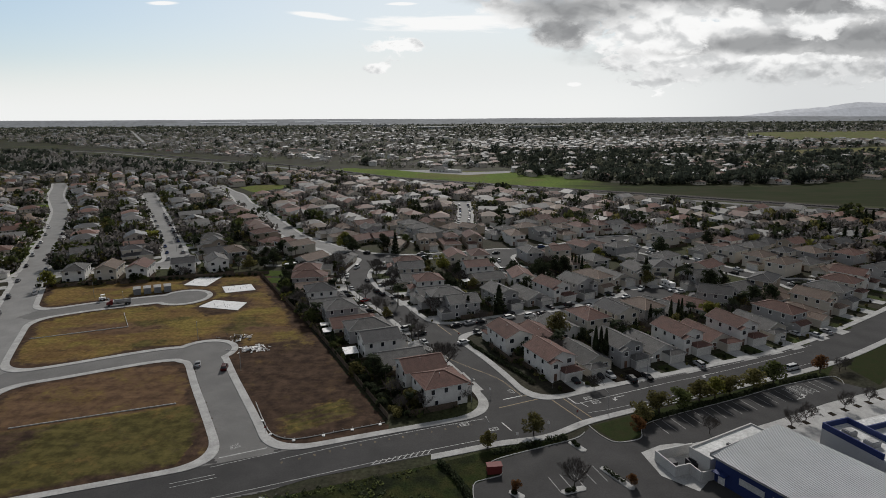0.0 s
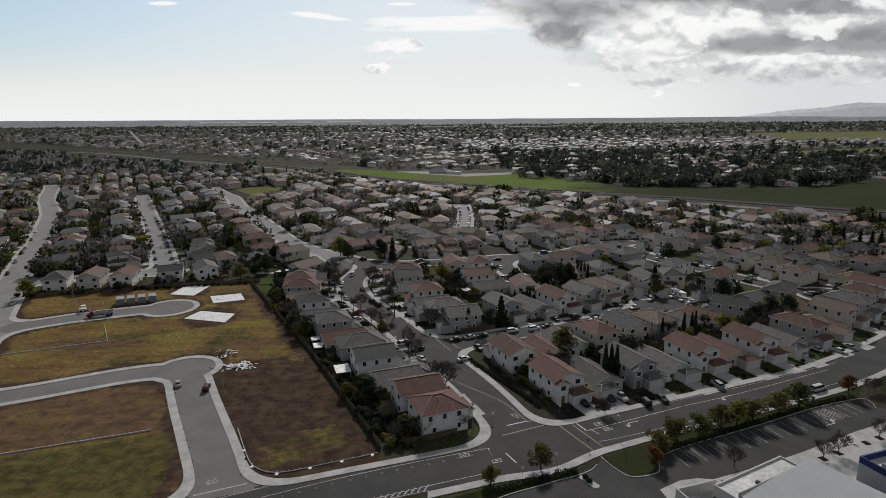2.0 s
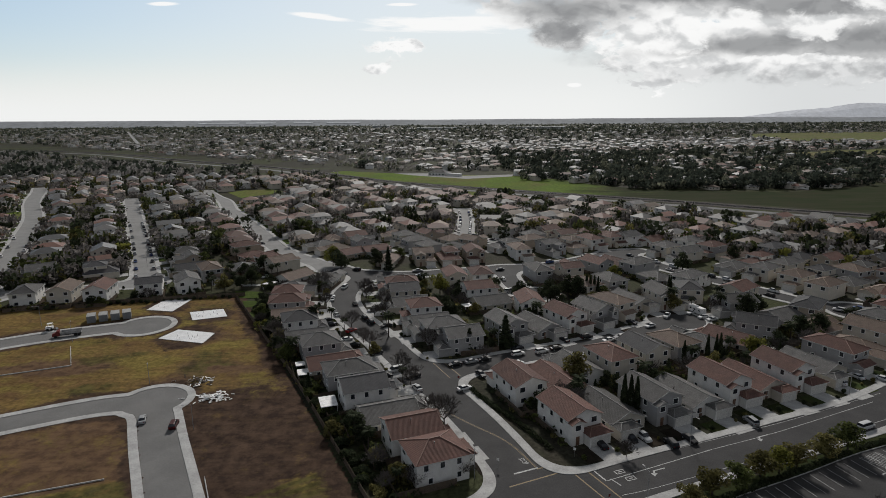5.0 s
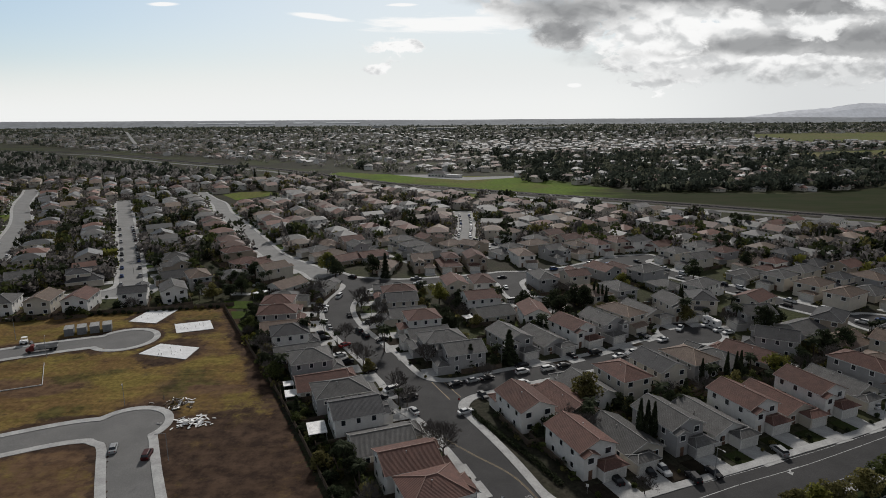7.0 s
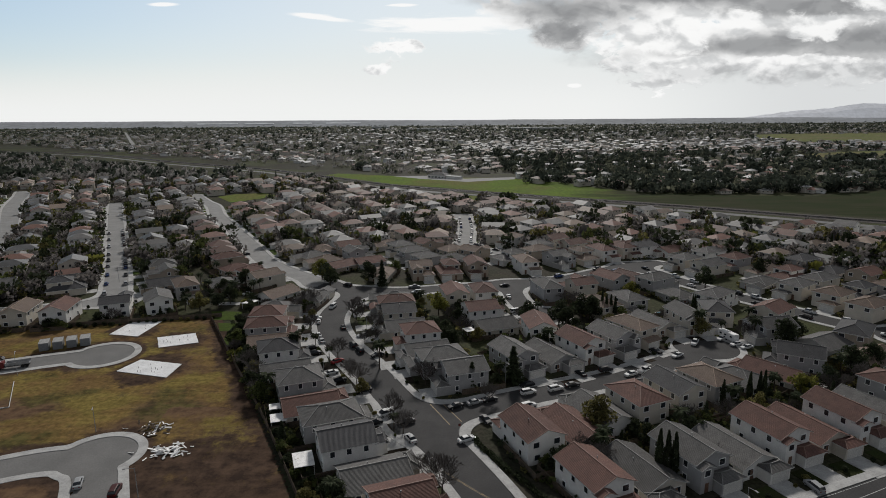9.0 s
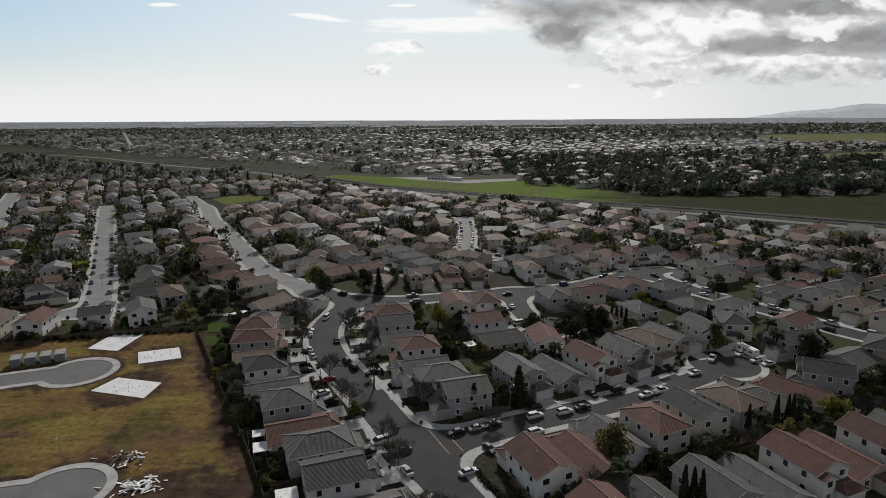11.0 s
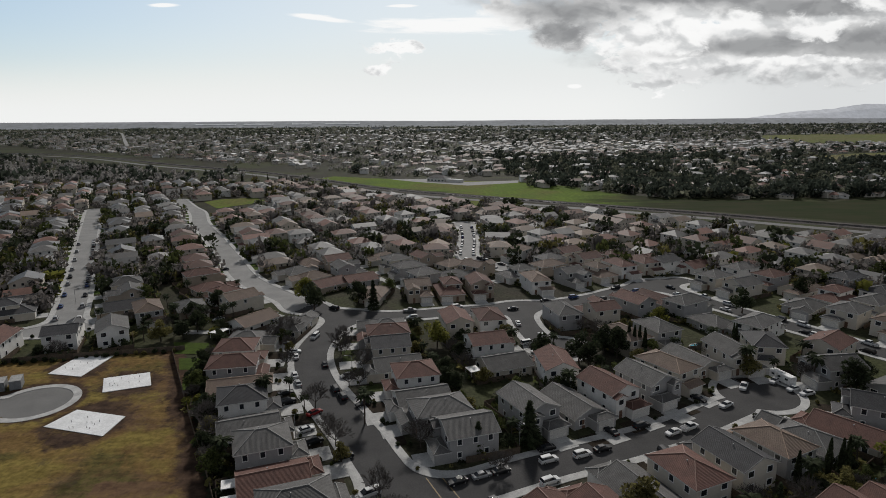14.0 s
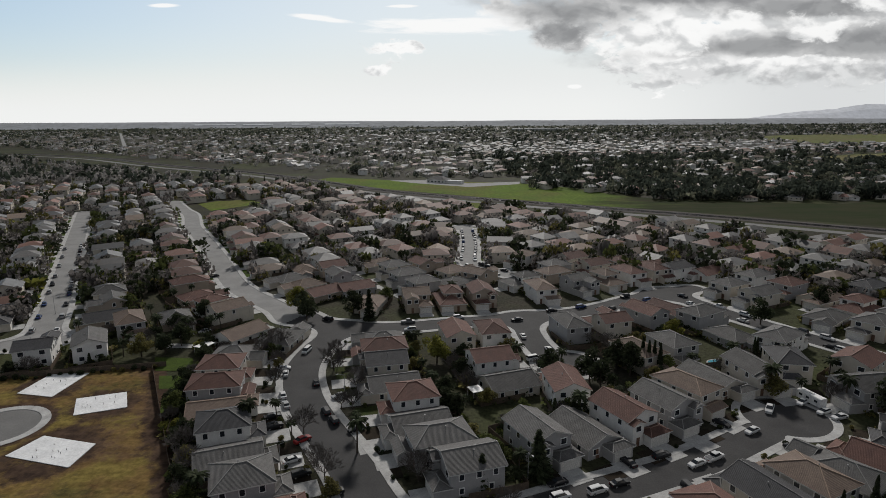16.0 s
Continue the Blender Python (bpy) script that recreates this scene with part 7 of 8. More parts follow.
# weeds and scrub on the roadside grass
weed_rng = random.Random(77)
weeds = []
while len(weeds) < 420:
    x, y = weed_rng.uniform(-50, 4), weed_rng.uniform(66, 96)
    if y < 94 + (x - 1) * 0.28 and noise.noise((x * 0.12, y * 0.12, 6)) > -0.1 and x < 2.5 - max(0, y - 84) * 0.3:
        k = weed_rng.uniform(0.15, 0.6)
        weeds.append((x, y, k, k * weed_rng.uniform(0.7, 1.6)))
woods("roadside_weeds", weeds[0::2], LEAF["dark"], "dark weeds on the roadside grass", 12)
woods("roadside_weeds", weeds[1::2], LEAF["green"], "green weeds on the roadside grass", 12)

# ---- vehicles ----
PAINT = {
    "white": material("car_paint_white", (0.52, 0.52, 0.52), rough=0.55, amount=0.1, fine_amount=0.03, spec=0.2),
    "silver": material("car_paint_silver", (0.28, 0.285, 0.29), rough=0.55, amount=0.1, fine_amount=0.03, spec=0.2),
    "grey": material("car_paint_grey", (0.13, 0.135, 0.14), rough=0.55, amount=0.1, fine_amount=0.03, metal=0.2, spec=0.2),
    "black": material("car_paint_black", (0.014, 0.014, 0.016), rough=0.55, amount=0.1, fine_amount=0.03, spec=0.2),
    "red": material("car_paint_red", (0.22, 0.015, 0.015), rough=0.55, amount=0.1, fine_amount=0.03, spec=0.2),
    "maroon": material("car_paint_maroon", (0.05, 0.008, 0.008), rough=0.55, amount=0.1, fine_amount=0.03, spec=0.2),
    "blue": material("car_paint_blue", (0.03, 0.06, 0.16), rough=0.55, amount=0.1, fine_amount=0.03, spec=0.2),
}
# side profile stations: x from the tail, half width, sill, shoulder; cabin stations: x, half width, top
CAR_KINDS = {
    "sedan": dict(length=4.6, half=0.90, hood=0.98, cabin=[(-1.75, 0.98), (-1.05, 1.42), (0.35, 1.44), (1.15, 1.0)], words="parked four-door sedan"),
    "suv": dict(length=4.7, half=0.94, hood=1.12, cabin=[(-2.2, 1.12), (-2.0, 1.68), (0.45, 1.74), (1.2, 1.14)], words="parked sport utility car"),
    "van": dict(length=5.0, half=0.98, hood=1.15, cabin=[(-2.4, 1.15), (-2.3, 1.84), (0.9, 1.88), (1.8, 1.18)], words="parked passenger van"),
    "pickup": dict(length=5.5, half=0.97, hood=1.10, cabin=[(-0.75, 1.12), (-0.6, 1.76), (0.75, 1.78), (1.5, 1.14)], words="parked pickup truck"),
}


def make_car(kind):
    spec = CAR_KINDS[kind]
    L, w, hood = spec["length"], spec["half"], spec["hood"]
    root = empty("pickup_truck" if kind == "pickup" else ("van" if kind == "van" else "car"))
    body = Shape()
    rings = []
    for x, k, z1 in ((-L / 2, 0.82, hood * 0.80), (-L / 2 + 0.12, 0.94, hood * 0.94), (-L / 2 + 0.7, 1.0, hood), (0.9, 1.0, hood), (L / 2 - 0.75, 0.98, hood * 0.92), (L / 2 - 0.12, 0.90, hood * 0.80), (L / 2, 0.78, hood * 0.66)):
        z0 = 0.24
        rings.append([(x, -w * k * 0.92, z0), (x, -w * k, z0 + 0.22), (x, -w * k, z1 - 0.16), (x, -w * k * 0.86, z1), (x, w * k * 0.86, z1), (x, w * k, z1 - 0.16), (x, w * k, z0 + 0.22), (x, w * k * 0.92, z0)])
    body.loft(rings)
    c = spec["cabin"]
    glass, top = Shape(), Shape()
    lower, upper = w * 0.86, w * 0.68
    gv = [(c[0][0], -lower, c[0][1] - 0.03), (c[0][0], lower, c[0][1] - 0.03), (c[3][0], lower, c[3][1] - 0.03), (c[3][0], -lower, c[3][1] - 0.03),
          (c[1][0], -upper, c[1][1] - 0.04), (c[1][0], upper, c[1][1] - 0.04), (c[2][0], upper, c[2][1] - 0.04), (c[2][0], -upper, c[2][1] - 0.04)]
    glass.add(gv, [(0, 1, 2, 3), (4, 7, 6, 5), (0, 4, 5, 1), (1, 5, 6, 2), (2, 6, 7, 3), (3, 7, 4, 0)])
    b = part("body", body, PAINT["white"], root)
    tx0, tx1 = c[1][0] - 0.03, c[2][0] + 0.03
    top.loft([[(tx0, -upper - 0.03, c[1][1] - 0.06), (tx0, -upper * 0.8, c[1][1] + 0.02), (tx0, upper * 0.8, c[1][1] + 0.02), (tx0, upper + 0.03, c[1][1] - 0.06)],
              [(tx1, -upper - 0.03, c[2][1] - 0.06), (tx1, -upper * 0.8, c[2][1] + 0.02), (tx1, upper * 0.8, c[2][1] + 0.02), (tx1, upper + 0.03, c[2][1] - 0.06)]])
    part("roof", top, PAINT["white"], root)
    part("window_glass", glass, M["glass"], root, "dark car glass")
    if kind == "pickup":
        bed = Shape().box(-L / 2 + 0.25, -0.95, -w * 0.78, w * 0.78, hood + 0.004, hood + 0.02)
        part("load_bed", bed, M["metal_dark"], root, "open dark load bed")
    for sx in (-1, 1):
        for sy in (-1, 1):
            x, r = sx * L * 0.305, 0.34
            t = Shape()
            t.bar((x, sy * (w - 0.20), r), (x, sy * (w + 0.02), r), r, sides=14)
            t.bar((x, sy * (w + 0.0), r), (x, sy * (w + 0.035), r), r * 0.6, 1, sides=10)
            part("wheel", t, (M["rubber"], M["metal_pale"]), root)
    for sy in (-1, 1):
        part("headlight", Shape().box(L / 2 - 0.13, L / 2 - 0.02, sy * w * 0.62 - 0.17, sy * w * 0.62 + 0.17, hood * 0.60, hood * 0.74), M["lamp_glass"], root, "clear headlight lens")
        part("tail_light", Shape().box(-L / 2 - 0.02, -L / 2 + 0.08, sy * w * 0.62 - 0.15, sy * w * 0.62 + 0.15, hood * 0.62, hood * 0.80), M["tail"], root, "red tail light lens")
    return root


CARS, PARKED = {}, []
car_rng = random.Random(5)


def street_bearing(x, y):
    """The bearing of the nearest street and whether the place lies on its carriageway."""
    best = (1e9, 0, 0)
    for key, line in LINES.items():
        half = STREETS[key][1]
        for p, d in line[::2]:
            q = math.hypot(x - p.x, y - p.y) - half
            if q < best[0]:
                best = (q, math.degrees(math.atan2(d.y, d.x)), math.degrees(math.atan2(p.y - y, p.x - x)))
    return best


def car(kind, paint, x, y, turn=None):
    if any(math.hypot(x - a, y - b) < 2.5 for a, b in PARKED):
        return
    gap, line, to_street = street_bearing(x, y)
    if turn is None:
        turn = (line + (180 if car_rng.random() < 0.5 else 0)) if gap < 0.4 else to_street + 180 * car_rng.randrange(2)
    z = 0.075 if gap < 0.4 else 0.13
    m = pose(x, y, z, 0, 0, turn + car_rng.uniform(-2, 2))
    if kind not in CARS:
        CARS[kind] = make_car(kind)
        root = CARS[kind]
        root.matrix_basis = m
    else:
        root = copy_thing(CARS[kind], m)
    for ob in root.children:
        if ob.name.split(".")[0] in ("body", "roof"):
            recolour(ob, PAINT[paint])
    tagged(root, f"{paint} {CAR_KINDS[kind]['words']} on a suburban street", "car", "parked cars")
    PARKED.append((x, y))


car("sedan", "white", -42.8, 235.8)
car("sedan", "white", -39.9, 222.8)
car("sedan", "silver", -37.6, 217.6)
car("sedan", "red", -29.0, 201.5)
car("sedan", "white", -29.4, 193.6)
car("suv", "black", -26.2, 188.7)
car("sedan", "black", -17.8, 182.7)
car("van", "white", -10.2, 170.1)
car("suv", "black", -13.0, 165.9)
car("sedan", "black", -39.6, 211.9)
car("suv", "black", -37.8, 207.3)
car("sedan", "grey", -36.8, 205.3)
car("sedan", "black", -32.0, 229.9)
car("suv", "black", -25.8, 214.1)
car("suv", "black", -22.9, 209.8)
car("sedan", "silver", -23.6, 222.0)
car("sedan", "black", -16.4, 205.8)
car("sedan", "black", 8.6, 173.6)
car("sedan", "silver", 14.0, 175.5)
car("sedan", "black", 18.4, 176.9)
car("suv", "white", 29.9, 180.6)
car("suv", "white", 28.7, 173.3)
car("sedan", "black", 16.3, 166.8)
car("sedan", "black", 30.3, 184.9)
car("sedan", "white", 32.4, 185.8)
car("van", "white", -40.1, 251.8)
car("sedan", "white", 37.1, 238.4)
car("suv", "white", 38.2, 182.4)
car("sedan", "black", 43.6, 184.5)
car("sedan", "white", 29.9, 179.6)
car("sedan", "white", 63.3, 190.7)
car("pickup", "white", 68.4, 192.8)
car("suv", "black", 57.7, 182.2)
car("sedan", "black", 76.3, 188.6)
car("sedan", "white", 71.5, 185.5)
car("sedan", "white", 73.4, 186.0)
car("sedan", "black", 88.6, 195.5)
car("pickup", "white", 93.7, 212.8)
car("sedan", "white", 83.2, 203.0)
car("sedan", "white", 107.2, 211.1)
car("sedan", "white", 109.4, 208.5)
car("sedan", "silver", 110.2, 206.6)
car("sedan", "white", 104.7, 215.9)
car("sedan", "black", 77.3, 206.3)
car("suv", "black", 56.5, 193.7)
car("sedan", "black", 47.9, 191.3)
car("sedan", "white", 21.8, 275.4)
car("van", "white", 21.6, 275.4)
car("sedan", "black", 35.3, 277.7)
car("sedan", "white", 35.2, 262.3)
car("sedan", "white", 42.1, 250.9)
car("van", "white", 35.8, 244.2)
car("sedan", "black", 35.4, 240.1)
car("sedan", "white", 28.4, 262.1)
car("sedan", "black", 71.2, 288.5)
car("sedan", "black", 111.5, 302.9)
car("sedan", "white", 121.7, 274.6)
car("suv", "black", 129.1, 261.9)
car("suv", "white", 131.5, 255.7)
car("sedan", "black", 138.0, 250.6)
car("sedan", "white", 121.4, 257.2)
car("van", "white", 112, 137.1)
car("suv", "silver", 84.3, 140)
car("suv", "black", 59.6, 131.1)
car("sedan", "black", 64.9, 132.7)
car("sedan", "black", 42.5, 130.8)
car("sedan", "white", 44.9, 130.8)
car("pickup", "white", 53.8, 134)
car("sedan", "black", 50.7, 133.4)
car("suv", "white", 121.8, 159.4)
car("sedan", "white", 129.7, 162.7)
car("sedan", "white", 136.4, 160.9)
car("sedan", "silver", 142.2, 164.4)
car("sedan", "silver", -75.4, 144.2, 112)
car("suv", "maroon", -65.8, 141.6, 100)
car("sedan", "black", -79.8, 289.6)
car("sedan", "white", -87.0, 305.1)
car("sedan", "black", -107.2, 338.8)
car("sedan", "white", -82.2, 269.4)
car("sedan", "white", -44.4, 239.3)
car("sedan", "white", -3.1, 159.1)
car("sedan", "black", -4.5, 166.5)
car("sedan", "white", 10.8, 158.4)


def parked_row(key, side, start, stop, gap, inset=1.25):
    line = LINES[key]
    i = int(start)
    while i < min(stop, len(line)):
        p, d = line[i]
        n = Vector((-d.y, d.x, 0)) * side * (STREETS[key][1] - inset)
        q = p + n
        if street_gap((q.x, q.y), (key,)) > 3 and math.hypot(q.x, q.y - 60) < 420:
            car(car_rng.choice(["sedan", "sedan", "suv", "suv", "pickup"]), car_rng.choice(["white", "black", "silver", "grey", "white", "black", "blue"]), q.x, q.y)
        i += int(gap * car_rng.uniform(0.6, 1.6))


parked_row("north_street", 1, 14, 290, 15)
parked_row("north_street", -1, 10, 290, 13)
parked_row("west_street", 1, 110, 460, 20)
parked_row("west_street", -1, 190, 460, 20)
parked_row("upper_street", 1, 190, 420, 22)
parked_row("upper_street", -1, 20, 420, 22)
parked_row("east_street", 1, 5, 130, 14)
parked_row("east_street", -1, 5, 130, 16)
parked_row("bright_court", 1, 5, 110, 9)
parked_row("bright_court", -1, 5, 110, 9)
parked_row("upper_street", 1, 10, 150, 20)

# ---- the country beyond the estate ----
def far_houses(places, name, label):
    """Plain distant houses: walls, openings and a pitched roof each, joined."""
    by = {}
    for x, y, turn, roof, wall, design in places:
        one = design.startswith("one")
        s = by.setdefault(roof, (Shape(), Shape(), Shape()))
        k = (int(x * 13) * 7 + int(y * 11) * 5) % 17 / 17
        w, d, h = 4.5 + 1.4 * k, 7.6 - 2.2 * k, 3.2 if one else 5.8 + 0.6 * k
        m = pose(x, y, 0, 0, 0, turn + 90 + 8 * (k - 0.5))
        body, top, win = Shape(), Shape(), Shape()
        body.box(-w, w, -d, d, 0, h)
        gx = 2.4 if (int(x) + int(y)) % 2 else -2.4
        body.box(gx - 2.6, gx + 2.6, -d - 3, -d, 0, 2.7)
        if int(x * 3 + y) % 3:
            hip_roof(top, Shape(), -w, w, -d, d, h)
        else:
            gable_roof(top, Shape(), body, -w, w, -d, d, h, "y" if k < 0.55 else "x")
        hip_roof(top, Shape(), gx - 2.6, gx + 2.6, -d - 3, -d + 1, 2.7)
        win.box(gx - 2.2, gx + 2.2, -d - 3.06, -d - 2.98, 0.1, 2.2)
        for c in (-2.6, 2.6):
            for yy in ((-d - 0.05, -d + 0.02), (d - 0.02, d + 0.05)):
                win.box(c - 0.6, c + 0.6, yy[0], yy[1], h - 1.7, h - 0.6, 1)
        for xx in ((-w - 0.05, -w + 0.02), (w - 0.02, w + 0.05)):
            for c in (-3, 1, 4):
                win.box(xx[0], xx[1], c - 0.45, c + 0.45, h - 1.7, h - 0.6, 1)
        for dst, src in zip(s, (body, top, win)):
            dst.add([tuple(m @ Vector(v)) for v in src.v], src.f)
            dst.m[len(dst.m) - len(src.m):] = src.m
    root = None
    for roof, (body, top, win) in by.items():
        root = tagged(empty(name), label, "house", "distant houses", "stuff")
        part("wall", body, WALL["beige" if roof != "grey" else "white"], root)
        part("roof", top, (FAR_ROOF[roof], M["fascia"]), root)
        part("window", win, (M["garage"], M["glass"]), root)


def far_fronts():
    """Driveways and small lawns before the distant rows, up to the pavement."""
    drives, lawns, kept = Shape(), Shape(), {(h[0], h[1]) for h in FAR_HOUSES}
    for x, y, turn in FAR_FRONTS:
        m = pose(x, y, 0, 0, 0, turn + 90)
        gx = 2.4 if (int(x) + int(y)) % 2 else -2.4
        if (x, y) in kept and street_gap(m @ Vector((0, -14, 0))) < 6:
            for dst, x0, x1, y0, y1, z in ((drives, gx - 2.4, gx + 2.4, -13.6, -8, 0.12), (lawns, -6.2, gx - 2.6, -12.8, -7.5, 0.10), (lawns, gx + 2.6, 6.2, -12.8, -7.5, 0.10)):
                if x1 - x0 > 1:
                    one = Shape().box(x0, x1, y0, y1, -0.05, z)
                    dst.add([tuple(m @ Vector(q)) for q in one.v], one.f)
    structure("driveways", drives, M["concrete"], "pale concrete driveways before distant garages", "driveway")
    structure("front_lawns", lawns, M["lawn_bright"], "small green front lawns of distant houses", "lawn")


far_fronts()
far_houses(FAR_HOUSES, "distant_houses", "rows of stucco houses with tiled roofs deep in the estate")


far_rng = random.Random(41)


def meadow(x, y):
    g1 = y > rail_line(x) - 22 and y < rail_line(x) + 100 and -150 < x < 205
    g2 = x >= 190 and rail_line(x) - 20 < y < 560 + max(0, x - 400) * 0.3 and x < 760
    g3 = x > 961 and 1420 < y < 1960 and x > 961 + (y - 1620) * 0.55
    g4 = x > 640 and 945 < y < 1050 + (x - 690) * 0.32 and y > 938 + (x - 711) * 0.15
    return g1 or g2 or g3 or g4


def suburb(x, y):
    """How much of the far country is built over: open roofs far out on the right, woods before them."""
    if x > 60:
        return 0.24 if y < 1080 else 0.95 if y < 1560 else 0.22
    return 0.34 + 0.45 * noise.noise((x * 0.004, y * 0.004, 8.0))


def scatter(count, x0, x1, y0, y1, cond, hi=(6, 13), town=1.0):
    out = []
    while len(out) < count:
        t = far_rng.random()
        y = y0 + (y1 - y0) * t ** 1.5
        half = 0.95 * y + 60
        x = far_rng.uniform(max(x0, -half), min(x1, half))
        if cond(x, y) and noise.noise((x * 0.006, y * 0.006, 1.3)) + far_rng.uniform(-0.35, 0.35) > -0.28 and far_rng.random() > town * (suburb(x, y) - 0.2):
            h = far_rng.uniform(*hi) * far_rng.choice((0.7, 1.0, 1.0, 1.25))
            out.append((x, y, h, h * far_rng.uniform(0.30, 0.62)))
    return out


avenue = lambda x, y: abs(x + 1035 + (y - 1859) * 0.595) < 14 and y > 1500
beyond = lambda x, y: y > rail_line(x) + (75 if x < -130 else 30) and not meadow(x, y) and not avenue(x, y) and not (-60 < x < 110 and 660 < y < 760)
# pale twigs stay off the right-hand woods, standing in for cloud shade
sunny_side = lambda x, y: beyond(x, y) and not (x > 60 and y < 1150)
belt = lambda x, y: x < -120 and y < rail_line(x) - (110 if x < -300 else 40) and y > min(590 - 0.6 * x, 690) + 6
inside = lambda x, y: not on_lawn(x, y) and y < min(rail_line(x) - 62, 690) and math.hypot(x - 20, y - 60) > 285 and street_gap((x, y)) > 2.5 and all(math.hypot(x - a, y - b) > 6.2 for a, b, _ in near_lots(x, y))
# dark leaf colour thinned out on the left, standing in for sunlight there
right_half = lambda x, y: beyond(x, y) and (x > 0 or far_rng.random() < 0.45)
woods("distant_trees", scatter(2500, -3000, 3000, 540, 2450, right_half, (5, 12)), LEAF_HAZED["dark"], "dark evergreen tree tops over the far suburbs", 18)
woods("distant_trees", scatter(2800, -3000, 3000, 540, 2450, beyond, (4, 9)), LEAF_HAZED["olive"], "olive tree tops over the far suburbs, paled for haze", 14)
woods("distant_trees", scatter(4600, -3000, 3000, 540, 2450, sunny_side, (4, 9)), LEAF_HAZED["twig"], "bare tree tops over the far suburbs, paled for haze", 14)
woods("horizon_trees", scatter(4200, -3600, 3600, 2300, 3720, beyond, (7, 14)), LEAF_HAZED["dark"], "dark tree tops of the plain near the horizon", 8)
woods("horizon_trees", scatter(4200, -3600, 3600, 2300, 3720, beyond, (6, 12)), LEAF_HAZED["olive"], "dull tree tops of the plain near the horizon", 8)
woods("distant_trees", scatter(520, 60, 1300, 560, 1150, beyond, (5, 13), 0.0), LEAF_HAZED["dark"], "dark woods beyond the railway meadow", 64)
woods("distant_trees", scatter(420, 60, 1300, 560, 1150, beyond, (4, 9), 0.0), LEAF_HAZED["olive"], "dull olive trees in the woods beyond the railway meadow", 64)
woods("distant_trees", scatter(260, 60, 1300, 560, 1150, beyond, (4, 8), 0.0), M["hazy_garden_twig"], "bare winter trees in the woods beyond the railway meadow", 64)
woods("distant_trees", scatter(480, -1700, -120, 600, 1900, belt, (6, 13), 0.0), LEAF_HAZED["dark"], "dark belt of trees beside the railway", 18)
woods("distant_trees", scatter(900, -1700, -120, 600, 1900, belt, (5, 10), 0.0), LEAF_HAZED["twig"], "bare belt of trees beside the railway", 18)
woods("estate_trees", scatter(420, -700, 520, 250, 690, inside, (4, 10), 0.0), LEAF["dark"], "dark garden trees between distant houses", 56)
woods("estate_trees", scatter(420, -700, 520, 250, 690, inside, (4, 9), 0.0), LEAF["green"], "green garden trees between distant houses", 56)
woods("estate_trees", scatter(2000, -700, 520, 250, 690, inside, (4, 8), 0.0), M["hazy_garden_twig"], "bare garden trees between distant houses", 40)
woods("estate_trees", scatter(700, -700, 520, 250, 690, inside, (3, 6), 0.0), LEAF["olive"], "olive garden trees between distant houses", 56)
woods("estate_trees", scatter(120, -700, 520, 250, 690, inside, (3, 6), 0.0), LEAF["lime"], "fresh yellow-green garden trees between distant houses")
grove_spots = []
for h in GROVES:
    for _ in range(5):
        x, y, k = h[0] + far_rng.uniform(-6, 6), h[1] + far_rng.uniform(-6, 6), far_rng.uniform(5, 11)
        if street_gap((x, y)) > 3 and in_place(x, y) and not on_lawn(x, y):
            grove_spots.append((x, y, k, k * far_rng.uniform(0.25, 0.5)))
woods("estate_trees", grove_spots[0::3], LEAF["dark"], "dark garden groves between distant houses", 56)
woods("estate_trees", grove_spots[1::3] + grove_spots[2::9], M["hazy_garden_twig"], "bare winter garden groves between distant houses")
woods("estate_trees", grove_spots[2::3], LEAF["olive"], "dull olive garden groves between distant houses", 56)
spots = []
while len(spots) < 3300:
    y = 560 + 2700 * far_rng.random() ** 1.3
    x = far_rng.uniform(-0.95 * y - 60, 0.95 * y + 60)
    if beyond(x, y) and far_rng.random() < suburb(x, y):
        spots.append((x, y, far_rng.choice([0, 30, 60, 90, 120, 150]) + far_rng.uniform(-5, 5), far_rng.choice(["grey", "tan", "pale", "red"] if y < 1200 else ["grey", "pale", "pale", "tan"]), "white", far_rng.choice(["one_hip", "one_gable", "two_hip"])))
far_houses(spots, "distant_houses", "pale roofs of far suburbs among trees")

patch("park_lawn", [(-216, 566), (-205, 582), (-176, 589), (-160, 572), (-167, 553), (-189, 530)], 0.14, M["green"], "bright green oval park lawn", "park")
patch("park_lawn", [(-378, 452), (-354, 470), (-331, 432), (-317, 406), (-341, 420)], 0.035, M["green"], "bright green lawn by the road", "park")
patch("park_lawn", [(235, 300), (255, 345), (284, 366), (312, 350), (330, 320), (290, 290)], 0.05, M["meadow_shaded"], "park lawn in a darker tone for cloud shade", "park")
s = Shape()
strip(s, along([(240, 322), (251, 340), (266, 352), (284, 358), (298, 352), (302, 336), (312, 322)], 2), -1.2, 1.2, 0.09)
structure("footpath", s, M["concrete"], "pale curved footpath across a park", "path")

patch("park_lawn", [(22, 538), (60, 528), (63, 552), (26, 566)], 0.05, M["green"], "bright green lawn behind the last houses", "park")
s = Shape()
strip(s, along([(-860, 1566), (-1035, 1859), (-1225, 2179), (-1600, 2810)], 20), -5, 5, 0.08)
structure("avenue", s, M["asphalt_sunlit"], "pale straight avenue running to the horizon", "road")


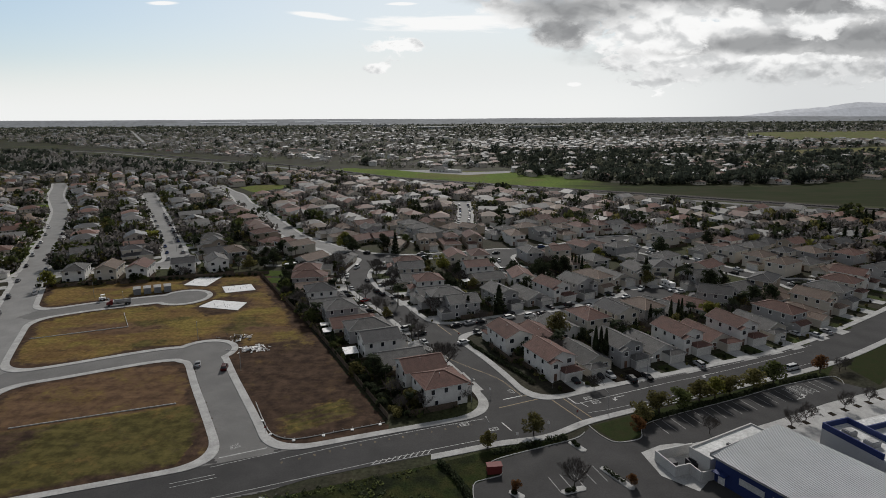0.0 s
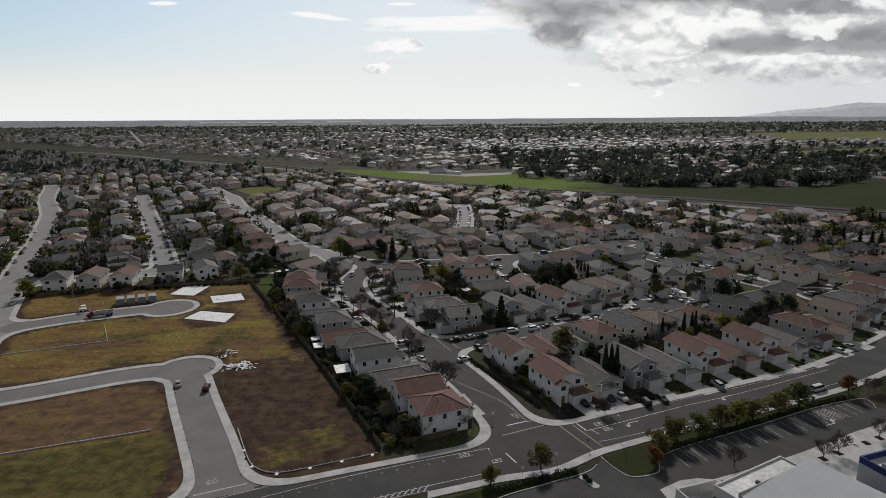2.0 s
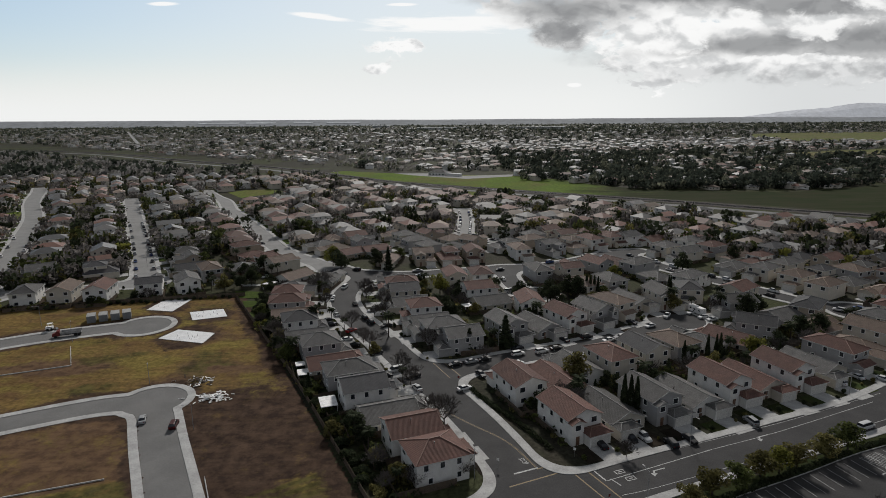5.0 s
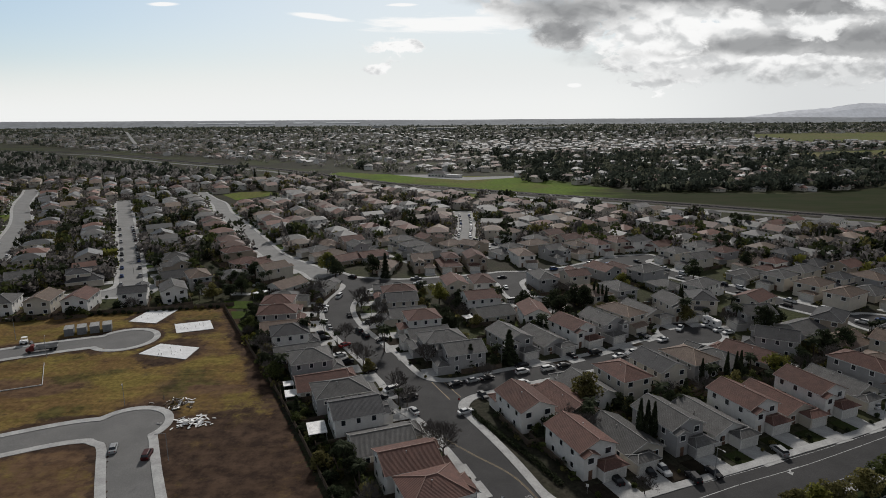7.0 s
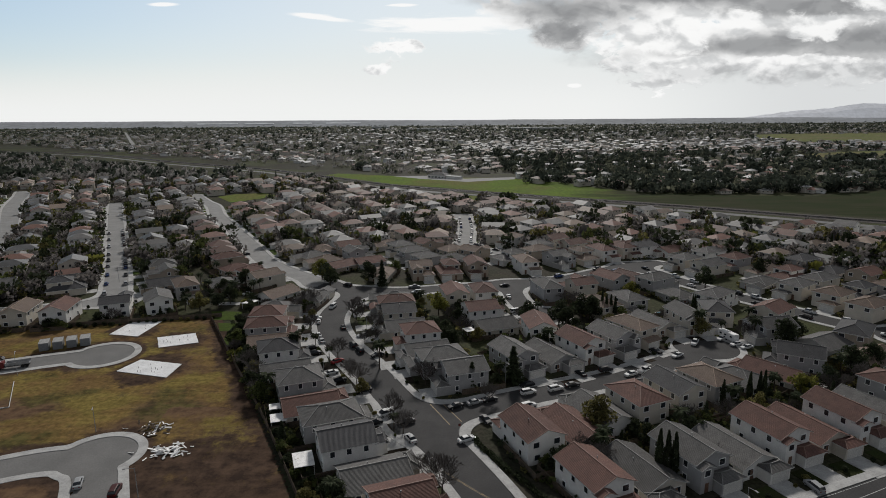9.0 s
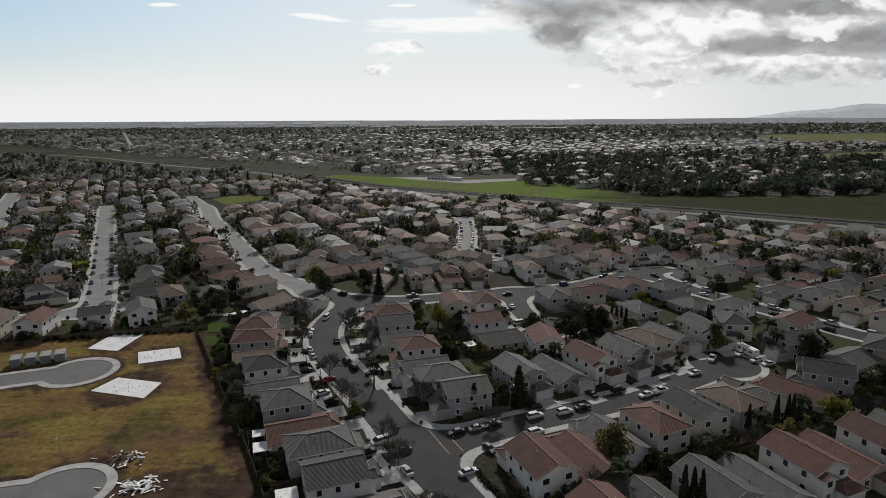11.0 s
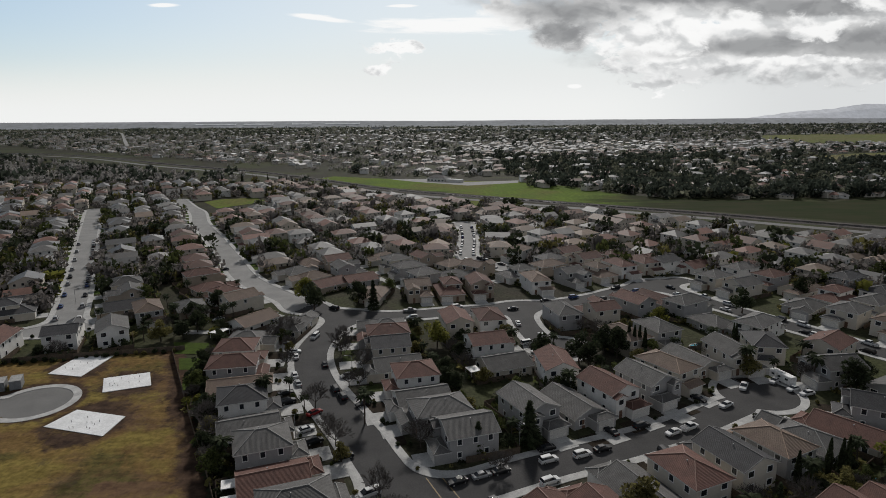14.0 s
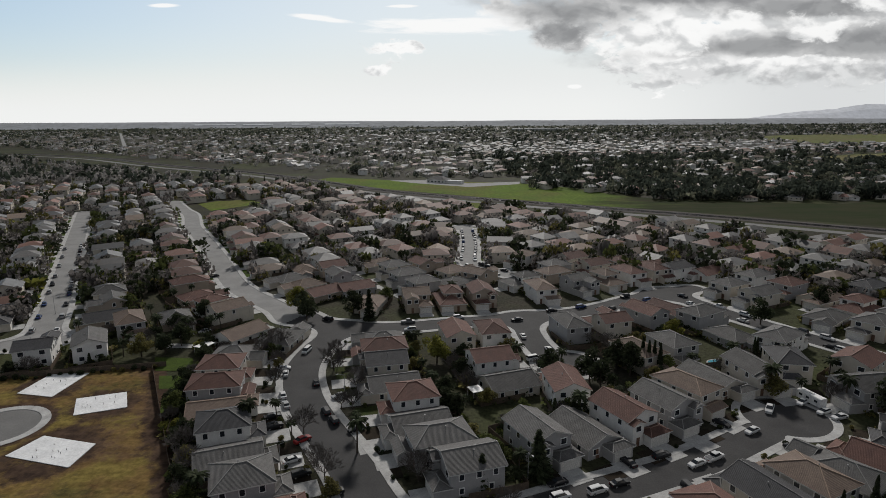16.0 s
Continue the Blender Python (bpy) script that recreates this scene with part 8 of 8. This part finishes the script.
def meadow_hall():
    """The low hall with its annex and car park on the meadow."""
    root = tagged(empty("community_hall"), "low hall with a dark hipped roof on the meadow", "building")
    root.matrix_basis = pose(8, 712, 0, 0, 0, -28) @ Matrix.Diagonal((0.7, 0.7, 0.8, 1))
    part("wall", Shape().box(-20, 16, -11, 11, 0, 5), WALL["white"], root)
    top = Shape()
    hip_roof(top, Shape(), -20, 16, -11, 11, 5)
    part("roof", top, (ROOF["dark"], M["fascia"]), root)
    part("annex", Shape().box(18, 46, -9, 1, 0, 4), WALL["white"], root)
    part("annex_roof", Shape().box(17.5, 46.5, -9.5, 1.5, 4, 4.5), M["roof_white"], root, "flat white roof")
    for i in range(5):
        part("window", Shape().box(-18 + i * 7, -14.5 + i * 7, -11.1, -10.95, 1, 3), M["glass"], root)


meadow_hall()
patch("car_park", [(-55, 735), (-20, 705), (40, 668), (100, 690), (104, 712), (40, 700), (0, 735)], 0.08, M["asphalt_sunlit"], "pale car park beside the hall", "car park")

def meadow_material():
    """Fresh grass darkened eastwards, cloud shade put into the colour, with earthy ruts along the railway."""
    m = material("cloud_shaded_meadow", (0.11, 0.16, 0.025), (0.09, 0.13, 0.03), rough=0.95, scale=0.03, fine=0.3, fine_amount=0.3, third=(0.12, 0.12, 0.04), third_scale=0.01, spec=0.02)
    nt = m.node_tree
    b = nt.nodes["Principled BSDF"]
    fresh = b.inputs["Base Color"].links[0].from_socket
    tc = nt.nodes.new("ShaderNodeTexCoord")
    sep = nt.nodes.new("ShaderNodeSeparateXYZ")
    wire(nt, tc.outputs["Object"], sep.inputs[0])

    def nz(scale, stretch):
        mp = nt.nodes.new("ShaderNodeMapping")
        mp.inputs["Scale"].default_value, mp.inputs["Rotation"].default_value = stretch, (0, 0, 0.56)
        wire(nt, tc.outputs["Object"], mp.inputs[0])
        n = nt.nodes.new("ShaderNodeTexNoise")
        n.inputs["Scale"].default_value, n.inputs["Detail"].default_value, n.inputs["Roughness"].default_value = scale, 6.0, 0.65
        wire(nt, mp.outputs[0], n.inputs["Vector"])
        return n.outputs[0]

    def rng_(v, lo, hi):
        n = nt.nodes.new("ShaderNodeMapRange")
        n.interpolation_type = "SMOOTHSTEP"
        wire(nt, v, n.inputs[0])
        n.inputs[1].default_value, n.inputs[2].default_value = lo, hi
        return n.outputs[0]

    def mixc(f, a, c):
        n = nt.nodes.new("ShaderNodeMix")
        n.data_type = "RGBA"
        wire(nt, f, n.inputs[0])
        for i, v in ((6, a), (7, c)):
            if isinstance(v, tuple):
                n.inputs[i].default_value = (*v, 1)
            else:
                wire(nt, v, n.inputs[i])
        return n.outputs[2]

    shade_edge = nt.nodes.new("ShaderNodeMath")
    shade_edge.operation = "MULTIPLY_ADD"
    wire(nt, nz(0.012, (1, 2.5, 1)), shade_edge.inputs[0])
    shade_edge.inputs[1].default_value = 170.0
    wire(nt, sep.outputs[0], shade_edge.inputs[2])
    # darker tones painted in for the cloud shade over the eastern meadow
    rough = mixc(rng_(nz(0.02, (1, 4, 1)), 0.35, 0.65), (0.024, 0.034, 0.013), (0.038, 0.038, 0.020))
    col = mixc(rng_(shade_edge.outputs[0], 215.0, 290.0), fresh, rough)
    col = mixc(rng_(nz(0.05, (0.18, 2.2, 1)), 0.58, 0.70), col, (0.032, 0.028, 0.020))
    wire(nt, col, b.inputs["Base Color"])
    return m


# railway strip, meadows and far fields
s = Shape()
rail = along([(-1040, 1318), (-825, 1236), (-675, 1152), (-480, 996), (-340, 897), (-240, 826), (-136, 728), (-42, 638), (52, 580), (122, 540), (175, 510), (226, 481), (319, 422), (520, 310)], 6)
strip(s, rail, -9, 9, 0.10)
structure("railway_bed", s, M["ballast"], "grey ballast strip of a railway line", "railway")
s = Shape()
for off in (-2.6, -1.1, 1.1, 2.6):
    strip(s, rail, off - 0.07, off + 0.07, 0.32, depth=0.2)
structure("rails", s, M["metal_dark"], "pairs of dark steel railway rails", "railway")
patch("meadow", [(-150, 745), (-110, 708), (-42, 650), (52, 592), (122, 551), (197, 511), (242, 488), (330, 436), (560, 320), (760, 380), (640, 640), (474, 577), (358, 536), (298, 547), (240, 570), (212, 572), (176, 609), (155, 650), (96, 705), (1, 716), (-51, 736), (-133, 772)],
      0.06, meadow_material(), "meadow beside the railway, fresh green darkened eastwards for cloud shade", "meadow")
patch("meadow", [(961, 1620), (1004, 1440), (1500, 1400), (1900, 1980), (1460, 2040), (1135, 1930)], 0.06, M["far_field"], "far pale green field behind a suburb", "meadow")
patch("meadow", [(640, 965), (711, 938), (825, 985), (1100, 1000), (1250, 1220), (830, 1093), (690, 1047)], 0.06, M["far_field"], "far pale green field before a suburb", "meadow")
# distant backdrops: haze put into the colour, emission added to brighten them
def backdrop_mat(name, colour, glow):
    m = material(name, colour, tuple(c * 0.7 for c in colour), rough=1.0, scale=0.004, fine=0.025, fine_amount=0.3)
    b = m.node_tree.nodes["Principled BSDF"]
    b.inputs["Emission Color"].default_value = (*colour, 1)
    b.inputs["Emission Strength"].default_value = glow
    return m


# glowing white keeps the backlit horizon warehouses from turning dark
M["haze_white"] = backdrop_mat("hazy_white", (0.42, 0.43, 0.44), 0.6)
def warehouse(x, w, y, z, top, mat, words):
    sh = Shape().box(x, x + w, y, y + 40, z, top - 2)
    sh.box(x - 3, x + w + 3, y - 2, y + 42, top - 2, top)
    tagged(part("warehouse", sh, mat), words, "building", "far warehouses")


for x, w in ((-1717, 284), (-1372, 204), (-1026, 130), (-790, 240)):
    warehouse(x, w, 4535, 0, 27, M["haze_white"], "long industrial building on the horizon in glowing haze white")
for x, w, y in ((-375, 100, 3700), (-92, 196, 3110), (372, 265, 3080)):
    warehouse(x, w, y, 0, 13, M["roof_white"], "low white industrial building far out on the plain")

# hills and the rim of the plain
def ridge_range(name, x0, x1, y, top, mat, label, seed):
    s = Shape()
    n = 80
    rows_ = []
    for j, f in enumerate((0, 0.35, 0.75, 1.0, 0.6, 0)):
        yy = y + j * 70
        r = []
        for i in range(n + 1):
            t = i / n
            x = x0 + (x1 - x0) * t
            h = top(t) * f * (1 + 0.10 * noise.noise((t * 9, seed, j * 0.15)) + 0.05 * noise.noise((t * 31, seed, 5)))
            r.append((x, yy, h - 2))
        rows_.append(r)
    vs = [p for r in rows_ for p in r]
    fs = [(j * (n + 1) + i, j * (n + 1) + i + 1, (j + 1) * (n + 1) + i + 1, (j + 1) * (n + 1) + i) for j in range(len(rows_) - 1) for i in range(n)]
    s.add(vs, fs)
    tagged(part(name, s, mat), label, "hills", kind="structure")


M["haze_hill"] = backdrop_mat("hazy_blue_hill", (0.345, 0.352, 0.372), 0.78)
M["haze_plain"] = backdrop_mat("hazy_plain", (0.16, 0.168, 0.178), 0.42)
ridge_range("hills", 2330, 4300, 4560, lambda t: 36 + 96 * min(1, t * 2.2) ** 0.8, M["haze_hill"], "hills on the horizon in hazy pale blue", 2.0)
# rim raised to the camera's horizon line; stands for the plain farther out
ridge_range("plain_rim", -4700, 4700, 4440, lambda t: 52 - 13 * min(1, 1.6 * t), M["haze_plain"], "hazy rim of the plain along the horizon", 4.0)

# ---- the plan laid out in metres ----
# All places above are stretched along y by DEPTH to fit the camera's view.
STAY = ("camera", "sun", "hills", "plain_rim", "warehouse", "ground")
FITTED = ("house", "driveway", "front_lawn", "yard_fence", "school_hall", "school_annex", "school_wing", "service_yard", "tree_pit", "pool")


def lay_out():
    done = set()
    for ob in [o for o in scene.objects if o.parent is None]:
        kind = ob.name.split(".")[0]
        if kind in STAY:
            continue
        m = ob.matrix_basis.copy()
        if m.translation.xy.length < 1e-6:
            for o in (ob, *ob.children_recursive):
                if o.type == "MESH" and o.data.name not in done:
                    done.add(o.data.name)
                    o.data.transform(Matrix.Diagonal((1, DEPTH, 1, 1)))
            continue
        loc, rot, size = m.decompose()
        loc.y *= DEPTH
        turn = rot.to_euler().z
        c, sn = math.cos(turn), math.sin(turn)
        if kind in FITTED:
            size = Vector((size.x * math.hypot(c, DEPTH * sn), size.y * math.hypot(sn, DEPTH * c), size.z))
        else:
            rot = Euler((0, 0, math.atan2(DEPTH * sn, c))).to_quaternion()
        ob.matrix_basis = Matrix.LocRotScale(loc, rot, size)


lay_out()
